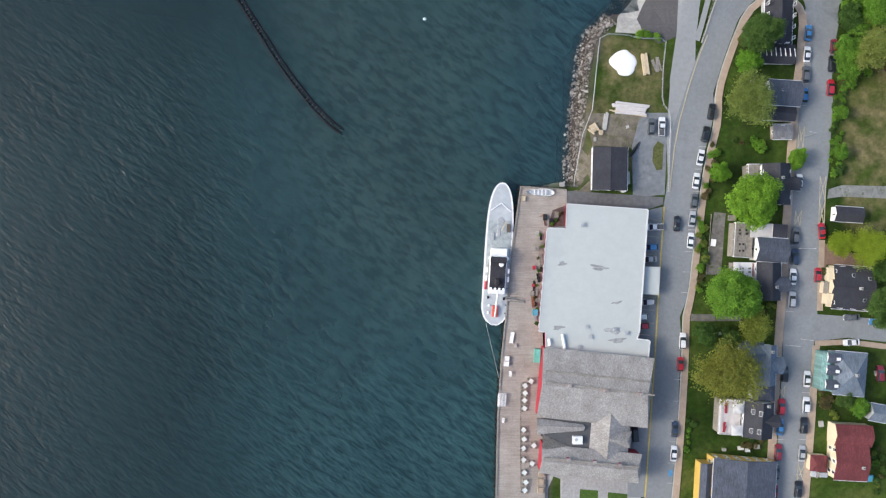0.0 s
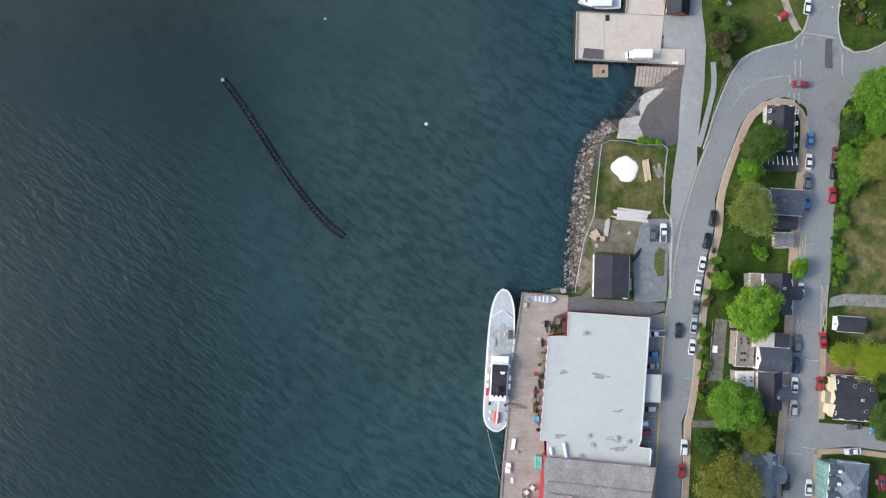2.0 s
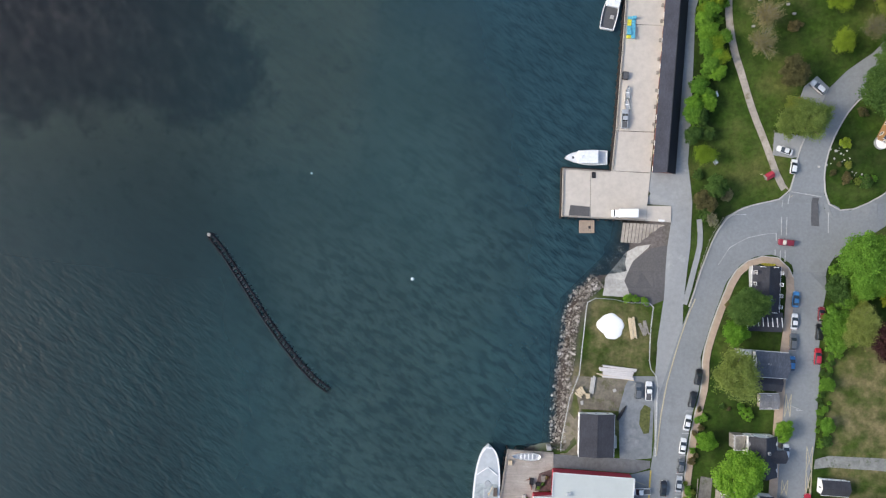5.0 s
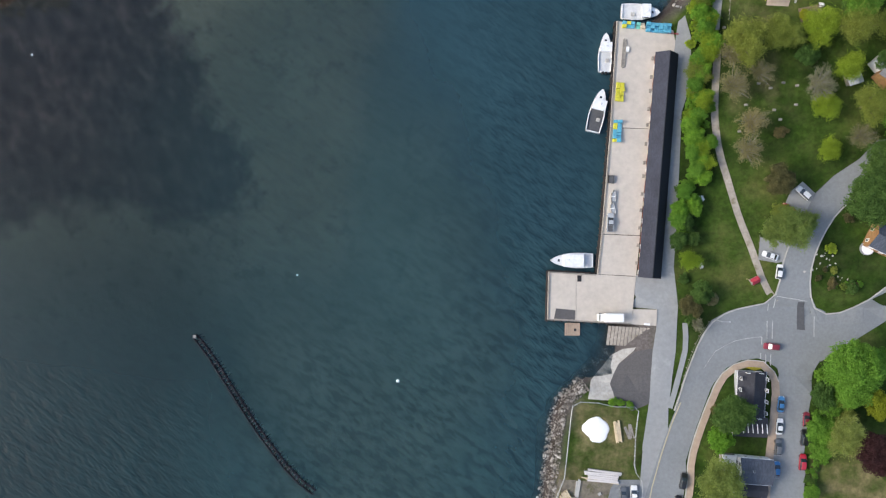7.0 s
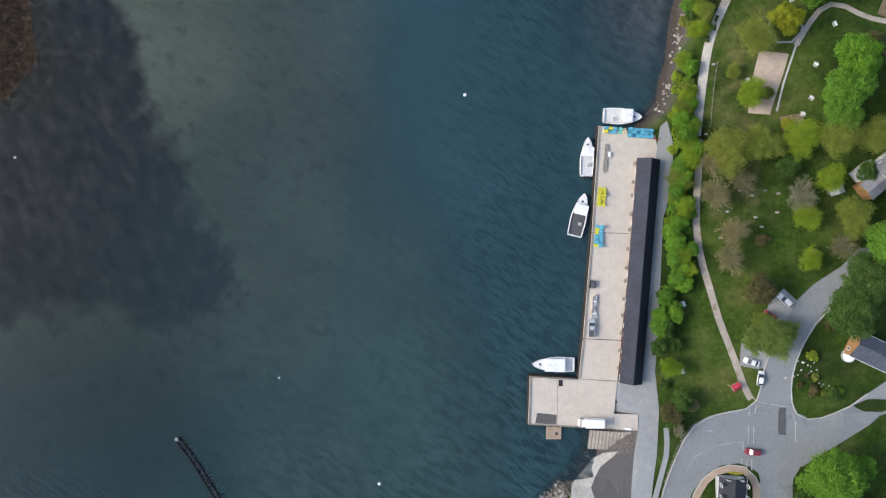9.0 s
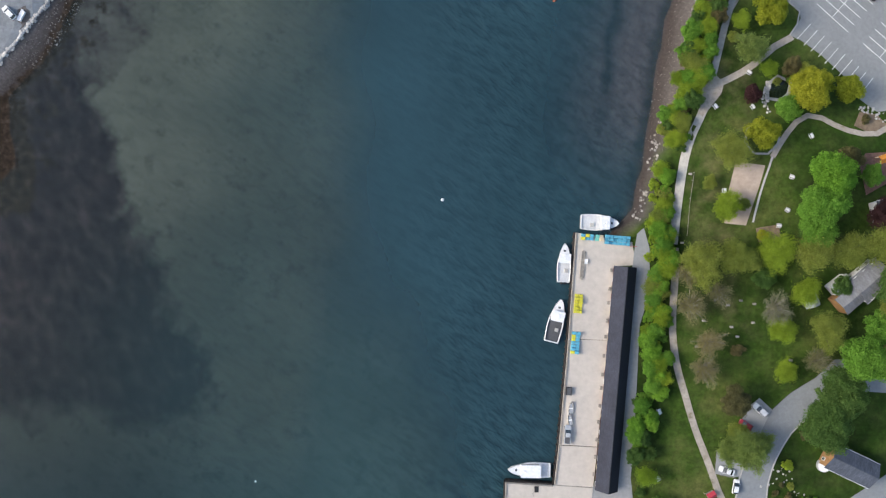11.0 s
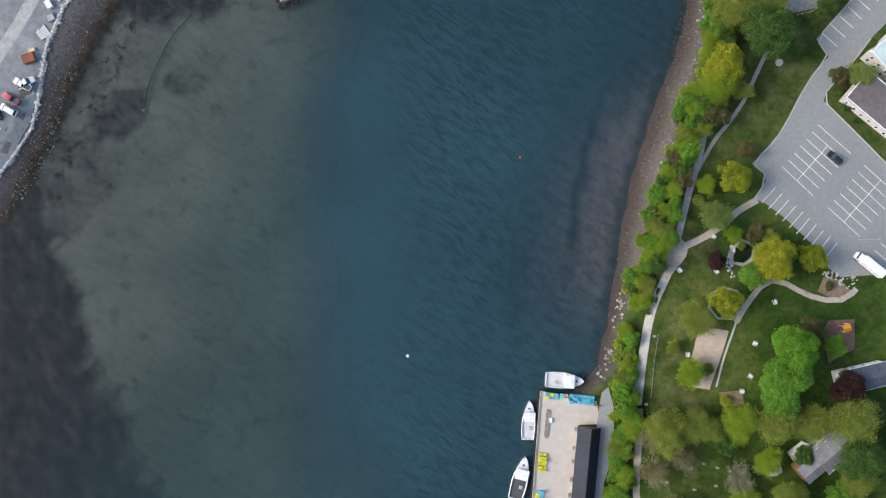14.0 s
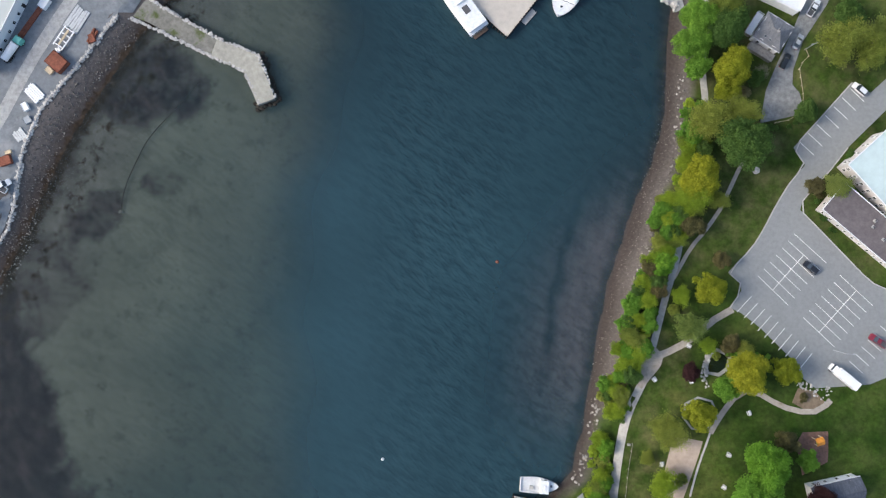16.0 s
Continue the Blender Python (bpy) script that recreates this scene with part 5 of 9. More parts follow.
h = house("cream house with brick-red shingle roof", (109.4, -54.0), (118.2, -54.5), (108.5, -63.4), shingle_red, cream_paint, 5.8, 7.2, "ew", over=0.3, flues=((0.6, -0.2, 0.7),))
annexe(h, -4.6, 5.4, 4.6, 10.2, 5.4, 6.8, shingle_red, cream_paint)
annexe(h, -10.0, -5.6, -3.4, 0.8, 3.0, 4.2, shingle_red, cream_paint, hip=1.5, names=("porch", "porch_roof"))
h = house("blue-grey roofed backyard house", (119.2, -42.7), (125.2, -43.8), (118.9, -47.0), shingle_blue, MATS["grey_paint"], 4.6, 6.4, "ew", over=0.3, storeys=1)
# park and lane houses
surface("brown_stain", (0.30, 0.17, 0.075), 0.8, vary=0.3)
h = house("dark roofed house with orange-brown eaves trim", (130.1, 113.9), (141.9, 108.5), (128.0, 107.5), shingle_slate, MATS["brown_stain"], 4.6, 6.6, "ew", over=0.4, storeys=1)
h = house("grey metal roofed house among trees", (130.4, 159.9), (137.3, 165.9), (134.6, 153.7), shingle_mid, white_paint, 5.2, 6.8, "ew", over=0.4)
annexe(h, -10.5, -4.0, -3.0, 2.0, 4.2, 5.4, shingle_mid, MATS["brown_stain"])
annexe(h, -9.0, -3.8, 2.2, 5.4, 3.8, 4.8, MATS["grey_paint"], white_paint)
h = house("small grey roofed outbuilding under trees", (119.4, 156.3), (122.3, 157.3), (120.5, 152.2), MATS["grey_paint"], timber_grey, 2.6, 3.4, "ns", storeys=1, name="outbuilding", category="shed")
h = house("slate roofed house in the trees", (137.1, 181.4), (149.8, 184.7), (139.4, 176.1), shingle_slate, white_paint, 4.4, 6.0, "ew", storeys=1)
h = house("grey hip roofed house beside the gravel drive", (125.7, 312.8), (132.7, 308.7), (122.1, 306.3), shingle_mid, white_paint, 5.2, 7.4, "ew", hip=3.4, over=0.4, flues=((0.1, 0.0, 0.7),), lights=((-0.4, -0.7, 0.7, 0.7), (0.0, -0.75, 0.7, 0.7)))
annexe(h, -3.5, 4.2, -6.6, -4.6, 2.2, 2.4, timber_grey, timber_grey, "flat", names=("porch", "porch_roof"))
deck(h, -6.6, -4.6, -3.4, 3.4, 2.0, white_paint)
h = house("white flat roofed boathouse", (123.5, 318.5), (134.2, 313.5), (122.0, 324.0), metal_edge, white_paint, 3.8, 4.4, "flat", storeys=1, name="boathouse", category="building")
h = house("low building with dark gravel roof and pale cornice", (147.1, 264.6), (170.4, 245.8), (141.4, 257.7), tar_gravel, stucco, 4.2, 4.6, "flat", storeys=1, over=0.5, name="school_building", category="building",
          flues=((-0.15, 0.45, 0.7), (-0.1, 0.1, 0.5), (0.2, -0.1, 0.6)))
h = house("taller hall with pale green membrane roof", (157.4, 279.7), (176.4, 260.1), (148.6, 268.8), copper_roof, stucco, 7.6, 8.2, "flat", storeys=2, over=0.4, name="school_hall", category="building")


# ---- quay, wharf, jetty ----
quay = thing("boardwalk_quay", "weathered timber boardwalk quay on piles beside the museum", "quay", kind="structure")
QW = pair([15.1, -92.7, 15.7, -71.8, 16.2, -48.6, 17.2, -32.3, 18.5, -19.3, 20.5, 2.0, 22.9, 18.4])
QE = pair([36.3, 17.5, 36.3, 12.7, 31.2, 5.2, 29.3, -24.1, 30.2, -42.1, 30.2, -65.8, 29.6, -92.7])
part("deck", prism(QW + QE, 2.35, 2.7), deck_wood, quay, "brown-grey weathered boards")
edge = along(QW, 2.4)
pile_mesh = mesh_of("pile", tube((0, 0, -3.5), (0, 0, 2.9), 0.2, 0.17, 8), timber)
fender_mesh = mesh_of("tyre_fender", bmesh.new(), rubber)
bm = bmesh.new()
bmesh.ops.create_cone(bm, cap_ends=False, segments=12, radius1=0.5, radius2=0.5, depth=0.28)
bmesh.ops.create_cone(bm, cap_ends=False, segments=12, radius1=0.26, radius2=0.26, depth=0.28)
v = list(bm.verts)
for s in (0, 1):
    for i in range(12):
        lo, hi = [w for w in v[:24] if (w.co.z > 0) == (s == 1)], [w for w in v[24:] if (w.co.z > 0) == (s == 1)]
        bm.faces.new((lo[i], lo[(i + 1) % 12], hi[(i + 1) % 12], hi[i]))
bmesh.ops.recalc_face_normals(bm, faces=bm.faces)
bm.to_mesh(fender_mesh)
bm.free()
for x, y, t in edge:
    part("pile", pile_mesh, None, quay, m=pose(x - 0.25, y, 0))
for x, y, t in along(QW, 1.6):
    part("tyre_fender", fender_mesh, None, quay, m=pose(x - 0.5, y, 1.9, 0, 90, math.degrees(t) - 90))
for (ax, ay), (cx, cy) in zip(QW, QW[1:]):
    n = Vector((cx - ax, cy - ay)).normalized()
    part("bull_rail", prism([(ax + 0.1 + n.x * 0.1, ay + n.y * 0.1), (ax + 0.42 + n.x * 0.1, ay + n.y * 0.1), (cx + 0.42 - n.x * 0.1, cy - n.y * 0.1), (cx + 0.1 - n.x * 0.1, cy - n.y * 0.1)], 2.7, 2.98), timber_grey, quay)
north = [QW[-1], QE[0]]
for x, y, t in along(north, 2.6):
    part("pile", pile_mesh, None, quay, m=pose(x, y + 0.25, 0))
(ax, ay), (cx, cy) = north
part("bull_rail", prism([(ax + 0.6, ay - 0.45), (cx - 0.2, cy - 0.45), (cx - 0.2, cy - 0.13), (ax + 0.6, ay - 0.13)], 2.7, 2.98), timber_grey, quay)
part("pile_head", box(-0.6, 0.6, -0.6, 0.6, -3, 3.2), concrete_grey, quay, "squat grey mooring block", m=pose(35.0, 18.8, 0))



wharf = thing("fishing_wharf", "L-shaped concrete fishing wharf on timber piles", "wharf", kind="structure")
Z = 2.2
SLABS = [pair([38.4, 85.8, 38.7, 99.7, 46.7, 99.4, 46.8, 85.3]),
         pair([46.9, 85.3, 46.8, 99.4, 52.8, 99.0, 64.1, 98.4, 63.2, 89.1, 62.9, 84.6]),
         pair([52.8, 99.1, 54.0, 110.6, 65.2, 110.2, 64.1, 98.6]),
         pair([54.0, 110.8, 56.3, 141.4, 67.9, 141.2, 65.1, 110.4]),
         pair([56.3, 141.6, 58.0, 172.4, 77.0, 169.4, 76.9, 163.2, 69.4, 162.8, 67.9, 141.3]),
         pair([63.0, 84.6, 63.3, 89.0, 70.2, 88.9, 70.1, 84.2])]
for s in SLABS:
    part("slab", prism(s, Z - 0.45, Z), concrete, wharf)
part("steel_plate", prism(pair([41.0, 89.1, 46.6, 88.6, 46.5, 85.8, 40.4, 86.1]), Z + 0.004, Z + 0.05), tarmac_slip, wharf, "dark steel plate patched with rust")
part("hatch", box(-0.6, 0.6, -0.9, 0.9, Z, Z + 0.12, bevel=0.03), black_paint, wharf, m=pose(47.7, 97.8, 0))
WW = pair([38.4, 85.6, 38.7, 99.9, 52.8, 99.1, 54.0, 110.8, 56.3, 141.6, 58.0, 172.5])
for line in (WW, [WW[0], (62.9, 84.5)]):
    for x, y, t in along(line, 2.2):
        part("pile", pile_mesh, None, wharf, m=pose(x + 0.25 * math.sin(t) * (-1 if line is WW else 1), y + 0.25 * math.cos(t) * (1 if line is WW else -1), -0.75))
    for (ax, ay), (cx, cy) in zip(line, line[1:]):
        n = Vector((cx - ax, cy - ay)).normalized()
        o = Vector((n.y, -n.x)) * (1 if line is WW else -1)
        a, c = Vector((ax, ay)) + n * 0.3, Vector((cx, cy)) - n * 0.3
        part("bull_rail", prism([tuple(a + o * 0.1), tuple(a + o * 0.45), tuple(c + o * 0.45), tuple(c + o * 0.1)], Z, Z + 0.28), timber_grey, wharf)
for (ax, ay), (cx, cy) in zip(WW, WW[1:]):
    n = Vector((cx - ax, cy - ay)).normalized()
    o = Vector((-n.y, n.x))
    a, c = Vector((ax, ay)) + n * 0.05, Vector((cx, cy)) - n * 0.05
    part("sheathing", prism([tuple(a + o * 0.02), tuple(a + o * 0.3), tuple(c + o * 0.3), tuple(c + o * 0.02)], -1.2, Z - 0.12), timber, wharf, "tarred timber sheathing")
for x, y, t in along(WW[2:], 1.9):
    part("timber_fender", box(-0.16, 0.16, -0.16, 0.16, -0.6, Z + 0.15), timber, wharf, m=pose(x - 0.46, y, 0, 0, 0, math.degrees(t) - 90))
ramp = thing("timber_ramp", "slatted grey timber ramp sloping into the water", "ramp")
ra, rb = Vector((56.6, 83.2)), Vector((69.8, 82.6))
for i in range(14):
    p = ra.lerp(rb, i / 13)
    part("plank", box(-0.42, 0.42, -2.9, 2.9, -0.08, 0.08), path_grit, ramp, m=pose(p.x, p.y - 2.0, 0.95 + 0.04 * (i % 2), 12, 0, -4))
fl = thing("floating_dock", "small weathered wooden floating dock", "floating dock", pose(46.1, 82.9, 0))
for i in range(8):
    part("plank", box(-2.25 + i * 0.56, -1.73 + i * 0.56, -1.85, 1.85, 0.32, 0.42), pavement_mat, fl)
part("float", box(-2.2, 2.2, -1.8, 1.8, -0.3, 0.32), timber, fl)
part("hatch", box(-0.35, 0.35, -0.4, 0.4, 0.42, 0.5), black_paint, fl, m=pose(0.8, -0.2, 0))

# long fish shed
shed = thing("long_wharf_shed", "very long low shed with dark shingle roof on the wharf", "shed")
top, bot = Vector((72.1, 162.6)), Vector((67.5, 98.3))
ax = top - bot
shed.matrix_basis = pose((top.x + bot.x) / 2, (top.y + bot.y) / 2, Z, 0, 0, math.degrees(math.atan2(ax.y, ax.x)) - 90)
SL, SW = ax.length, 6.3
part("wall", walls_mesh(SW - 0.5, SL - 0.4, 2.0, 4.7, False, base=-0.3), MATS["rusty_steel"], shed, "red-brown boarded walls")
shed_roof = part("roof", gable_mesh(SW, SL, 2.0, 4.8, 0.15, 0.15, 0, False), courses("slate_grey_roll_roofing", (0.043, 0.047, 0.064), 0.3, 0.4, vary=0.08, width=1.0, line=0.85), shed, "slate-grey seaward slope, black landward slope")
shed_roof.data.materials.append(surface("black_roofing", (0.014, 0.015, 0.021), 0.7, vary=0.2, grain=1.2))
# faces turned landward take the darker roofing
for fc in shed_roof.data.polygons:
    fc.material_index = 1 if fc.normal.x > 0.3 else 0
part("ridge_cap", box(-0.12, 0.12, -SL / 2, SL / 2, 4.74, 4.86), shingle_black, shed)
random.seed(5)
for i in range(26):
    yy = -SL / 2 + (i + 0.5) * SL / 26
    part("door", box(-0.06, 0.06, -0.7, 0.7, 0.05, 1.75, bevel=0.02), (white_paint, rust, cream_paint)[i % 3], shed, m=pose(-SW / 2 + 0.2, yy, 0))
    if i % 2:
        part("bench_box", box(-0.3, 0.3, -0.5, 0.5, 0.0, 0.6, bevel=0.03), (lumber, timber_grey, white_paint, timber_grey)[i % 4], shed, m=pose(-SW / 2 - 0.45, yy + random.uniform(-0.6, 0.6), 0))

# old pile breakwater standing in the harbour
bw = thing("pile_breakwater", "curved double row of dark rotten timber piles standing in water", "breakwater")
BL = pair([-64.1, 80.1, -59.7, 74.5, -54.2, 65.9, -47.4, 55.3, -43.1, 49.3, -37.7, 42.4, -33.2, 37.7, -28.9, 34.5])
random.seed(8)
beam_wood = surface("rotten_beam", (0.062, 0.058, 0.064), 0.9, vary=0.4, grain=1.5)
black_pile = surface("black_rotten_pile", (0.015, 0.013, 0.017), 0.95, vary=0.4, grain=1.5)
bpile = mesh_of("post", tube((0, 0, -4), (0, 0, 0.55), 0.26, 0.21, 7), black_pile)
for i, (x, y, t) in enumerate(along(BL, 1.25)):
    for s in (-0.55, 0.55):
        part("post", bpile, None, bw, m=pose(x - math.sin(t) * s, y + math.cos(t) * s, random.uniform(-0.3, 0.35), random.uniform(-4, 4), random.uniform(-4, 4)))
    if random.random() < 0.65:
        part("cross_beam", box(-0.13, 0.13, -0.75, 0.75, 0.12, 0.34), beam_wood, bw, m=pose(x, y, random.uniform(-0.1, 0.1), 0, 0, math.degrees(t) + random.uniform(-6, 6)))
for s in (-0.75, 0.75):
    for (ax_, ay_), (cx_, cy_) in zip(BL, BL[1:]):
        n = Vector((cx_ - ax_, cy_ - ay_)).normalized()
        o = Vector((-n.y, n.x)) * s
        part("wale", tube((ax_ + o.x + n.x * 0.15, ay_ + o.y + n.y * 0.15, 0.1), (cx_ + o.x - n.x * 0.15, cy_ + o.y - n.y * 0.15, 0.1), 0.27), black_pile, bw)
part("end_cap", box(-0.5, 0.5, -0.5, 0.5, 0.2, 0.9, bevel=0.08), rock_pale, bw, "pale guano-covered pile head", m=pose(*BL[0], 0))

# stone jetty of the far yard, and the pier ahead
def bank_mesh(pts, z0, z1, flare):
    """A long mound with sloping sides."""
    bm = bmesh.new()
    c = Vector((sum(p[0] for p in pts) / len(pts), sum(p[1] for p in pts) / len(pts)))
    n = len(pts)
    hi, lo = [], []
    for i, p in enumerate(pts):
        a, b2 = Vector(pts[i - 1]), Vector(pts[(i + 1) % n])
        t = (b2 - a).normalized()
        o = Vector((t.y, -t.x))
        hi.append(bm.verts.new((*p, z1)))
        lo.append(bm.verts.new((p[0] + o.x * flare, p[1] + o.y * flare, z0)))
    bm.faces.new(hi)
    for i in range(n):
        bm.faces.new((lo[i], lo[(i + 1) % n], hi[(i + 1) % n], hi[i]))
    bmesh.ops.recalc_face_normals(bm, faces=bm.faces)
    return bm


jetty = thing("stone_jetty", "rock-edged jetty with grassy causeway and bent concrete head", "jetty", kind="structure")
part("causeway", bank_mesh(pair([-59.7, 309.5, -51.9, 306.8, -33.2, 297.6, -31.6, 302.1, -47.4, 311.0, -56.6, 316.1, -62.3, 316.3])[::-1], -3, 1.6, 1.2),
     surface("weedy_gravel", (0.20, 0.192, 0.165), 0.95, vary=0.3, grain=0.8, spot=((0.075, 0.095, 0.03), 0.2, 0.54)), jetty, "gravel causeway tufted with grass")
part("head", bank_mesh(pair([-33.4, 297.7, -24.0, 293.7, -19.5, 283.7, -14.6, 285.8, -20.0, 298.1, -23.8, 299.6, -31.8, 302.4])[::-1], -3, 1.8, 0.4),
     surface("jetty_concrete", (0.36, 0.345, 0.29), 0.9, vary=0.2, grain=0.7), jetty, "worn tan concrete jetty head")
pier = thing("concrete_pier", "pale concrete pier with dark piles", "pier", kind="structure")
part("deck", prism(pair([47.5, 309.4, 52.2, 305.5, 60.4, 316.3, 74.6, 334.6, 54.5, 352.0, 34.0, 325.4, 40.8, 315.8]), 1.45, 1.9), concrete, pier)
for x, y, t in along(pair([47.2, 309.1, 52.2, 305.3, 60.4, 316.3, 74.6, 334.6]), 1.0):
    part("pile", pile_mesh, None, pier, m=pose(x, y, -0.85))
fl = thing("floating_dock", "small white floating dock beside the pier", "floating dock", pose(58.4, 311.8, 0, 0, 0, 50))
part("deck", box(-2.4, 2.4, -0.9, 0.9, 0.15, 0.5, bevel=0.05), MATS["kerb_concrete"], fl)
part("float", box(-2.2, 2.2, -0.8, 0.8, -0.3, 0.15), timber, fl)
mole = thing("rock_mole", "short mole of pale boulders", "mole", kind="structure")
part("core", bank_mesh(pair([93.1, 324.0, 100.8, 314.0, 103.5, 315.3, 99.6, 327.4])[::-1], -2, 1.2, 1.0), concrete_grey, mole)

# sunken hose lying over the western shallows
hose = thing("sunken_hose", "dark weed-grown hose lying on the sea bed", "hose", kind="structure")
HOSE = rounded(pair([-37.4, 290.0, -41.0, 286.2, -45.8, 280.3, -51.9, 273.5, -55.4, 266.0, -58.2, 259.3, -59.3, 252.6]))
bm = bmesh.new()
for (ax, ay), (cx, cy) in zip(HOSE, HOSE[1:]):
    tube((ax, ay, -0.32), (cx, cy, -0.32), 0.13, 0.13, 6, bm)
part("pipe", bm, timber, hose)
part("sinker", box(-0.45, 0.45, -0.45, 0.45, -0.6, -0.12, bevel=0.1), rock, hose, "grey stone sinker", m=pose(-59.4, 251.8, 0))

# riprap boulders
random.seed(21)
BOULDERS = []
for k in range(7):
    bm = bmesh.new()
    bmesh.ops.create_icosphere(bm, subdivisions=1, radius=0.5)
    for v in bm.verts:
        v.co *= 0.75 + 0.5 * random.random()
        v.co.z *= 0.7
    for fc in bm.faces:
        fc.smooth = False
    BOULDERS.append((mesh_of("boulder", bm.copy(), rock), mesh_of("boulder", bm.copy(), rock_pale), mesh_of("boulder", bm, rock_wall)))


def boulders(parent, pts, n, width, size, pale=0, shift=0.0, name="boulder"):
    total = along(pts, 0.1)
    for _ in range(n):
        x, y, t = random.choice(total)
        s = shift + random.uniform(-width / 2, width / 2)
        x, y = x - math.sin(t) * s, y + math.cos(t) * s
        q = random.uniform(*size)
        me = random.choice(BOULDERS)[2 if pale >= 0.8 else 1 if random.random() < pale else 0]
        part(name, me, None, parent, m=pose(x, y, max(ground_at(x, y), -0.1) + q * 0.1, random.uniform(-20, 20), random.uniform(-20, 20), random.uniform(0, 360)) @ Matrix.Diagonal((q * random.uniform(0.8, 1.5), q, q * 0.9, 1)))


rip = thing("riprap_bank", "bank of grey and tan boulders along the water", "boulders", kind="structure")
RIP = pair([37.4, 18.4, 38.2, 31.6, 39.9, 43.1, 41.0, 54.6, 42.7, 61.2, 46.0, 64.9, 49.6, 67.4])
boulders(rip, RIP, 300, 4.6, (0.45, 0.95), 0.3)
far_rip = thing("boatyard_seawall", "line of pale boulders along the boatyard edge", "boulders", kind="structure")
FAR = pair([-113.8, 213.9, -104.2, 225.8, -96.2, 237.0, -91.1, 245.6, -88.6, 255.1, -88.8, 255.7, -86.2, 269.3, -81.6, 280.3, -72.4, 292.0, -60.2, 308.1])
boulders(far_rip, FAR, 290, 1.3, (0.6, 1.2), 0.95)
for x, y, t in along(FAR, 0.85):
    part("boulder", random.choice(BOULDERS)[2], None, far_rip, m=pose(x, y, ground_at(x, y) + 0.25, random.uniform(-20, 20), 0, random.uniform(0, 360)) @ Matrix.Diagonal((1.2, 1.1, 1.0, 1)))
boulders(jetty, pair([-59.6, 308.8, -51.8, 305.9, -33.0, 297.3, -23.7, 293.5, -19.0, 284.1]), 230, 0.7, (0.5, 0.95), 0.8)
boulders(jetty, pair([-56.5, 316.4, -47.4, 311.1, -31.1, 302.4, -23.5, 299.8, -19.7, 298.1, -14.5, 286.2]), 210, 0.7, (0.5, 0.9), 0.8)
for ob in jetty.children:
    if ob.name.startswith("boulder"):
        ob.location.z = 1.65
weed_rock = surface("weed_covered_rock", (0.030, 0.026, 0.020), 0.85, vary=0.4, grain=1.5, bump=0.5, random_tint=0.3)
WEEDY = [mesh_of("weedy_boulder", bmesh.new(), weed_rock) for _ in range(3)]
for me, src in zip(WEEDY, BOULDERS):
    bm = bmesh.new()
    bm.from_mesh(src[0])
    bm.to_mesh(me)
    bm.free()
for x, y, t in along(pair([-18.9, 299.2, -13.6, 286.0, -15.2, 284.4, -19.6, 282.6, -20.6, 284.6]), 0.75):
    part("weedy_boulder", random.choice(WEEDY), None, jetty, "dark weed-covered boulder", m=pose(x + random.uniform(-0.4, 0.4), y + random.uniform(-0.4, 0.4), random.uniform(0.0, 0.4), 0, 0, random.uniform(0, 360)) @ Matrix.Diagonal((1.5, 1.2, 1.1, 1)))
boulders(mole, pair([93.4, 323.9, 98.2, 317.5, 101.9, 314.3]), 60, 2.2, (0.8, 1.6), 1.0)
for ob in mole.children:
    if ob.name.startswith("boulder"):
        ob.location.z = 1.3
shore = thing("beach_boulders", "scattered pale boulders at the top of the beach", "boulders", kind="structure")
boulders(shore, pair([75.7, 176.3, 79.7, 191.2, 82.1, 202.7, 83.2, 209.2]), 70, 2.2, (0.4, 1.0), 0.7)
boulders(shore, pair([90.1, 233.9, 93.9, 245.4, 97.8, 258.5, 101.8, 271.7, 102.7, 283.1, 103.1, 299.5]), 110, 1.8, (0.35, 0.9), 0.4)

# bank of stones between the slip and the wharf, as loose stuff
bm = bmesh.new()
random.seed(31)
for line, n, wide, size in ((pair([-105.3, 219.2, -95.5, 229.3, -88.3, 242.5, -86.1, 255.7, -84.1, 256.8, -81.1, 270.0, -76.4, 280.0, -66.9, 294.2, -57.4, 306.0]), 900, 7.5, (0.25, 0.75)),
                            (RIP, 1300, 4.8, (0.3, 0.75)), (pair([47.5, 67.9, 52.9, 73.7, 56.7, 77.0]), 150, 3, (0.2, 0.6)),
                            (pair([79.6, 192.8, 84.0, 220.8, 91.0, 245.6, 96.4, 268.4, 100.6, 293.1]), 500, 5, (0.15, 0.5))):
    spots = along(line, 0.2)
    for _ in range(n):
        x, y, t = random.choice(spots)
        s = random.uniform(-wide / 2, wide / 2)
        x, y, q = x - math.sin(t) * s, y + math.cos(t) * s, random.uniform(*size)
        m = pose(x, y, ground_at(x, y) + q * 0.1, random.uniform(0, 90), random.uniform(0, 90), random.uniform(0, 360)) @ Matrix.Diagonal((q, q * 0.8, q * 0.6, 1))
        bmesh.ops.create_icosphere(bm, subdivisions=1, radius=0.5, matrix=m)
tagged(part("shore_stones", bm, rock), "loose grey stones strewn over the shore", "stones", "", "stuff")


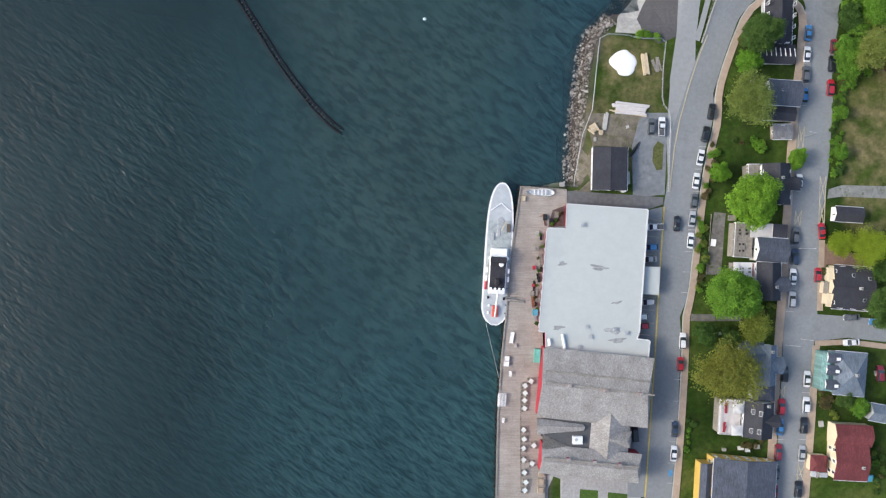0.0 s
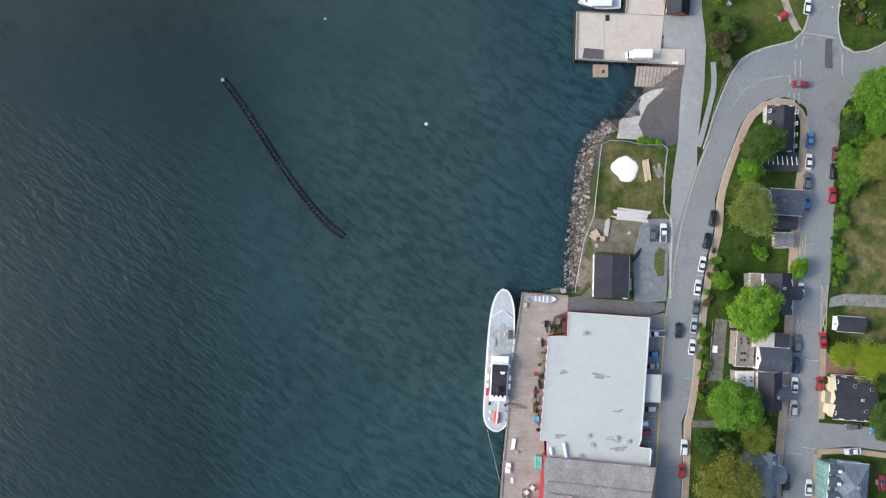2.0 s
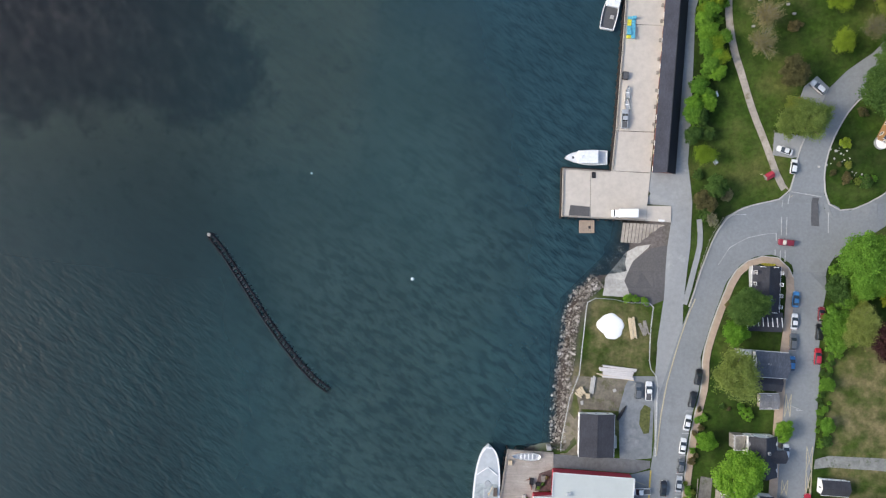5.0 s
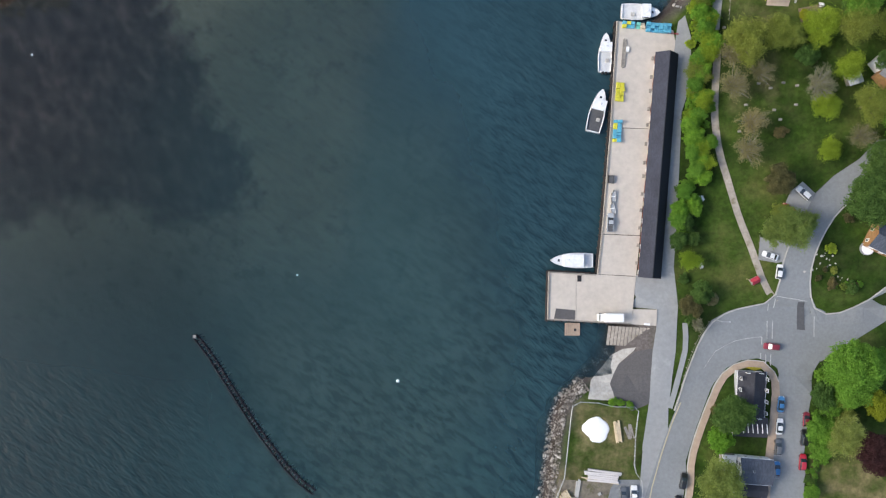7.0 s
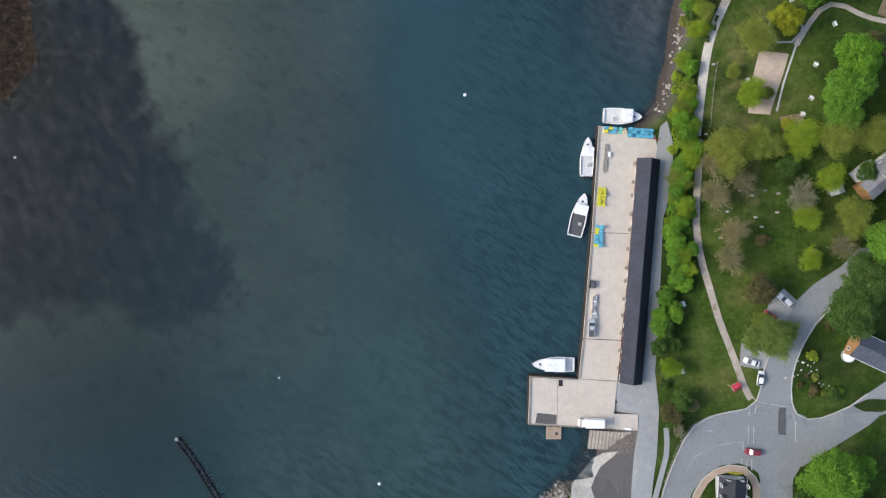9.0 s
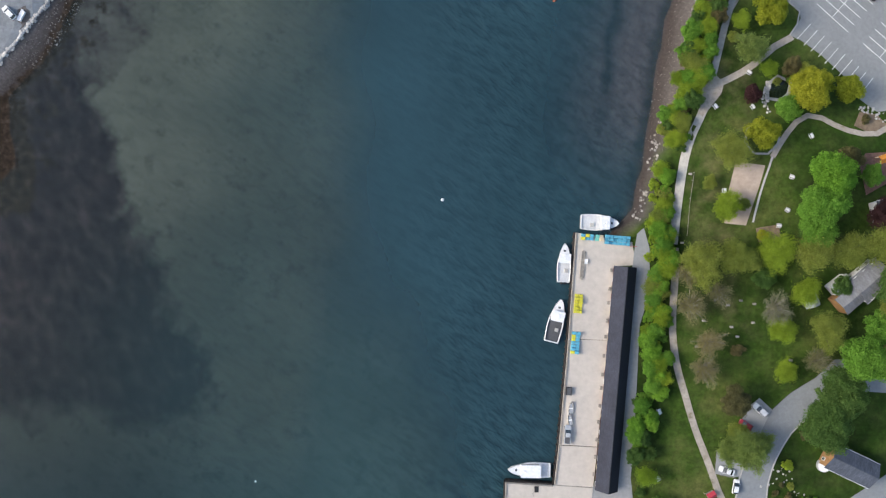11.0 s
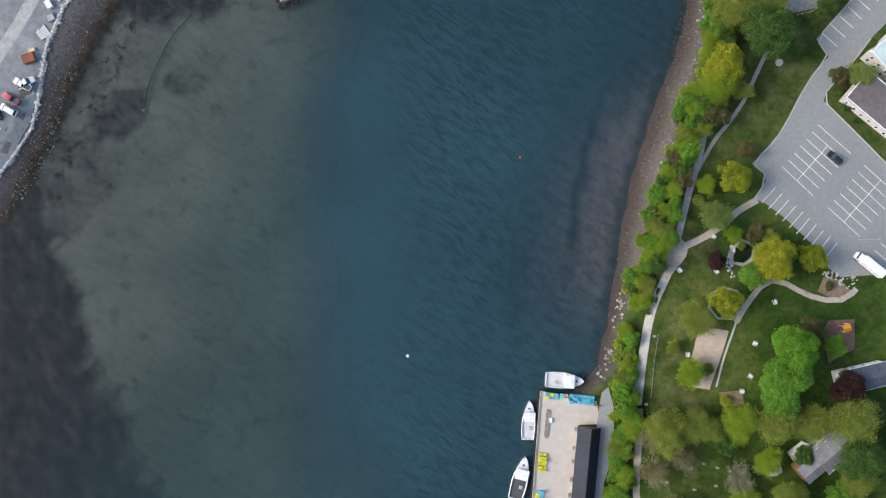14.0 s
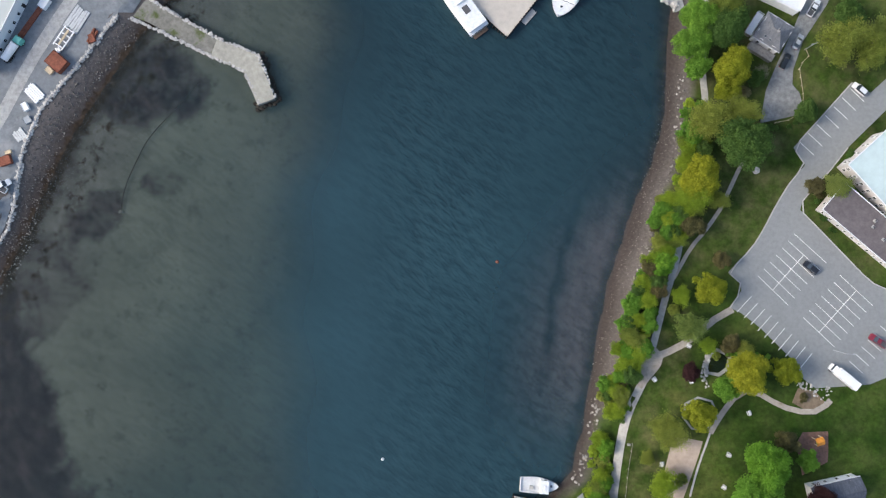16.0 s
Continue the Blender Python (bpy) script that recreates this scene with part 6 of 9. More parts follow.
# ---- boats ----
def hull_mesh(length, beam, height, transom=0.85, fine=2.8, sheer=0.5, draft=0.4, n=14, stern_round=0.0):
    """A hull with the bow at +y: rounded sections from keel to gunwale, deck left open at the top."""
    bm = bmesh.new()
    rows = []
    for i in range(n + 1):
        f = i / n
        y = (f - 0.5) * length
        half = beam / 2 * min(1, (1 - f ** fine) ** (0.5 if fine > 4 else 0.62) if f > 0 else 1)
        aft = transom + (1 - transom) * min(1, f / 0.4)
        if stern_round:
            aft = min(1, (1 - (1 - min(1, f / stern_round)) ** 2) ** 0.5 if f < stern_round else 1)
            aft = max(aft, 0.12)
        half = max(0.03, half * aft)
        z = height + sheer * max(0, f - 0.45) ** 2 * 3
        rows.append([bm.verts.new((half * u, y, w)) for u, w in ((-1, z), (-0.93, z * 0.45), (-0.72, -draft * 0.5), (0, -draft), (0.72, -draft * 0.5), (0.93, z * 0.45), (1, z))])
    for a, c in zip(rows, rows[1:]):
        for k in range(6):
            bm.faces.new((a[k], a[k + 1], c[k + 1], c[k]))
    bm.faces.new(rows[0])
    bm.faces.new(rows[-1][::-1])
    bmesh.ops.recalc_face_normals(bm, faces=bm.faces)
    return bm, rows


def deck_mesh(length, beam, height, inset, z, f0, f1, transom=0.85, fine=2.8, n=14, sheer=0.5, stern_round=0.0, thick=0.08):
    left, right = [], []
    for i in range(n + 1):
        f = f0 + (f1 - f0) * i / n
        half = beam / 2 * (1 - f ** fine) ** (0.5 if fine > 4 else 0.62) if f > 0 else beam / 2
        aft = transom + (1 - transom) * min(1, f / 0.4)
        if stern_round:
            aft = max(0.12, (1 - (1 - min(1, f / stern_round)) ** 2) ** 0.5 if f < stern_round else 1)
        half = max(0.05, half * aft - inset)
        zz = z + sheer * max(0, f - 0.45) ** 2 * 3
        left.append((-half, (f - 0.5) * length, zz))
        right.append((half, (f - 0.5) * length, zz))
    bm = bmesh.new()
    up = [bm.verts.new(p) for p in left + right[::-1]]
    dn = [bm.verts.new((p[0], p[1], p[2] - thick)) for p in left + right[::-1]]
    m = len(up)
    for i in range(n):
        bm.faces.new((up[i], up[i + 1], up[m - 2 - i], up[m - 1 - i]))
        bm.faces.new((dn[i], dn[m - 1 - i], dn[m - 2 - i], dn[i + 1]))
    for i in range(m):
        bm.faces.new((up[i], dn[i], dn[(i + 1) % m], up[(i + 1) % m]))
    bmesh.ops.recalc_face_normals(bm, faces=bm.faces)
    return bm


pale_deck = surface("pale_boat_deck", (0.56, 0.57, 0.57), 0.6, vary=0.1)


def fishing_boat(label, x, y, heading, length=12.0, beam=4.3, cockpit=None, long_roof=False, engines=False, name="fishing_boat"):
    """A white inshore boat with foredeck, wheelhouse and open working deck; heading: degrees that the bow is turned from +y, to the left."""
    b = thing(name, label, "boat", pose(x, y, 0, 0, 0, heading))
    hull, _ = hull_mesh(length, beam, 1.1)
    part("hull", hull, gelcoat, b, smooth_faces=True)
    part("foredeck", deck_mesh(length, beam, 1.1, 0.12, 1.12, 0.6, 0.985), gelcoat, b)
    part("covering_board", deck_mesh(length, beam, 1.1, 0.02, 0.70, 0.01, 0.62), gelcoat, b)
    part("working_deck", deck_mesh(length, beam, 1.1, 0.3, 0.75, 0.02, 0.6), cockpit or pale_deck, b, "dark working deck" if cockpit else "")
    for s in (-1, 1):
        pts = []
        for i in range(9):
            f = 0.02 + 0.58 * i / 8
            half = beam / 2 * (1 - f ** 2.8) ** 0.62 * (0.85 + 0.15 * min(1, f / 0.4))
            pts.append((s * half, (f - 0.5) * length))
        bm = bmesh.new()
        for p, q in zip(pts, pts[1:]):
            tube((p[0] - s * 0.1, p[1], 1.12), (q[0] - s * 0.1, q[1], 1.12), 0.13, 0.13, 6, bm)
        part("gunwale", bm, gelcoat, b)
    part("transom_rail", box(-beam * 0.38, beam * 0.38, -length / 2 + 0.05, -length / 2 + 0.35, 0.7, 1.2, bevel=0.04), gelcoat, b)
    c0, c1 = (-0.26, 0.2) if long_roof else (0.0, 0.22)
    w = beam * 0.36
    k = part("wheelhouse", box(-w, w, c0 * length + 0.3, c1 * length, 0.8, 2.6, bevel=0.12), white_paint, b)
    part("windscreen", box(-w * 0.88, w * 0.88, c1 * length - 0.02, c1 * length + 0.05, 1.75, 2.4), glass_dark, k)
    for s in (-1, 1):
        part("side_window", box(s * w - 0.03, s * w + 0.03, c0 * length + 0.9, c1 * length - 0.3, 1.75, 2.35), glass_dark, k)
    part("cabin_roof", box(-w - 0.15, w + 0.15, c0 * length, c1 * length + 0.2, 2.6, 2.72, bevel=0.05), gelcoat, k)
    part("radar", tube((0, c1 * length - 0.8, 2.72), (0, c1 * length - 0.8, 2.95), 0.32, 0.28, 12), white_paint, k)
    part("mast", tube((0.3, c1 * length - 1.3, 2.7), (0.3, c1 * length - 1.3, 4.6), 0.05, 0.03, 6), steel, k)
    part("deck_hatch", box(-0.35, 0.35, length * 0.29, length * 0.29 + 0.6, 1.2, 1.34, bevel=0.03), glass_dark, b)
    part("hauler_box", box(-0.5, 0.5, -0.5, 0.5, 0.75, 1.3, bevel=0.05), MATS["kerb_concrete"], b, m=pose(beam * 0.15, -length * 0.2, 0))
    if engines:
        for s in (-0.5, 0.5):
            part("outboard_motor", box(s - 0.3, s + 0.3, -length / 2 - 0.55, -length / 2 + 0.15, 0.3, 1.45, bevel=0.1), black_paint, b)
    return b


G4 = "boats moored at the fishing wharf"
for bt in (fishing_boat("white fishing boat with long roof moored at the wharf", 45.7, 103.0, 90, 12.4, 4.7, long_roof=True),
           fishing_boat("white sport boat with black outboards moored at the wharf", 55.0, 163.5, -2, 11.4, 4.2, engines=True),
           fishing_boat("white fishing boat with dark working deck", 52.9, 146.6, -13, 12.8, 4.9, cockpit=asphalt_patch),
           fishing_boat("broad white fishing boat moored at the wharf head", 65.2, 175.4, -92, 11.2, 5.0)):
    tagged(bt, group=G4)
fishing_boat("white launch with railed foredeck beside the pier", 69.3, 319.1, 160, 15.0, 9.6, long_roof=True)

# museum ship at the quay
ship = thing("museum_ship", "long white and grey retired patrol ship moored at the quay", "ship", pose(16.5, -1.3, 0, 0, 0, -3.4))
SLEN, SB = 41.5, 8.0
hull, _ = hull_mesh(SLEN, SB, 2.6, fine=8.0, sheer=1.0, draft=1.0, n=28, stern_round=0.14)
part("hull", hull, white_paint, ship, "white steel hull", smooth_faces=True)
part("covering_board", deck_mesh(SLEN, SB, 2.6, 0.0, 2.6, 0.004, 0.995, fine=8.0, n=40, sheer=1.0, stern_round=0.14), white_paint, ship)
part("main_deck", deck_mesh(SLEN, SB, 2.6, 0.5, 2.64, 0.01, 0.985, fine=8.0, n=28, sheer=1.0, stern_round=0.14), surface("pale_deck_paint", (0.43, 0.46, 0.475), 0.7, vary=0.12, grain=0.6), ship, "pale grey painted deck")
part("working_deck", deck_mesh(SLEN, SB, 2.6, 0.62, 2.70, 0.30, 0.735, fine=8.0, n=10, sheer=1.0), surface("worn_deck_paint", (0.36, 0.40, 0.40), 0.7, vary=0.25, grain=0.9, spot=((0.22, 0.22, 0.2), 0.35, 0.58)), ship)
for s in (-1, 1):
    bm = bmesh.new()
    pts = [(s * 0.25, 17.4), (s * 2.6, 15.2)]
    tube((s * 0.1, 14.6, 3.4), (s * 3.0, 12.4, 3.2), 0.16, 0.16, 6, bm)
    part("breakwater_plate", bm, white_paint, ship)
k = part("deckhouse", box(-2.45, 2.45, -11.4, 1.0, 2.5, 5.0, bevel=0.25), white_paint, ship, "white deckhouse")
part("deckhouse_roof", box(-2.2, 2.2, -10.2, -0.9, 5.0, 5.16, bevel=0.05), surface("black_deck_canvas", (0.035, 0.035, 0.042), 0.8, vary=0.3), k, "black roof covering")
part("bridge", box(-2.9, 2.9, -1.9, -0.4, 4.9, 6.0, bevel=0.5), white_paint, k)
part("bridge_roof", box(-2.3, 2.3, -2.6, -0.75, 6.0, 6.12, bevel=0.3), MATS["black_deck_canvas"], k, "black curved bridge roof")
part("upper_bridge", box(-2.4, 2.4, -0.4, 1.7, 4.6, 5.6, bevel=0.2), white_paint, k)
part("bridge_windows", box(-2.1, 2.1, 1.66, 1.78, 4.9, 5.35), glass_dark, k)
part("funnel", box(-0.7, 0.7, -9.0, -7.0, 5.1, 6.4, bevel=0.3), black_paint, k)
part("searchlight", tube((0.9, -2.9, 5.2), (0.9, -2.9, 6.0), 0.75, 0.55, 10), white_paint, k)
part("mast", tube((-0.6, -4.2, 5.0), (-0.6, -4.2, 10.0), 0.10, 0.05, 8), black_paint, k)
for i in range(4):
    part("vent_cowl", tube((-1.8 + 1.2 * i, -9.9, 5.0), (-1.8 + 1.2 * i, -9.9, 5.9), 0.32, 0.4, 10), white_paint, k)
for s in (-1, 1):
    part("wing_deck", box(s * 3.0 - 0.35, s * 3.0 + 0.35, -9.0, 0.6, 3.0, 3.1), MATS["worn_deck_paint"], ship)
    for i in range(2):
        part("life_raft", tube((s * 3.1, -4.0 - 2.4 * i, 4.1), (s * 3.1, -5.4 - 2.4 * i, 4.1), 0.36, 0.36, 10), white_paint, ship)
part("ship_boat", box(-3.5, -2.75, -10.4, -6.4, 2.75, 3.5, bevel=0.3), red_paint, ship, "faded red stowed boat")
w = part("gun_platform", tube((0.2, 9.8, 2.6), (0.2, 9.8, 3.1), 1.0, 0.9, 12), grey_paint, ship)
part("crane_post", tube((0.6, 7.0, 2.6), (0.6, 7.0, 4.6), 0.18), lumber, ship)
part("crane_jib", tube((0.6, 7.0, 4.5), (1.6, 9.6, 4.3), 0.12), lumber, ship)
part("hatch", box(-2.4, -1.4, 4.0, 6.2, 2.6, 3.1, bevel=0.08), grey_paint, ship)
part("hatch", box(2.0, 3.1, 6.4, 8.8, 2.7, 3.4, bevel=0.08), surface("brown_canvas", (0.14, 0.11, 0.09), 0.9), ship, "brown canvas covered locker")
part("hatch", box(-0.8, 0.3, 5.0, 8.4, 2.6, 2.95, bevel=0.08), steel, ship)
part("aft_boom", tube((0, -18.0, 3.6), (0.3, -10.8, 5.0), 0.22, 0.22, 8), white_paint, ship)
part("raft_cover", box(-0.9, 0.9, -18.2, -14.8, 2.6, 3.2, bevel=0.2), surface("faded_red_cover", (0.62, 0.14, 0.10), 0.7, vary=0.3), ship, "orange-red canvas cover")
for xx, yy in ((-2.0, -17.0), (-2.2, -12.6), (2.4, -12.8), (-1.8, -15.0)):
    part("bollard", box(-0.3, 0.3, -0.4, 0.4, 2.5, 3.0, bevel=0.08), black_paint if yy > -13 else white_paint, ship, m=pose(xx, yy, 0))
for s in (-1, 1):
    for i in range(16):
        f = 0.06 + 0.88 * i / 15
        half = SB / 2 * (1 - f ** 8.0) ** 0.5 * max(0.12, (1 - (1 - min(1, f / 0.14)) ** 2) ** 0.5)
        part("stanchion", tube((s * (half - 0.12), (f - 0.5) * SLEN, 2.6), (s * (half - 0.12), (f - 0.5) * SLEN, 3.7 + 3 * max(0, f - 0.45) ** 2), 0.035, 0.035, 5), white_paint, ship)
line = thing("mooring_line", "pale mooring line from ship to quay", "rope")
p, q = (12.9, -21.2), (17.2, -39.1)
bm = bmesh.new()
for i in range(10):
    f, g = i / 10, (i + 1) / 10
    tube((p[0] + (q[0] - p[0]) * f, p[1] + (q[1] - p[1]) * f, 3 - 3.6 * f * (1 - f)), (p[0] + (q[0] - p[0]) * g, p[1] + (q[1] - p[1]) * g, 3 - 3.6 * g * (1 - g)), 0.06, 0.06, 5, bm)
part("rope", bm, MATS["kerb_concrete"], line)
gw = thing("gangway", "grey metal gangway from quay to ship", "gangway")
a, c = Vector((*(18.8, -14.1), 3.3)), Vector((*(23.9, -15.0), 2.8))
for s in (-0.5, 0.5):
    part("handrail", tube(a + Vector((0, s, 0.9)), c + Vector((0, s, 0.9)), 0.05), steel, gw)
part("tread_plate", tube(a, c, 0.5, 0.5, 4), timber_grey, gw)

yacht = thing("motor_yacht", "large white motor yacht moored at the pier", "boat", pose(35.9, 317.7, 0, 0, 0, 38))
hull, _ = hull_mesh(27, 7.2, 1.7, n=20, transom=0.9)
part("hull", hull, gelcoat, yacht, smooth_faces=True)
part("deck", deck_mesh(27, 7.2, 1.7, 0.05, 1.72, 0.005, 0.985, transom=0.9), gelcoat, yacht)
k = part("saloon", box(-3.0, 3.0, -12.6, 4.5, 1.7, 3.6, bevel=0.3), white_paint, yacht)
part("flybridge_roof", box(-2.9, 2.9, -12.8, 2.5, 3.6, 3.8, bevel=0.1), gelcoat, k)
part("flybridge_well", box(-0.9, 0.9, -8.0, -5.6, 3.78, 3.95, bevel=0.1), asphalt_patch, k, "dark flybridge console")
part("bathing_platform", box(-2.4, 2.4, -14.6, -13.4, 0.5, 0.7, bevel=0.05), surface("brown_teak", (0.2, 0.13, 0.09), 0.8), yacht, "brown teak stern platform")
part("radar_arch", box(-1.5, 1.5, -4.4, -4.0, 3.8, 4.5, bevel=0.1), white_paint, k)

dory = thing("wooden_dory", "white double-ended boat stored on the quay", "boat", pose(28.4, 16.5, 2.75, 0, 0, 88))
hull, _ = hull_mesh(8.4, 2.7, 0.75, fine=2.0, stern_round=0.5, draft=0.0, sheer=0.2)
part("hull", hull, gelcoat, dory, smooth_faces=True)
part("floor", deck_mesh(8.4, 2.7, 0.75, 0.4, 0.62, 0.18, 0.8, fine=2.0, stern_round=0.5, sheer=0.2), grey_paint, dory, "grey inner floor")
for i in range(4):
    part("thwart", box(-0.9, 0.9, -1.9 + 1.1 * i, -1.55 + 1.1 * i, 0.66, 0.74), white_paint, dory)

for x, y, mat, lab, r in ((-4.8, 67.4, gelcoat, "white mooring buoy", 0.5), (19.3, 181.5, gelcoat, "white mooring buoy", 0.5), (51.2, 240.2, rust, "small reddish mooring buoy", 0.5),
                          (-34.4, 98.2, gelcoat, "small white buoy", 0.3), (-112.3, 162.1, gelcoat, "small white buoy", 0.3)):
    bu = thing("mooring_buoy", lab + " floating in the harbour", "buoy", pose(x, y, 0), "mooring buoys")
    bm = bmesh.new()
    bmesh.ops.create_uvsphere(bm, u_segments=14, v_segments=9, radius=r)
    part("float", bm, mat, bu, smooth_faces=True)
    part("shackle", tube((0, 0, r * 0.9), (0, 0, r * 1.4), 0.06), steel, bu)


# ---- trees and shrubs ----
def leaf_quads(name, mat, p, nrm, t, half, wide):
    """One small bent quad a leaf or leaf spray: at p, facing nrm, long along t."""
    nrm = nrm / np.linalg.norm(nrm, axis=1)[:, None]
    t = t - nrm * np.sum(t * nrm, axis=1)[:, None]
    t = t / (np.linalg.norm(t, axis=1)[:, None] + 1e-9)
    side = np.cross(nrm, t)
    co = np.stack([p - t * half, p - side * wide + nrm * half * 0.15, p + t * half, p + side * wide + nrm * half * 0.15], 1)
    q = len(co)
    me = bpy.data.meshes.new(name)
    me.from_pydata(co.reshape(-1, 3).tolist(), [], np.arange(q * 4).reshape(q, 4).tolist())
    me.materials.append(mat)
    return me


def dome(r, n, low=-0.3):
    """Directions spread evenly, but unevenly jittered, over a dome."""
    i = np.arange(n) + 0.5
    z = np.clip(1 - (1 - low) * i / n + r.normal(size=n) * 0.06, low, 0.99)
    a = i * 2.39996 + r.normal(size=n) * 0.25 + r.rand() * 6
    w = np.sqrt(1 - z * z)
    return np.stack([w * np.cos(a), w * np.sin(a), z], 1)


def uneven(k, seed):
    a = np.arctan2(k[:, 1], k[:, 0])
    return 0.93 + 0.12 * np.sin(2 * a + seed) + 0.09 * np.sin(3 * a + seed * 1.7) + 0.07 * np.sin(5 * a + seed * 2.3)


def crown_mesh(name, seed, mat, lobes=46, leaves=95, leaf=0.06, flat=0.75):
    """A dense crown of radius 1: overlapping lobes over an uneven dome and inside it, each of many small leaf clumps."""
    r = np.random.RandomState(seed)
    k = dome(r, lobes)
    dist = np.where(r.rand(lobes) < 0.8, r.uniform(0.60, 0.86, lobes), r.uniform(0.2, 0.6, lobes)) * uneven(k, seed)
    centre = k * dist[:, None] * np.array([1, 1, flat])
    size = r.uniform(0.10, 0.27, lobes)
    n = np.maximum(12, (leaves * (size / 0.23) ** 2).astype(int))
    c, s = np.repeat(centre, n, 0), np.repeat(size, n)
    m = len(s)
    d = r.normal(size=(m, 3))
    d /= np.linalg.norm(d, axis=1)[:, None]
    d[:, 2] = np.abs(d[:, 2]) * np.where(r.rand(m) < 0.82, 1, -1)
    p = c + d * (s * r.uniform(0.45, 1.2, m))[:, None]
    a = leaf * r.uniform(0.6, 1.4, m)[:, None]
    return leaf_quads(name, mat, p, d * 0.65 + r.normal(size=(m, 3)) * 0.5 + np.array([0, 0, 0.7]), r.normal(size=(m, 3)), a, a * 0.75), centre


def feather_crown(name, seed, mat, boughs=60, leaves=130, leaf=0.035, flat=0.85, bare=0.0):
    """An airy crown of radius 1: sprays of small leaves or twigs along boughs that reach up and out, with gaps between them."""
    r = np.random.RandomState(seed)
    k = dome(r, boughs, -0.05)
    reach = r.uniform(0.62, 1.0, boughs) * uneven(k, seed)
    tip = k * reach[:, None] * np.array([1, 1, flat])
    foot = np.array([0, 0, -0.45]) + k * np.array([0.12, 0.12, 0.05])
    c0, c1 = np.repeat(foot, leaves, 0), np.repeat(tip, leaves, 0)
    m = len(c0)
    u = 1 - r.rand(m) ** 1.35 * 0.72
    way = c1 - c0
    sway = np.repeat(r.normal(size=(boughs, 3)) * 0.10, leaves, 0)
    p = c0 + way * u[:, None] + sway * np.sin(u * 3.1)[:, None] + r.normal(size=(m, 3)) * (0.035 + 0.075 * u * (1 - 0.4 * bare))[:, None]
    way = way / np.linalg.norm(way, axis=1)[:, None]
    a = leaf * r.uniform(0.6, 1.5, m)[:, None] * (1 + 0.9 * bare)
    nrm = r.normal(size=(m, 3)) * 0.5 + np.array([0, 0, 0.8])
    return leaf_quads(name, mat, p, nrm, way + r.normal(size=(m, 3)) * 0.55, a, a * (0.62 - 0.42 * bare)), tip


def trunk_mesh(seed, centre, n=9, thick=0.07, mat=None):
    """Trunk and main limbs up to some of the lobes, for a crown of radius 1 set 0.95 up."""
    r = np.random.RandomState(seed + 77)
    bm = tube((0, 0, -0.15), (0.02, 0.01, 0.55), thick, thick * 0.7, 8)
    for c in centre[r.permutation(len(centre))[:n]]:
        m = Vector((c[0] * 0.45, c[1] * 0.45, 0.55 + (c[2] + 0.4) * 0.45))
        tube((0.02, 0.01, 0.45), m, thick * 0.5, thick * 0.3, 6, bm)
        tube(m, (c[0], c[1], c[2] + 0.95), thick * 0.3, thick * 0.08, 5, bm)
    return mesh_of("trunk", bm, mat or bark)


TREES = {}
WORDS = {"bright": "bright green", "green": "fresh green", "dark": "dark green", "yellow": "yellow-green", "gold": "golden olive", "lime": "lime green spring", "olive": "olive spring", "pale": "pale grey-green", "bud": "budding brown", "ash": "budding ash-grey", "brown": "brown twiggy", "purple": "dark purple leaved"}


def tree(x, y, radius, kind, height=None):
    """A tree with its crown's middle over (x, y); what is under 3 m across is a shrub."""
    shrub = radius < 2.3
    key = (kind, random.randrange(3), shrub, radius > 4.8)
    if key not in TREES:
        seed = sum(map(ord, kind)) * 7 + key[1] * 31 + shrub
        airy = {"olive": 0.0, "pale": 0.35, "bud": 0.8, "ash": 1.0, "lime": 0.0, "gold": 0.0}.get(kind)
        if airy is not None and not shrub:
            me, ce = feather_crown("crown", seed, LEAF[kind], 84 if airy < 0.5 else 66, (250 if key[3] else 150) if airy < 0.5 else 62, (0.022 if key[3] else 0.030) if airy < 0.5 else 0.023, 0.8, airy)
            limbs, stem = (16, bark) if airy < 0.5 else (46, bark_pale)
        else:
            me, ce = crown_mesh("crown", seed, LEAF[kind], *((34, 90, 0.075) if shrub else (150, 210, 0.030) if key[3] else (90, 150, 0.042)), flat=0.72)
            limbs, stem = 8, bark
        TREES[key] = (me, trunk_mesh(seed, ce, limbs, 0.05 if shrub else 0.06, stem))
    me, tr = TREES[key]
    h = (height or (1.15 if not shrub else 0.9)) * radius
    z = ground_at(x, y)
    m = pose(x, y, z, 0, 0, random.uniform(0, 360)) @ Matrix.Diagonal((radius, radius * random.uniform(0.88, 1.12), h, 1))
    t = thing("shrub" if shrub else "tree", f"{WORDS[kind]} {'shrub' if shrub else 'broadleaf tree'} on the {'shore bank' if x < 92 and y > 95 else 'grass'}", "shrub" if shrub else "tree", m, "shrubs" if shrub else "trees")
    part("trunk", tr, None, t)
    part("crown", me, None, t, m=pose(0, 0, 0.95 if not shrub else 0.55))
    return t


random.seed(12)
R = 1 / 6.25
def plant(*rows):
    for x, y, r, kind in rows:
        tree(x, y, r * R, kind)


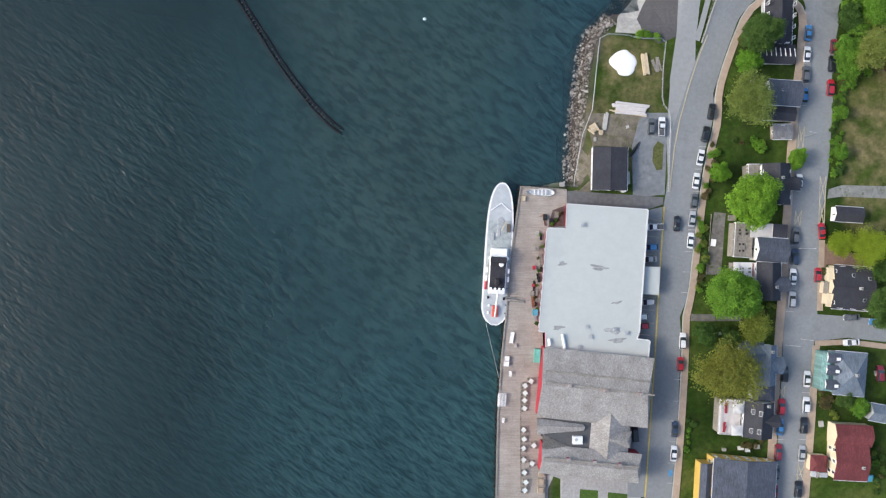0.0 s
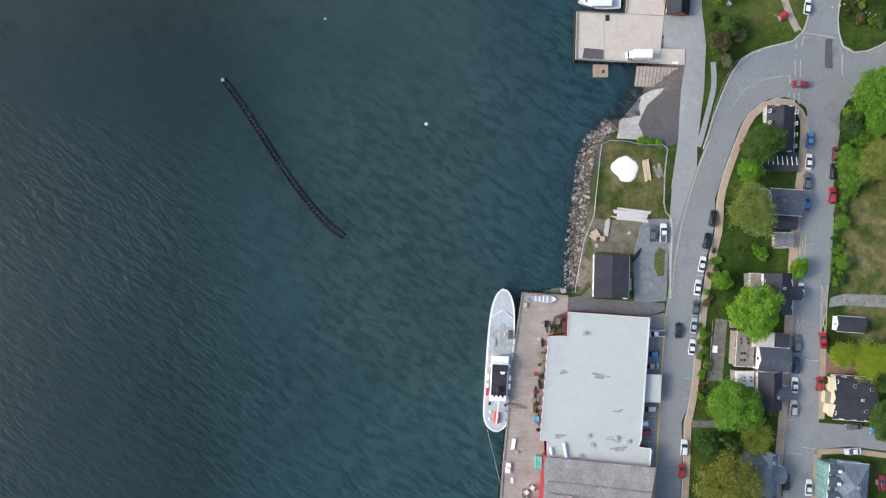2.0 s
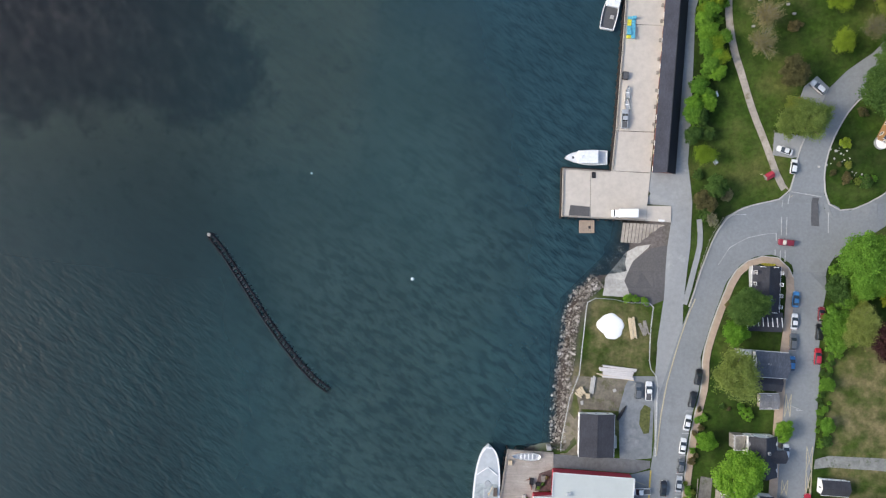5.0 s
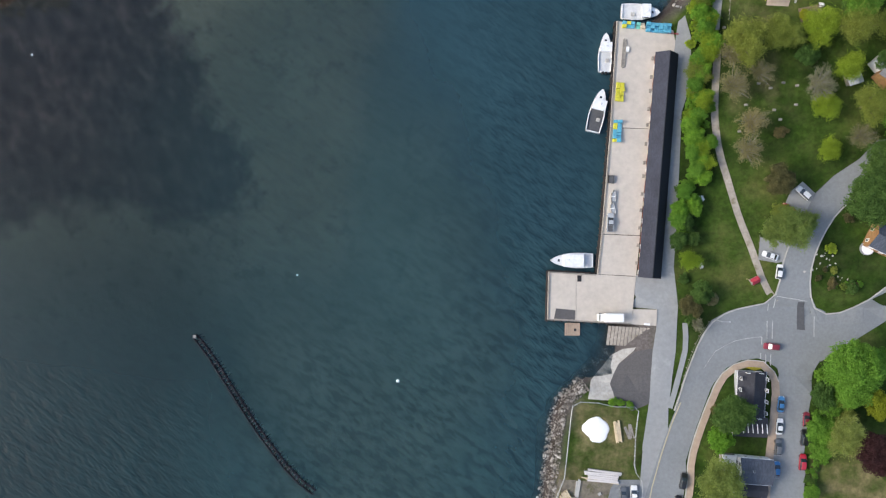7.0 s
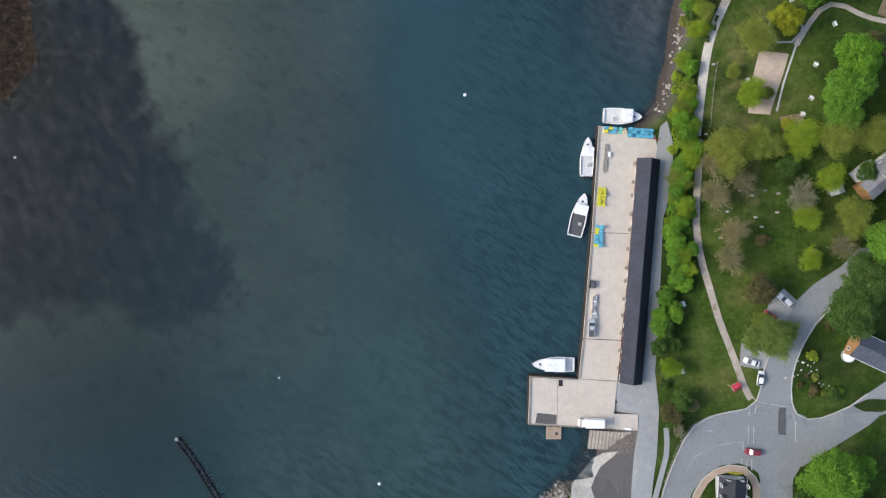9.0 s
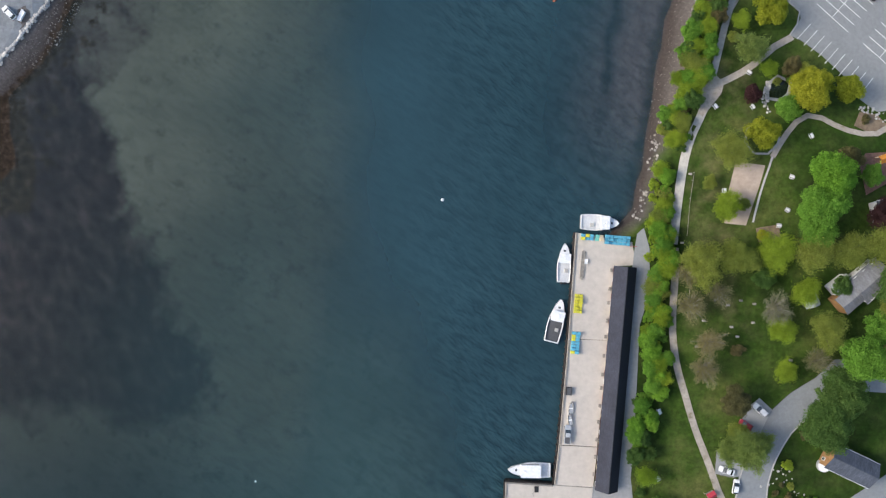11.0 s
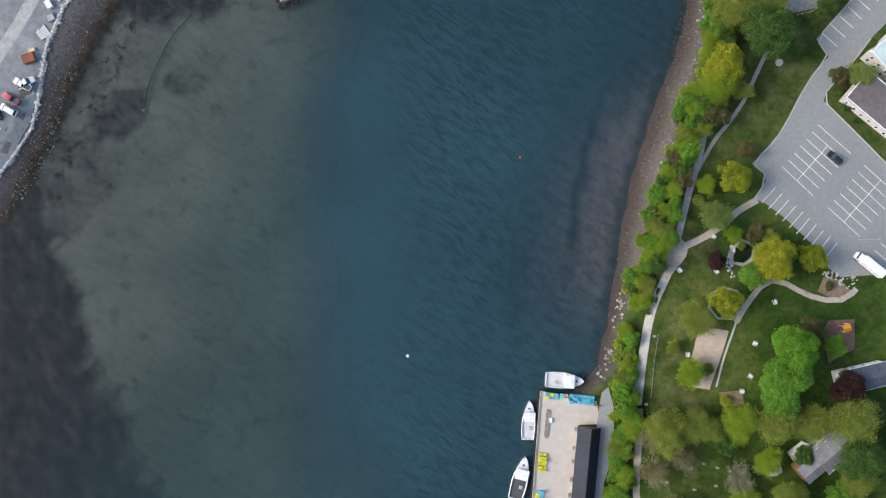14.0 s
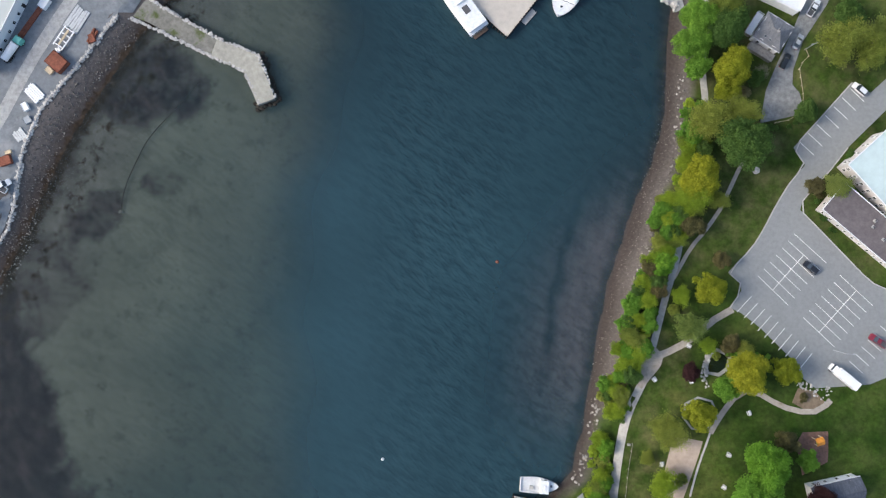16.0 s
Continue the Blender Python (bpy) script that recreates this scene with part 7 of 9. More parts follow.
plant((89.5, 60.3, 38, "dark"), (86.8, 53.1, 27, "bright"), (85.5, 42.0, 46, "pale"), (91.0, 29.4, 14, "bright"), (99.8, 25.4, 19, "bright"), (79.2, 21.9, 20, "bright"), (86.4, 13.7, 46, "bright"))
plant((80.7, -12.4, 48, "green"), (87.9, -22.0, 30, "olive"), (78.6, -33.7, 60, "gold"), (74.7, -23.5, 26, "dark"), (81.8, -25.4, 24, "dark"))
plant((111.0, 1.6, 26, "lime"), (117.5, 0.6, 34, "lime"), (114.2, 56.7, 24, "green"), (119.7, 55.2, 38, "pale"), (122.7, 67.2, 36, "green"), (114.5, 50.5, 20, "green"), (115.3, 65.7, 24, "dark"))
plant((121.7, -16.0, 34, "dark"), (116.4, -43.8, 20, "green"), (112.6, -41.5, 18, "dark"), (121.9, -5.9, 22, "dark"), (109.0, -9.2, 10, "brown"), (108.7, -6.1, 10, "brown"))
plant((99.7, 65.2, 10, "dark"), (86.5, 60.4, 10, "brown"), (112.2, 38.6, 15, "green"), (111.8, 27.3, 16, "green"), (112.3, 22.5, 12, "dark"))
plant((123.0, 74.5, 44, "green"), (115.8, 55.6, 24, "green"), (78.4, 103.2, 22, "lime"), (81.5, 94.3, 24, "dark"), (78.5, 90.3, 22, "brown"), (85.6, 92.0, 14, "bud"), (81.2, 84.8, 15, "ash"), (79.7, 86.4, 14, "dark"))
plant((105.4, 112.4, 38, "pale"), (100.9, 112.0, 27, "pale"), (109.0, 113.6, 26, "pale"), (103.2, 116.6, 22, "olive"), (77.5, 110.4, 14, "green"), (77.4, 98.0, 12, "dark"))
plant((119.1, 96.7, 12, "brown"), (124.6, 95.8, 14, "dark"), (118.7, 107.0, 11, "lime"), (123.0, 115.6, 12, "brown"), (115.6, 98.5, 8, "brown"))
plant((124.9, 120.6, 48, "dark"), (128.9, 127.0, 40, "dark"), (121.9, 73.7, 52, "green"), (129.5, 63.5, 28, "yellow"), (127.7, 50.8, 42, "purple"), (131.2, 75.2, 30, "green"))
plant((87.5, 59.8, 12, "dark"), (124.3, 67.1, 26, "dark"), (117.8, 62.3, 20, "green"))
plant((104.6, 260.3, 34, "lime"), (112.6, 259.5, 20, "olive"), (109.7, 234.6, 29, "yellow"), (102.1, 232.2, 19, "lime"), (104.1, 223.8, 30, "pale"), (119.3, 212.0, 38, "yellow"), (130.3, 212.9, 28, "yellow"), (114.2, 207.4, 24, "green"))
plant((107.1, 200.0, 29, "yellow"), (98.3, 195.4, 34, "olive"), (98.0, 180.1, 28, "lime"), (103.5, 180.7, 14, "olive"), (123.3, 187.4, 44, "bright"), (120.6, 179.8, 46, "green"), (120.6, 172.9, 34, "green"))
plant((134.5, 138.8, 46, "green"), (138.7, 147.3, 30, "green"))
plant((129.7, 168.0, 36, "olive"), (138.4, 169.7, 46, "olive"), (138.8, 177.9, 32, "purple"), (136.0, 188.8, 20, "green"), (105.0, 211.2, 18, "purple"), (116.1, 219.4, 18, "brown"), (109.8, 218.8, 17, "lime"), (120.0, 217.8, 18, "olive"))
plant((137.0, 204.8, 10, "brown"), (130.4, 193.6, 22, "brown"), (108.9, 172.1, 12, "yellow"), (100.9, 228.1, 12, "olive"), (105.3, 252.0, 22, "brown"), (113.5, 242.6, 18, "brown"))
plant((103.9, 303.7, 34, "green"), (105.9, 310.8, 34, "green"), (113.1, 307.8, 38, "dark"), (112.9, 314.1, 36, "olive"), (115.0, 296.7, 38, "yellow"), (105.8, 297.0, 26, "green"), (114.3, 290.7, 24, "yellow"), (108.2, 281.4, 42, "olive"), (104.7, 278.3, 24, "green"), (118.0, 284.2, 34, "olive"))
plant((117.8, 275.2, 50, "dark"), (106.2, 265.4, 41, "yellow"), (144.3, 304.3, 42, "olive"), (152.9, 302.1, 38, "olive"), (136.6, 285.1, 22, "dark"), (147.0, 311.8, 30, "dark"), (145.3, 264.2, 26, "pale"), (151.3, 273.3, 14, "dark"), (122.6, 294.4, 18, "dark"), (157.0, 307.5, 26, "pale"))
plant((124.4, 296.5, 16, "ash"), (120.4, 291.0, 14, "bud"), (140.0, 264.2, 18, "brown"), (104.0, 311.2, 26, "green"))
plant(
      (128.9, 158.5, 20, "dark"), (94.0, 186.7, 15, "olive"), (119.7, 173.4, 24, "dark"), (142.1, 159.1, 40, "dark"), (141.9, 152.9, 34, "olive"), (130.2, 131.6, 36, "dark"))

# grove between the park path and the houses
plant((91.0, 164.2, 42, "olive"), (88.6, 161.6, 30, "bud"), (100.4, 165.7, 36, "olive"), (110.6, 167.6, 34, "lime"), (119.6, 167.4, 38, "olive"), (89.0, 152.1, 34, "bud"), (111.2, 152.1, 34, "ash"), (119.1, 156.6, 27, "lime"),
      (113.4, 146.4, 26, "lime"), (124.9, 146.5, 34, "olive"), (94.3, 142.2, 30, "bud"), (93.1, 134.3, 31, "bud"), (123.3, 137.9, 28, "bud"), (115.5, 134.5, 22, "lime"), (108.8, 160.5, 22, "dark"), (103.3, 139.6, 14, "brown"),
      (101.8, 125.7, 30, "brown"), (96.3, 156.0, 26, "bud"))

# hedge of shrubs and small trees on the bank behind the wharf and beach
HEDGE = ((pair([78.6, 30.5, 77.6, 23.2, 76.3, 15.0]), 10, 2.6, ("olive", "brown", "green")),
         (pair([83.0, 32.9, 87.6, 31.2, 91.5, 33.6]), 3, 2.8, ("dark", "green", "brown")),
         (pair([84.4, -15.9, 95.1, -16.6]), 8, 2.6, ("dark", "brown", "olive")),
         (pair([72.0, -47.8, 71.4, -58.4]), 6, 1.6, ("dark", "green")),
         (pair([109.1, -31.7, 107.2, -39.7, 110.3, -48.5]), 12, 2.8, ("olive", "pale", "brown")),
         (pair([113.4, -43.2, 119.6, -43.7]), 8, 2.8, ("green", "dark", "green")),
         (pair([122.3, -55.5, 124.1, -68.2]), 9, 2.9, ("olive", "dark", "brown")),
         (pair([117.6, 101.1, 122.6, 95.4, 127.2, 97.8]), 12, 2.8, ("brown", "olive", "dark", "green")),
         (pair([112.6, 216.5, 122.2, 215.0, 128.5, 214.3]), 12, 2.9, ("green", "dark", "olive", "brown")),
         (pair([77.9, 125.3, 77.3, 116.2, 77.6, 108.0]), 14, 5, ("green", "bright", "dark")),
         (pair([80.0, 124.6, 81.4, 136.1, 81.6, 147.5, 82.4, 158.9, 82.0, 168.7, 82.0, 178.3]), 44, 5.6, ("green", "bright", "lime", "green", "bright")),
         (pair([80.6, 142.1, 81.6, 158.4, 81.8, 171.6, 82.0, 181.5, 82.8, 191.2]), 40, 5.6, ("green", "bright", "lime", "olive", "lime")),
         (pair([83.7, 197.8, 86.9, 208.4, 89.2, 217.3, 91.8, 227.9, 94.8, 238.6, 97.7, 248.5, 100.4, 260.0]), 100, 7.0, ("green", "lime", "lime", "olive", "green", "bright", "dark", "lime", "brown")),
         (pair([100.9, 247.1, 103.8, 256.9, 106.0, 273.4, 106.9, 288.1]), 36, 5.5, ("green", "olive", "dark", "lime")),
         (pair([114.1, 47.1, 112.3, 34.1, 111.2, 21.1]), 34, 2.9, ("green", "dark", "green")),
         (pair([75.5, 9.3, 75.0, -2.9, 75.0, -12.7]), 20, 2.4, ("olive", "brown", "green", "dark")),
         (pair([118.0, 70.9, 115.6, 58.6, 114.4, 47.1]), 12, 4.0, ("dark", "green")),
         (pair([122.1, 67.2, 123.0, 50.2]), 8, 8.0, ("dark", "green", "olive")),
         (pair([75.0, -28.2, 84.4, -26.5, 91.3, -25.6]), 7, 2.5, ("dark", "green")),
         (pair([85.9, -55.2, 92.0, -55.4]), 5, 2.0, ("brown", "dark")),
         (pair([107.2, -31.7, 109.1, -44.5]), 6, 2.5, ("olive", "brown", "green")),
         (pair([121.1, -53.9, 123.4, -63.4]), 6, 2.5, ("green", "dark")),
         (pair([123.3, 282.0, 132.9, 281.3, 138.3, 287.1]), 8, 2.0, ("dark", "brown")),
         (pair([57.2, 62.2, 63.7, 61.2]), 6, 0.8, ("bright", "green")),
         (pair([145.8, 267.8, 141.0, 259.5, 147.4, 250.0]), 8, 1.2, ("brown", "dark")))
for line, n, wide, kinds in HEDGE:
    spots = along(line, 0.3)
    for i in range(n):
        x, y, t = spots[int((i + random.random()) / n * len(spots)) % len(spots)]
        s = random.uniform(-wide / 2, wide / 2)
        tree(x - math.sin(t) * s, y + math.cos(t) * s, random.uniform(1.5, 3.2) if wide > 3 else random.uniform(0.7, 1.4), random.choice(kinds))


# ---- vehicles ----
def loft(rows, bm=None):
    """Joins rows of points, each of the same number, into a closed skin with capped ends."""
    bm = bm or bmesh.new()
    vs = [[bm.verts.new(p) for p in r] for r in rows]
    n = len(rows[0])
    for a, c in zip(vs, vs[1:]):
        for k in range(n):
            bm.faces.new((a[k], a[(k + 1) % n], c[(k + 1) % n], c[k]))
    bm.faces.new(vs[0][::-1])
    bm.faces.new(vs[-1])
    bmesh.ops.recalc_face_normals(bm, faces=bm.faces)
    return bm


def ring(y, w, z0, z1, tuck=0.88):
    return [(-w * tuck, y, z0), (w * tuck, y, z0), (w, y, z0 + (z1 - z0) * 0.45), (w * 0.94, y, z1), (-w * 0.94, y, z1), (-w, y, z0 + (z1 - z0) * 0.45)]


PAINT = {k: gloss(f"car_paint_{k}", c, 0.3, coat=0.5) for k, c in {
    "white": (0.72, 0.73, 0.73), "black": (0.015, 0.016, 0.019), "grey": (0.10, 0.11, 0.12), "silver": (0.38, 0.40, 0.42), "red": (0.40, 0.02, 0.035), "maroon": (0.20, 0.02, 0.035),
    "blue": (0.05, 0.20, 0.42), "navy": (0.03, 0.05, 0.09)}.items()}
TYRE = mesh_of("tyre", tube((-0.11, 0, 0), (0.11, 0, 0), 0.33, 0.33, 14), rubber)
RIM = mesh_of("rim", tube((-0.118, 0, 0), (0.118, 0, 0), 0.2, 0.2, 10), alloy)
CARS = {}
SHAPE = {   # length, half width, bonnet height, roof height, cabin stations from rear
    "sedan": (4.6, 0.90, 0.92, 1.44, (-1.75, -1.05, 0.35, 1.15)), "hatch": (4.2, 0.88, 0.95, 1.50, (-2.0, -1.55, 0.35, 1.15)),
    "suv": (4.7, 0.93, 1.08, 1.72, (-2.25, -1.9, 0.35, 1.10)), "pickup": (5.5, 0.96, 1.08, 1.80, (-0.75, -0.55, 0.75, 1.45)), "van": (5.2, 0.97, 1.10, 1.95, (-2.5, -2.3, 1.0, 1.75))}


def car_proto(kind, paint):
    length, hw, zb, zr, (c0, c1, c2, c3) = SHAPE[kind]
    L = length / 2
    car = thing("car" if kind not in ("pickup", "van") else kind, "", "")
    body = [ring(-L, hw * 0.86, 0.42, zb * 0.80), ring(-L + 0.12, hw * 0.95, 0.30, zb * 0.97), ring(-L + 0.6, hw, 0.24, zb), ring(0, hw, 0.22, zb), ring(L - 1.25, hw, 0.24, zb * 0.98), ring(L - 0.45, hw * 0.97, 0.26, zb * 0.86), ring(L - 0.1, hw * 0.88, 0.34, zb * 0.74), ring(L, hw * 0.74, 0.42, zb * 0.62)]
    part("body", loft(body), PAINT[paint], car)
    z = zb - 0.03
    cab = [ring(c0, hw * 0.86, z - 0.05, z + 0.03, 1.0), ring(c1, hw * 0.80, z, zr - 0.06, 1.1), ring((c1 + c2) / 2, hw * 0.80, z, zr, 1.1), ring(c2, hw * 0.78, z, zr - 0.05, 1.1), ring(c3, hw * 0.84, z - 0.05, z + 0.03, 1.0)]
    g = part("greenhouse", loft(cab), glass_dark, car, "dark tinted glass")
    roof = [ring(c1 + 0.06, hw * 0.72, zr - 0.08, zr - 0.02), ring((c1 + c2) / 2, hw * 0.76, zr - 0.05, zr + 0.035), ring(c2 - 0.1, hw * 0.70, zr - 0.08, zr - 0.01)]
    part("roof_panel", loft(roof), PAINT[paint], g)
    for s in (-1, 1):
        for yy in (L - 0.85, -L + 0.85):
            wh = part("wheel", TYRE, None, car, m=pose(s * (hw - 0.1), yy, 0.33))
            part("rim", RIM, None, wh)
        part("headlight", box(s * hw * 0.66 - 0.16, s * hw * 0.66 + 0.16, L - 0.25, L - 0.02, 0.56, 0.70, bevel=0.03), lamp_clear, car)
        part("tail_light", box(s * hw * 0.74 - 0.12, s * hw * 0.74 + 0.12, -L - 0.01, -L + 0.1, 0.62, 0.80, bevel=0.02), lamp_red, car)
        part("mirror", box(s * (hw + 0.1) - 0.08, s * (hw + 0.1) + 0.08, c3 - 0.35, c3 - 0.2, zb, zb + 0.14, bevel=0.02), PAINT[paint], car)
    part("bumper", box(-hw * 0.85, hw * 0.85, -L - 0.03, -L + 0.12, 0.32, 0.48, bevel=0.03), black_paint if paint != "black" else grey_paint, car)
    if kind == "pickup":
        part("load_bed", box(-hw * 0.78, hw * 0.78, -L + 0.15, c0 - 0.05, zb - 0.01, zb + 0.012), asphalt_patch, car, "dark open load bed")
        for s in (-1, 1):
            part("bed_rail", box(s * hw * 0.86 - 0.07, s * hw * 0.86 + 0.07, -L + 0.1, c0, zb, zb + 0.08), PAINT[paint], car)
    return car


NAMED = {"navy": "dark blue", "grey": "dark grey"}


def car(x, y, heading, paint, kind="sedan", where="parked along the street", z=None):
    """heading: degrees that the nose is turned from +y, to the left."""
    key = (kind, paint)
    h = (ground_at(x, y) + 0.16) if z is None else z
    m = pose(x, y, h, 0, 0, heading)
    kinds = {"hatch": "hatchback car", "suv": "sport utility car", "sedan": "sedan car"}
    if key in CARS:
        c = copy_thing(CARS[key], m)
    else:
        c = CARS[key] = car_proto(kind, paint)
        c.matrix_basis = m
    return tagged(c, f"{NAMED.get(paint, paint)} {kinds.get(kind, kind)} {where}", "car" if kind not in ("pickup", "van") else kind, "parked vehicles")


def row(rows, where):
    for x, y, a, paint, kind in rows:
        car(x, y, a, paint, kind, where)


row(((77.8, 39.7, -10, "black", "suv"), (76.1, 33.2, -13, "black", "suv"), (74.7, 26.5, -11, "white", "sedan"), (73.4, 19.8, -8, "white", "sedan"), (72.9, 14.1, -7, "grey", "hatch"),
     (72.3, 8.8, -7, "silver", "sedan"), (71.8, 2.6, -6, "white", "sedan"), (69.5, -26.3, -3, "white", "suv"), (68.9, -33.0, -3, "red", "hatch"), (67.3, -51.7, -4, "navy", "sedan"),
     (67.0, -58.7, -4, "white", "sedan"), (68.0, 7.5, -4, "black", "sedan")), "on the harbour road")
row(((61.4, 6.5, 92, "white", "pickup"), (60.4, 0.7, 92, "blue", "hatch"), (59.9, -2.8, 92, "silver", "sedan"), (59.3, -15.1, 92, "silver", "suv"), (57.6, -19.3, 92, "white", "hatch"),
     (57.9, -22.0, 92, "red", "hatch"), (55.8, -52.8, 5, "black", "van")), "parked behind the museum")
row(((105.3, 62.2, -5, "blue", "sedan"), (104.8, 55.9, -5, "white", "sedan"), (104.2, 50.2, -4, "grey", "suv"), (103.7, 44.0, -4, "blue", "hatch"), (101.4, 19.3, -3, "white", "hatch"),
     (100.4, 4.0, -5, "grey", "suv"), (100.2, -2.1, -3, "navy", "suv"), (99.8, -7.7, -3, "white", "sedan"), (99.5, -14.2, -4, "silver", "suv"), (97.5, -35.3, -4, "black", "suv"),
     (96.6, -44.7, -5, "red", "suv"), (96.3, -50.5, -5, "blue", "sedan"), (95.7, -57.6, -5, "maroon", "suv"), (95.2, -63.2, -5, "grey", "hatch"), (94.7, -69.0, -5, "maroon", "sedan")), "parked in front of the houses")
row(((112.2, 58.1, -4, "maroon", "hatch"), (111.5, 53.0, -4, "black", "suv"), (110.8, 46.1, -4, "red", "suv"), (107.4, 5.3, 4, "red", "sedan"), (106.4, -7.2, -4, "red", "hatch"),
     (103.5, -36.6, -4, "white", "sedan"), (103.2, -43.9, -4, "white", "suv"), (102.6, -49.8, -4, "black", "suv"), (102.1, -57.7, -5, "silver", "sedan"), (101.0, -67.8, -5, "black", "suv")), "parked beside the uphill pavement")
row(((115.7, -19.1, 92, "grey", "sedan"), (115.6, -26.1, 94, "white", "sedan"), (122.4, -20.5, 82, "blue", "hatch"), (123.4, -34.9, 0, "maroon", "suv"), (106.7, -63.3, 88, "silver", "suv")), "standing in the side street")
row(((60.6, 35.5, -2, "grey", "suv"), (63.6, 35.5, -2, "white", "pickup")), "in the gravel yard")
row(((110.4, 122.6, 48, "white", "suv"), (106.5, 118.2, 60, "red", "hatch"), (101.7, 104.8, 72, "white", "sedan"), (104.4, 100.2, -8, "white", "hatch")), "in a bay under the trees")
row(((103.3, 78.5, 84, "maroon", "suv"),), "turning at the junction")
row(((139.8, 241.1, 52, "black", "suv"), (158.5, 221.0, 58, "maroon", "pickup"), (153.0, 292.4, 52, "white", "suv")), "in the parking lot")
row(((132.0, 300.2, -27, "black", "suv"), (135.5, 305.8, -28, "silver", "sedan"), (139.6, 315.6, -30, "white", "pickup")), "beside the gravel drive")
row(((-92.6, 257.9, 62, "white", "pickup"), (-95.8, 253.8, 62, "red", "pickup"), (-96.4, 250.5, 62, "white", "van"), (-91.6, 258.3, -60, "white", "pickup"), (-106.1, 233.4, 45, "white", "suv")), "in the boatyard")
row(((56.4, 114.0, -3, "silver", "pickup"),), "on the concrete wharf")
CARS[("pickup", "silver")].location.z = 2.2
row(((144.8, 140.5, 60, "red", "suv"), (143.3, 134.7, 30, "navy", "sedan")), "under trees beside the lane")


def box_truck(label, x, y, heading, length, z):
    t = thing("box_truck", label, "truck", pose(x, y, z, 0, 0, heading))
    part("cargo_box", box(-1.2, 1.2, -length / 2, length / 2 - 1.9, 0.8, 3.3, bevel=0.05), white_paint, t)
    part("cab", loft([ring(length / 2 - 1.85, 1.05, 0.5, 2.3), ring(length / 2 - 0.9, 1.05, 0.5, 2.25), ring(length / 2 - 0.35, 1.0, 0.5, 1.5), ring(length / 2, 0.95, 0.5, 1.2)]), PAINT["white"], t)
    part("windscreen", box(-0.9, 0.9, length / 2 - 0.85, length / 2 - 0.42, 1.5, 2.05), glass_dark, t)
    part("chassis", box(-0.5, 0.5, -length / 2, length / 2 - 0.4, 0.45, 0.8), black_paint, t)
    for s in (-1, 1):
        for yy in (length / 2 - 1.0, -length / 2 + 1.4):
            wh = part("wheel", TYRE, None, t, m=pose(s * 0.98, yy, 0.42) @ Matrix.Diagonal((1.1, 1.25, 1.25, 1)))
            part("rim", RIM, None, wh)
    return t


box_truck("white box truck parked on the wharf", 56.3, 86.7, 90, 7.2, 2.2)
box_truck("white box truck in the parking lot", 148.2, 211.0, 52, 9.0, ground_at(148.2, 211.0) + 0.16)

# ---- road markings ----
def line_on(pts, width, mat, lift=0.24, name="road_marking", label="painted line on the asphalt"):
    return band(name, pts, width, lift, mat, label, "marking", skirt=0.05, step=3.0)


line_on(pair([64.5, 12.4, 63.0, -9.5, 61.7, -32.3, 60.3, -51.9, 58.9, -71.5]), 0.35, paint_yellow, label="yellow edge line on the asphalt")
line_on(pair([66.1, 16.7, 67.3, 28.1, 68.9, 37.1, 71.8, 47.7, 74.8, 56.7, 77.1, 62.1]), 0.3, paint_cream, 0.25)
line_on(pair([84.0, 72.0, 87.1, 76.9, 92.0, 79.7, 96.9, 80.9, 100.7, 81.2]), 0.15, paint_faded, 0.24)
for a, c in (((102.2, 90.8), (102.2, 80.6)), ((103.9, 92.3), (103.7, 80.6)), ((100.7, 81.1), (100.7, 78.9)), ((100.4, 76.5), (100.4, 74.7)), ((101.9, 76.2), (101.9, 73.4)), ((103.3, 76.2), (103.3, 72.9)), ((104.3, 93.1), (113.0, 91.7)), ((115.8, 89.3), (115.8, 81.3)),
             ((98.1, -27.2), (102.1, -27.5)), ((102.1, -25.4), (105.7, -25.8))):
    line_on([a, c], 0.22, paint_faded, 0.24)
drape("asphalt_patch", pair([110.5, 91.5, 112.4, 91.4, 113.2, 83.2, 110.9, 83.4]), 0.19, asphalt_patch, "dark rectangular asphalt patch", "patch", skirt=0.05)
# zigzag boxes beside the pavements
for pts in (pair([107.3, 20.8, 108.9, 20.8, 108.4, 6.7, 106.9, 6.7]), pair([102.2, 35.2, 103.6, 35.2, 103.0, 28.8, 101.5, 28.8]), pair([100.7, 11.1, 102.3, 11.1, 101.9, 6.7, 100.5, 6.8]), pair([96.1, -38.8, 98.0, -38.8, 97.6, -41.9, 96.0, -41.9]),
            pair([101.4, -60.7, 103.2, -60.6, 102.6, -65.5, 101.1, -65.5])):
    a, b2, c, d2 = [Vector(p) for p in pts]
    line_on([tuple(a), tuple(d2)], 0.16, paint_cream, 0.24)
    line_on([tuple(b2), tuple(c)], 0.16, paint_cream, 0.24)
    n = max(1, round((a - d2).length / 6))
    for i in range(n):
        p, q = a.lerp(d2, i / n), b2.lerp(c, (i + 1) / n)
        line_on([tuple(p), tuple(q)], 0.14, paint_cream, 0.245)
        p, q = a.lerp(d2, (i + 1) / n), b2.lerp(c, i / n)
        line_on([tuple(p), tuple(q)], 0.14, paint_cream, 0.25)
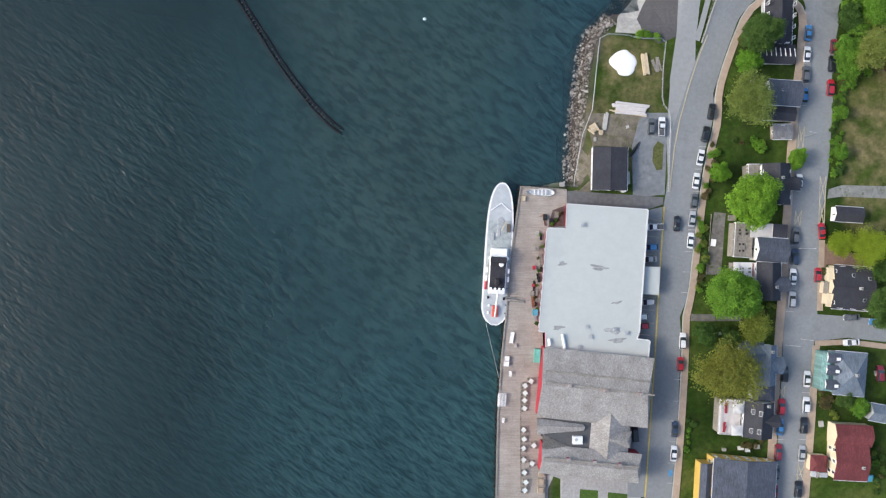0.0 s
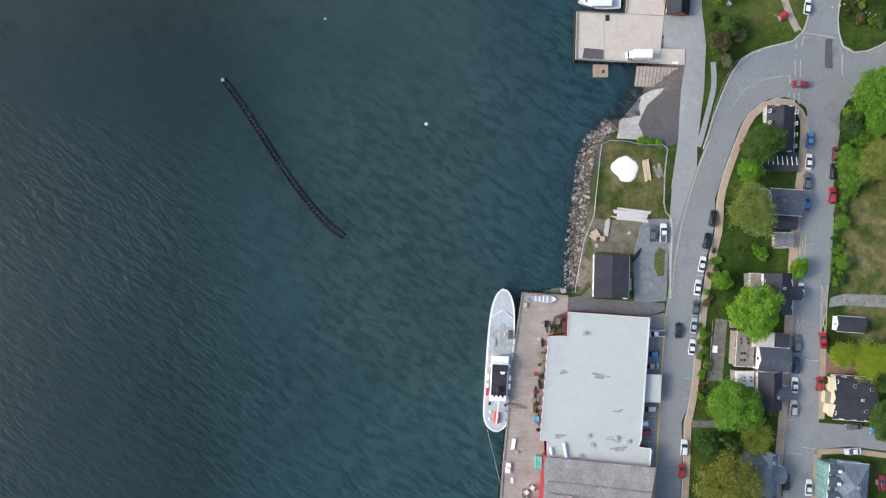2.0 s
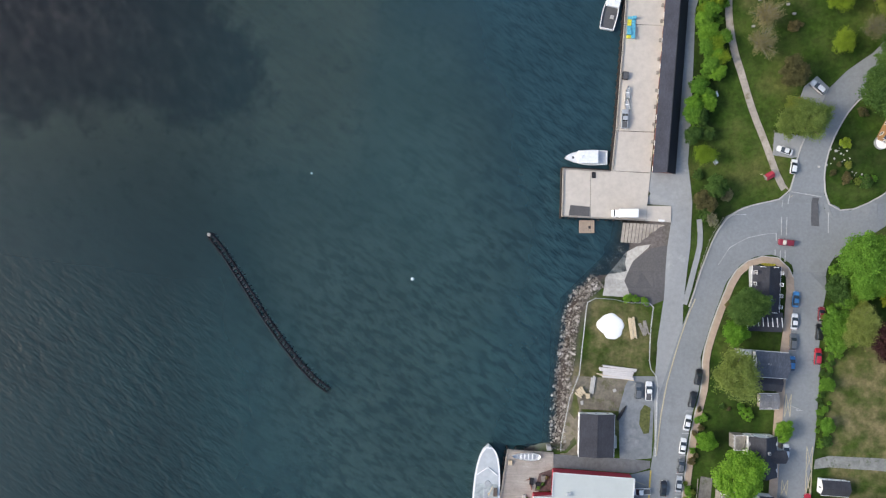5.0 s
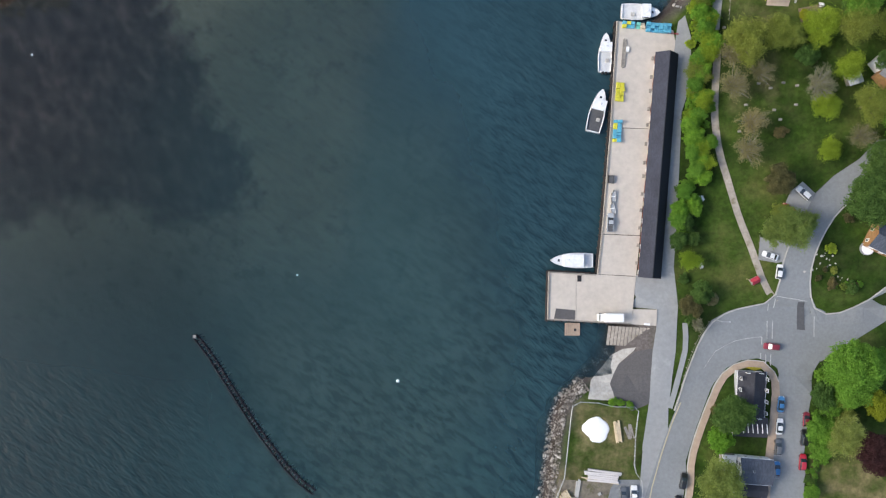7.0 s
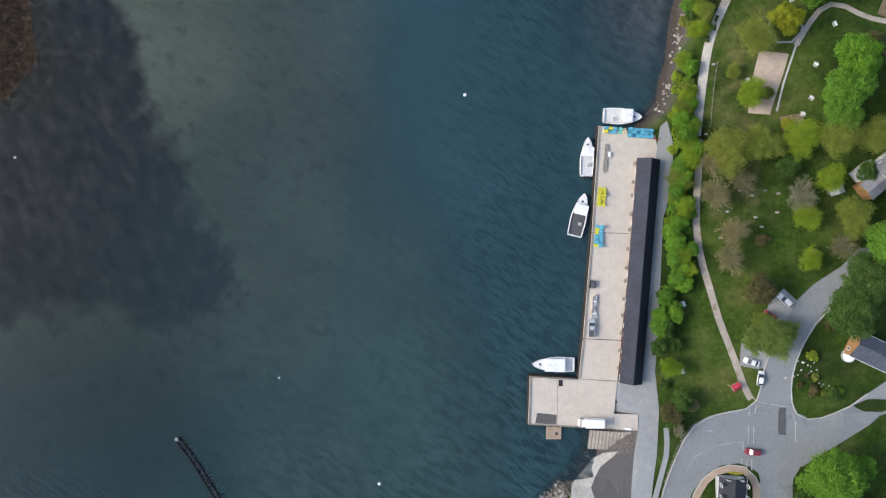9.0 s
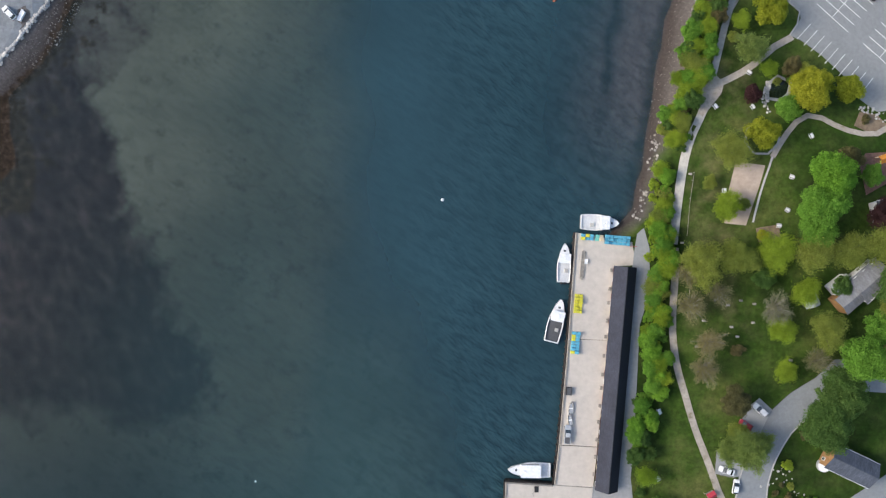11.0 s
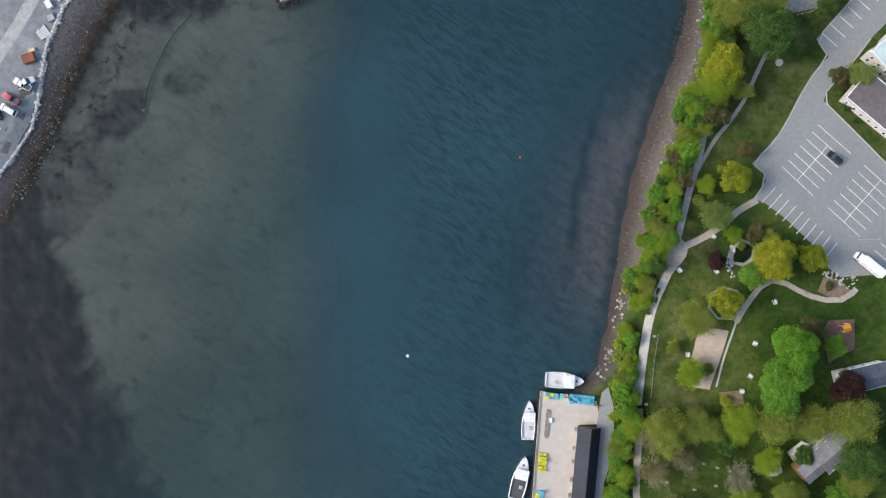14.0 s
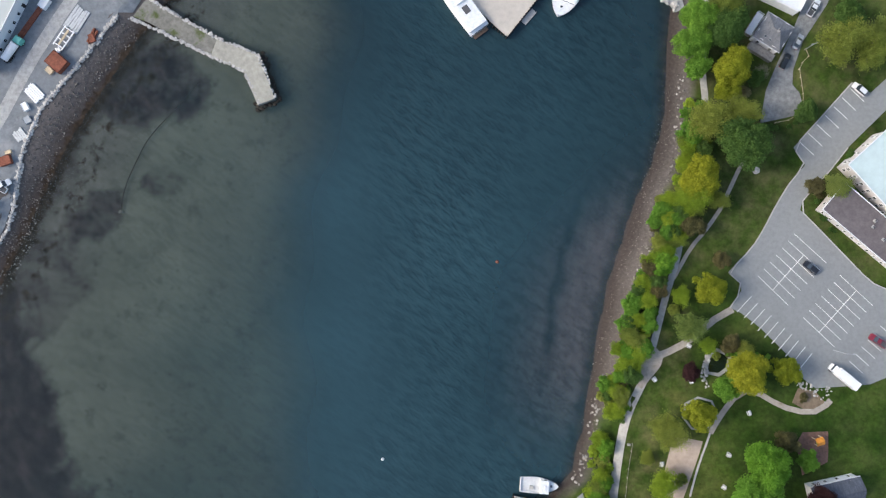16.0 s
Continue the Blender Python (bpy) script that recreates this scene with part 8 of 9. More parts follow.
# ends of parking places along the kerbs
for x, y in ((74.4, 23.2), (73.7, 16.8), (72.7, 11.6), (72.4, 5.7), (71.3, -0.6), (70.8, -6.5), (70.3, -12.4), (68.2, -37.6), (67.8, -43.8), (67.2, -49.5), (66.9, -55.5), (66.5, -61.7), (66.2, -67.5), (75.5, 29.7),
             (105.3, 59.4), (104.7, 53.4), (104.2, 47.6), (103.3, 41.2), (101.5, 16.4), (100.4, 1.1), (100.1, -4.5), (99.6, -11.3), (99.2, -17.7), (96.4, -54.1), (103.4, -40.6), (102.3, -53.9), (101.7, -63.9)):
    line_on([(x - 1.0, y + 0.05), (x + 1.1, y)], 0.13, paint_faded, 0.24)
for p, q in (((59.7, 9.3), (63.0, 8.2)), ((59.6, 3.9), (62.8, 3.6)), ((59.2, -1.3), (62.5, -1.6)), ((58.7, -13.6), (62.0, -13.9)), ((58.2, -17.3), (61.7, -17.6)), ((57.9, -20.9), (61.5, -21.4)), ((57.6, -24.5), (60.3, -24.8))):
    line_on([p, q], 0.14, paint_cream, 0.24)
bay = drape("accessible_bay", pair([65.7, -63.7, 66.9, -63.7, 66.7, -65.5, 65.6, -65.5]), 0.2, surface("blue_road_paint", (0.10, 0.28, 0.48), 0.8), "blue painted parking symbol patch", "marking", skirt=0.05)


def bays(a, b2, n, reach, width=0.16):
    """White bay lines from the line a-b2, each running by reach (x, y)."""
    for i in range(n):
        p = Vector(a).lerp(Vector(b2), i / (n - 1))
        line_on([(p.x - reach[0], p.y - reach[1]), (p.x + reach[2], p.y + reach[3])], width, paint_white, 0.24, label="white parking bay line")


def bays_px(c0, c1, n, d0, d1):
    for i in range(n):
        p, q = Vector(c0).lerp(Vector(c1), i / (n - 1)), Vector(d0).lerp(Vector(d1), i / (n - 1))
        line_on([tuple(p), tuple(q)], 0.14, paint_white, 0.24, label="white parking bay line")


bays_px((135.5, 250.6), (125.2, 238.3), 7, (144.6, 242.5), (133.6, 230.3))
line_on([(138.0, 244.4), (129.3, 234.4)], 0.14, paint_white, 0.246, label="white parking bay line")
bays_px((148.4, 239.2), (137.9, 226.9), 7, (157.6, 230.8), (146.6, 218.9))
line_on([(153.0, 235.0), (142.3, 222.9)], 0.14, paint_white, 0.246, label="white parking bay line")
bays_px((123.2, 232.4), (140.2, 216.9), 10, (119.2, 228.0), (136.6, 212.4))
bays_px((150.9, 292.6), (136.9, 277.0), 7, (154.6, 289.1), (140.9, 273.4))
bays_px((159.6, 225.2), (150.8, 215.0), 6, (163.2, 222.2), (154.4, 211.9))


# ---- fences, stacks, street and garden things ----
def fence(label, pts, height=1.3, every=2.4, rails=2, mat=steel, lift=0.0, name="fence", mesh=False):
    """Posts with rails between them; each span's rails are parts."""
    f = thing(name, label, "fence")
    post = mesh_of("post", tube((0, 0, -0.3), (0, 0, height + 0.1), 0.06, 0.06, 6) if mat is steel else box(-0.08, 0.08, -0.08, 0.08, -0.3, height + 0.1), mat)
    marks = [(x, y) for x, y, _ in along(pts, every)] + [pts[-1]]
    for x, y in marks:
        part("post", post, None, f, m=pose(x, y, ground_at(x, y) + lift))
    for (x0, y0), (x1, y1) in zip(marks, marks[1:]):
        if math.hypot(x1 - x0, y1 - y0) < 0.2:
            continue
        for i in range(rails):
            z = height * (i + 1) / rails
            part("rail", tube((x0, y0, ground_at(x0, y0) + lift + z), (x1, y1, ground_at(x1, y1) + lift + z), 0.05, 0.05, 6), mat, f)
    return f


fence("grey metal fence round the fenced lawn", pair([43.6, 40.4, 45.7, 60.9, 48.2, 62.2, 54.2, 61.9, 57.2, 60.9, 65.0, 60.9, 64.0, 52.7, 63.7, 42.5, 66.2, 39.1, 65.5, 16.7]), 1.3, 2.6, 2)
fence("grey metal fence beside the riprap bank", pair([43.6, 40.4, 40.8, 33.1, 38.3, 18.3]), 1.4, 2.6, 2)
fence("pale guard rail beside the park footway", pair([85.2, 85.6, 81.7, 80.2, 79.0, 72.8, 75.6, 61.3]), 0.8, 2.5, 1, timber_grey, name="guard_rail")
fence("low timber rail beside the parking bay", pair([98.8, 110.4, 98.5, 104.4, 99.7, 103.4, 103.8, 102.7]), 0.6, 2.0, 1, timber_grey, name="timber_rail")
fence("low rustic pole fence round the gravel drive", pair([137.8, 303.8, 138.8, 301.8, 136.0, 298.9, 137.4, 290.4, 137.2, 286.3, 134.4, 283.5, 129.7, 282.4]), 0.7, 2.4, 1, lumber, name="pole_fence")
fence("low timber edging beside the garden plot", pair([77.9, 10.1, 77.2, 0.3, 76.3, -7.8]), 0.5, 2.4, 2, timber_grey, name="timber_edging")
fence("white fence beside the shore path", pair([89.1, 172.0, 89.6, 181.7, 90.5, 189.8]), 0.7, 2.6, 1, timber_grey)

# white tarpaulin heap with lumber
tp = thing("tarpaulin_heap", "large rounded heap under white tarpaulin on grass", "tarpaulin", pose(53.0, 53.7, ground_at(53.0, 53.7)))
bm = bmesh.new()
bmesh.ops.create_uvsphere(bm, u_segments=40, v_segments=16, radius=1)
for v in bm.verts:
    t = math.atan2(v.co.y, v.co.x)
    s = 1 + 0.10 * math.cos(t - 2.6) - 0.30 * math.exp(-((t + 2.45) / 0.5) ** 2) + 0.04 * math.sin(5 * t) + 0.02 * math.sin(9 * t + 1)
    flat = (1 - min(1, math.hypot(v.co.x, v.co.y)) ** 3) ** 0.6
    v.co = Vector((v.co.x * 3.9 * s, v.co.y * 3.8 * s, max(-0.1, v.co.z) * 0.45 + 0.06 * noise.noise(v.co * 4)))
part("cover", bm, tarp_white, tp, smooth_faces=True)


def stack(label, x, y, heading, w, l, h, mat, n=6, lift=0.0, z=None, name="lumber_stack", category="lumber", piece="board", skew=2.0):
    """A pile of boards, sheets or beams lying side by side."""
    s = thing(name, label, category, pose(x, y, ground_at(x, y) + 0.05 if z is None else z, 0, 0, heading))
    for i in range(n):
        u0, u1 = -w / 2 + w * i / n, -w / 2 + w * (i + 1) / n
        part(piece, box(u0 + 0.02, u1 - 0.02, -l / 2 + random.uniform(0, l * 0.12), l / 2 - random.uniform(0, l * 0.12), 0, h * random.uniform(0.7, 1), bevel=0.02), mat, s, m=pose(0, 0, 0, 0, 0, random.uniform(-skew, skew)))
    return s


random.seed(3)
stack("loose pile of pale sawn lumber on the lawn", 59.0, 53.5, 8, 1.8, 6.6, 0.7, lumber, 7)
stack("scattered pale poles lying on the grass", 62.4, 53.5, 12, 2.2, 4.6, 0.2, timber_grey, 5, skew=14)
stack("long stack of planks under whitish sheeting", 54.7, 40.7, 84, 3.4, 11.0, 0.8, stucco, 6, skew=1.5)
stack("row of pale beams beside the plank stack", 54.2, 39.4, 82, 0.6, 11.4, 0.5, lumber, 2, skew=1)
stack("white skip-like tray of boards", 47.5, 37.1, -8, 1.3, 5.4, 0.5, kerb_mat, 3, skew=1)
stack("heap of pale sawn offcuts", 43.9, 35.0, 30, 2.6, 2.6, 0.9, lumber, 5, skew=25)
stack("pale crate of offcuts beside the heap", 46.2, 33.9, 5, 1.2, 1.5, 0.7, lumber, 3)
stack("small pile of offcuts", 44.5, 31.9, 5, 0.8, 1.4, 0.4, kerb_mat, 3)
stack("pale crate in the yard", 53.9, 35.5, 20, 0.9, 0.9, 0.5, kerb_mat, 2)
stack("row of pale boards leaning beside the shed", 54.1, 20.7, 2, 0.7, 3.8, 0.9, kerb_mat, 3, skew=1)
canoe = thing("canoe", "black upturned canoe on the gravel", "canoe", pose(56.0, 29.0, ground_at(56.0, 29.0) + 0.55, 180, 0, 148))
hull, _ = hull_mesh(5.0, 1.15, 0.5, fine=2.0, stern_round=0.5, draft=0.0, sheer=0.1)
part("hull", hull, black_paint, canoe, smooth_faces=True)
tk = thing("fuel_tank", "white cylindrical tank at the shed corner", "tank", pose(52.6, 17.3, ground_at(52.9, 17.3)))
part("tank", tube((0, 0, 0), (0, 0, 1.7), 0.9, 0.8, 16), white_paint, tk)

# quay furniture
chair_weave = surface("grey_brown_weave", (0.20, 0.18, 0.155), 0.85, vary=0.3, grain=3)
table_top = surface("pale_green_white_laminate", (0.62, 0.68, 0.65), 0.6, vary=0.08)


def cafe_table(x, y):
    t = thing("cafe_table", "cafe table with white square top and grey-brown chairs", "table", pose(x, y, 2.7, 0, 0, 45 + random.uniform(-12, 12)), "tables along the quay")
    part("tabletop", box(-0.6, 0.6, -0.6, 0.6, 0.7, 0.76, bevel=0.02), table_top, t)
    part("pedestal", tube((0, 0, 0), (0, 0, 0.7), 0.06), black_paint, t)
    for a in range(4):
        m = pose(0, 0, 0, 0, 0, 90 * a)
        c = part("chair", box(-0.24, 0.24, 0.72, 1.16, 0.40, 0.46, bevel=0.02), chair_weave, t, m=m)
        part("backrest", box(-0.24, 0.24, 1.12, 1.17, 0.46, 0.9), chair_weave, c)
        for u, v in ((-0.2, 0.76), (0.2, 0.76), (-0.2, 1.12), (0.2, 1.12)):
            part("leg", tube((u, v, 0), (u, v, 0.4), 0.02, 0.02, 5), black_paint, c)


for x, y in ((25.9, -37.9), (24.2, -39.2), (24.2, -41.3), (24.0, -43.4), (24.0, -45.7), (23.7, -51.9), (23.9, -54.6), (23.7, -57.2), (23.7, -60.5), (26.7, -56.4), (26.2, -61.6), (24.0, -64.2), (24.4, -67.0), (24.1, -69.3)):
    cafe_table(x, y)


rl = thing("terrace_rail", "low dark rail between the cafe tables and the promenade", "rail")
RL = pair([23.0, -38.6, 22.9, -49.0, 22.9, -58.0, 23.0, -69.8])
for x, y, t in along(RL, 2.6):
    part("post", box(-0.05, 0.05, -0.05, 0.05, 2.7, 3.65), black_paint, rl, m=pose(x, y, 0))
for (ax, ay), (cx, cy) in zip(RL, RL[1:]):
    part("top_rail", tube((ax, ay, 3.62), (cx, cy, 3.62), 0.07, 0.07, 6), black_paint, rl)


def bench(x, y, heading, label="white slatted bench on the quay", z=2.7, l=2.4, mat=white_paint):
    b = thing("bench", label, "bench", pose(x, y, z, 0, 0, heading), "benches")
    for i in range(4):
        part("slat", box(-0.3 + i * 0.16, -0.18 + i * 0.16, -l / 2, l / 2, 0.42, 0.46), mat, b)
    for i in range(2):
        part("back_slat", box(0.36, 0.41, -l / 2, l / 2, 0.55 + 0.2 * i, 0.68 + 0.2 * i), mat, b)
    for s in (-1, 1):
        part("leg", box(-0.3, 0.4, s * l * 0.4 - 0.04, s * l * 0.4 + 0.04, 0, 0.42), timber_grey, b)


for i in range(3):
    x, y = 17.5, -43.3
    bench(x - 0.9 + i * 0.85, y, -3, l=3.8)
bench(19.9, -35.8, -3, l=1.6)
bench(17.8, -49.2, -3, l=1.4)


def crate(label, x, y, heading, w, l, h, mat, z=2.7, lid=None, name="crate", category="crate", group=""):
    c = thing(name, label, category, pose(x, y, z, 0, 0, heading), group)
    t = 0.06
    part("side", box(-w / 2, -w / 2 + t, -l / 2, l / 2, 0, h), mat, c)
    part("side", box(w / 2 - t, w / 2, -l / 2, l / 2, 0, h), mat, c)
    part("side", box(-w / 2 + t, w / 2 - t, -l / 2, -l / 2 + t, 0, h), mat, c)
    part("side", box(-w / 2 + t, w / 2 - t, l / 2 - t, l / 2, 0, h), mat, c)
    part("filling", box(-w / 2 + t, w / 2 - t, -l / 2 + t, l / 2 - t, 0, h - 0.1, bevel=0.03), lid or mat, c)


crate("white lidded locker on the quay", 19.0, -31.4, -3, 1.3, 1.3, 0.9, white_paint, name="locker", category="locker")
crate("white lidded locker on the quay", 18.8, -32.9, -3, 1.4, 1.4, 0.9, white_paint, name="locker", category="locker")
crate("teal tarpaulin covered stall on the quay", 27.6, -30.5, -3, 1.7, 3.8, 1.6, crate_teal, name="market_stall", category="stall")
crate("blue fish box beside the museum wall", 27.1, -18.1, 0, 1.4, 1.7, 0.9, crate_blue)
crate("white pair of hatch boxes on the quay", 20.4, -25.4, -10, 1.0, 3.2, 0.5, white_paint, name="skiff_cradle", category="box")
for y in (840, 853, 868):
    x, yy = {840: (28.9, -64.7), 853: (28.7, -67.0), 868: (28.6, -69.4)}[y]
    crate("tan wooden planter box by the terrace", x, yy, -2, 1.6, 1.6, 0.6, lumber, lid=pavement_mat, name="planter", category="planter", group="planters")
for x, y, mat, s in ((26.8, -5.2, red_paint, 0.5), (26.6, -10.3, red_paint, 0.4), (27.8, 0.3, timber_grey, 0.6), (27.8, 4.9, kerb_mat, 0.5), (26.3, -12.7, timber_grey, 0.7), (23.8, 14.7, lumber, 0.6), (21.4, -27.7, kerb_mat, 0.4), (30.0, 9.3, black_paint, 0.8), (33.3, 10.1, timber_grey, 0.8), (31.7, 8.2, black_paint, 0.7)):
    crate("small stowed box beside the museum wall", x, y, random.uniform(-10, 10), 0.9 * s + 0.4, 2.2 * s, 0.7, mat, name="stowage_box", category="box")
anchor = thing("anchor_display", "old dark gear displayed beside the quay wall", "display", pose(29.7, 8.5, 2.7, 0, 0, 10))
part("shank", box(-0.12, 0.12, -1.8, 1.8, 0.1, 0.35), rust, anchor)
part("stock", box(-1.1, 1.1, 1.2, 1.4, 0.1, 0.3), rust, anchor)
tg = thing("terrace_garden", "fenced dark terrace with shrubs beside the hall", "terrace", kind="structure")
part("paving", prism([(32.2, 11.4), (35.8, 12.7), (35.6, 6.5), (30.9, 6.5)], 2.7, 2.82), surface("terrace_soil", (0.12, 0.08, 0.075), 0.9, vary=0.4), tg)
for x, y, k in ((33.3, 8.5, "dark"), (32.0, 7.5, "green"), (34.3, 10.4, "brown")):
    t = tree(x, y, 0.75, k)
    t.location.z = 2.8

# traps and crates on the wharf
def traps(label, x, y, heading, nx, ny, mat_a, mat_b, s=1.0):
    g = thing("trap_stack", label, "lobster traps", pose(x, y, 2.2, 0, 0, heading), "trap stacks on the wharf")
    for i in range(nx):
        for j in range(ny):
            m = mat_a if random.random() < 0.68 else mat_b
            h = 0.42 * random.choice((1, 2, 2, 3))
            part("trap", box(-0.56, 0.56, -0.42, 0.42, 0, h, bevel=0.04), m, g, m=pose((i - nx / 2 + 0.5) * 1.2 * s, (j - ny / 2 + 0.5) * 0.92 * s, 0, 0, 0, random.uniform(-5, 5)))
    return g


traps("stack of yellow wire lobster traps", 59.0, 151.8, -4, 2, 6, crate_yellow, crate_yellow)
traps("stack of blue and yellow lobster traps", 58.3, 140.5, -4, 2, 7, crate_blue, crate_yellow)
traps("blue and yellow crates at the wharf head", 61.3, 171.1, -4, 3, 2, crate_blue, crate_yellow)
traps("mixed crates at the wharf head", 64.8, 170.9, -4, 2, 2, MATS["teal_tarp"], lumber)
traps("row of light blue crates at the wharf head", 70.0, 170.3, -4, 6, 3, crate_blue, crate_blue)
fence("red pipe railing at the wharf head", pair([72.9, 168.8, 75.5, 168.5]), 1.1, 1.0, 2, red_paint, lift=0.0, name="railing")
stack("grey timbers along the wharf edge", 60.2, 163.0, -4, 1.2, 9.0, 0.3, timber_grey, 4, z=2.2, name="timber_stack", category="timber", skew=1)
crate("dark square tub on the wharf", 56.6, 126.5, -3, 1.6, 2.2, 1.0, timber, z=2.2, lid=asphalt_patch, name="tub", category="tub")
crate("white fish box on the wharf", 61.1, 164.1, -3, 0.8, 1.4, 0.7, white_paint, z=2.2)
crate("pale box at the ramp head", 67.3, 84.7, 85, 0.6, 1.6, 0.5, white_paint, z=2.2)
crate("pale box beside the truck", 53.7, 85.8, 85, 0.7, 0.9, 0.6, white_paint, z=2.2)
for x, y, a in ((57.3, 121.7, -3), (57.1, 118.3, 10)):
    j = thing("skiff", "small white skiff on a cradle on the wharf", "boat", pose(x, y, 2.42, 0, 0, a), "skiffs on the wharf")
    hull, _ = hull_mesh(3.6, 1.4, 0.5)
    part("hull", hull, gelcoat, j, smooth_faces=True)
    part("floor", deck_mesh(3.6, 1.4, 0.5, 0.2, 0.3, 0.05, 0.8), grey_paint, j)
    part("thwart", box(-0.6, 0.6, -0.3, 0.0, 0.42, 0.5), white_paint, j)
    part("cradle", box(-0.5, 0.5, -1.0, 1.0, -0.22, 0.05), timber_grey, j)

# park things
def picnic_table(x, y, heading, mat=white_paint):
    t = thing("picnic_table", "pale picnic table on the park lawn", "table", pose(x, y, ground_at(x, y), 0, 0, heading) @ Matrix.Diagonal((0.68, 0.72, 0.85, 1)), "picnic tables")
    for i in range(3):
        part("top_board", box(-0.4 + i * 0.28, -0.14 + i * 0.28, -0.95, 0.95, 0.72, 0.77), mat, t)
    for s in (-1, 1):
        part("seat_board", box(s * 0.75 - 0.14, s * 0.75 + 0.14, -0.95, 0.95, 0.42, 0.47), mat, t)
        part("trestle", box(-0.8, 0.8, s * 0.6 - 0.05, s * 0.6 + 0.05, 0.0, 0.72), timber_grey, t)


for x, y, a in ((82.6, 121.0, 30), (82.6, 101.7, 32), (82.5, 121.2, 10), (116.3, 188.5, 70), (115.4, 179.3, 60), (113.3, 174.9, 85), (95.9, 208.4, 40), (106.1, 208.3, 40), (122.0, 200.1, 25), (98.7, 184.6, 0), (105.3, 218.1, 60)):
    picnic_table(x, y, a)
for x, y in ((100.7, 152.3), (107.6, 147.5), (103.5, 143.4), (101.8, 146.1), (92.5, 140.2), (118.3, 137.0), (107.7, 152.8), (97.5, 153.7), (104.1, 153.7), (94.2, 147.7), (89.6, 189.4), (88.0, 169.8)):
    sgn = thing("marker_stone", "pale marker stone in the park grass", "stone", pose(x, y, ground_at(x, y)), "marker stones")
    part("block", box(-0.45, 0.45, -0.3, 0.3, -0.1, 0.6, bevel=0.08), rock_pale, sgn)
gz = thing("play_hut", "small faded red play hut beside the path", "hut", pose(97.5, 97.6, ground_at(97.9, 97.5), 0, 0, 30))
part("wall", walls_mesh(2.2, 1.6, 1.4, 2.1, base=-0.3), timber_grey, gz)
part("roof", gable_mesh(2.2, 1.6, 1.4, 2.1, 0.1, 0.15), red_paint, gz, "faded red roof")
for s in (-1, 1):
    part("post", tube((s * 1.6, 1.4, 0), (s * 1.6, 1.4, 1.6), 0.06), lumber, gz)
disc = thing("stone_disc", "round pale stone plinth in the lawn", "plinth", pose(124.8, 268.6, ground_at(124.8, 268.6)))
part("disc", tube((0, 0, -0.2), (0, 0, 0.4), 1.1, 1.0, 20), rock_pale, disc)
part("marker", tube((0, 0, 0.4), (0, 0, 0.7), 0.4, 0.3, 12), kerb_mat, disc)
tb = thing("trampoline", "round white covered pool in a garden", "pool", pose(128.8, 107.0, ground_at(129.2, 107.0)))
part("rim", tube((0, 0, 0.0), (0, 0, 0.9), 1.9, 1.9, 24), steel, tb)
part("cover", tube((0, 0, 0.9), (0, 0, 1.0), 1.75, 1.5, 24), tarp_white, tb)
pond = thing("rock_garden", "pale rock garden with small stream stones", "rock garden", kind="structure")
boulders(pond, pair([111.0, 215.6, 110.2, 212.4, 109.6, 209.2, 110.9, 206.8]), 40, 1.6, (0.4, 1.0), 0.9)
boulders(pond, pair([136.2, 208.8, 142.3, 205.7, 145.3, 207.4]), 30, 2.5, (0.4, 0.9), 0.9)
boulders(pond, pair([112.9, 99.5, 117.4, 106.7, 120.9, 97.9, 124.9, 96.2]), 26, 3.0, (0.3, 0.8), 0.8)
for x, y, r in ((132.0, 194.4, 1.2), (143.5, 318.2, 1.0)):
    pass
swing = thing("climbing_hut", "orange and yellow climbing hut on wood chips", "climbing hut", pose(140.3, 193.5, ground_at(140.9, 193.5), 0, 0, 20))
for s in (-1, 1):
    part("post", tube((s * 0.9, -0.9, 0), (s * 0.9, -0.9, 2.2), 0.09), lumber, swing)
    part("post", tube((s * 0.9, 0.9, 0), (s * 0.9, 0.9, 2.2), 0.09), lumber, swing)
part("canopy", gable_mesh(2.0, 2.0, 2.2, 2.9, 0.08, 0.1), surface("orange_canvas", (0.55, 0.22, 0.03), 0.7), swing, "orange canopy")
part("slide", box(-0.35, 0.35, -3.2, -1.0, 0, 0.1), crate_yellow, swing, m=pose(0, 0.6, 1.0, 25))
drape("wood_chips", pair([134.6, 192.1, 136.7, 195.3, 143.7, 195.8, 143.2, 187.6, 136.5, 183.6]), 0.08, surface("wood_chips", (0.17, 0.10, 0.075), 0.95, vary=0.3), "reddish wood chips under the climbing hut", "wood chips")
drape("mulch_bed", pair([136.1, 207.2, 140.8, 206.5, 144.4, 202.6, 138.7, 200.9, 134.2, 203.2]), 0.08, soil, "brown mulched flower bed", "flower bed")
drape("mulch_bed", pair([107.4, 174.2, 113.3, 175.2, 114.2, 171.2, 108.3, 170.2]), 0.08, soil, "brown bare earth patch", "flower bed")
drape("flower_bed", pair([94.8, 72.7, 97.4, 73.4, 100.2, 73.0, 101.4, 72.1, 98.6, 71.4]), 0.2, surface("yellow_flowers", (0.35, 0.30, 0.03), 0.9, vary=0.5, grain=3), "yellow flowering corner bed", "flower bed")


def street_lamp(x, y, arm):
    l = thing("street_lamp", "grey street lamp with one arm", "street lamp", pose(x, y, ground_at(x, y), 0, 0, arm), "street lamps")
    part("pole", tube((0, 0, 0), (0, 0, 7.5), 0.1, 0.06), steel, l)
    k = part("arm", tube((0, 0, 7.4), (1.6, 0, 7.7), 0.05), steel, l)
    part("lamp_head", box(1.4, 2.0, -0.14, 0.14, 7.6, 7.75, bevel=0.03), steel, k)


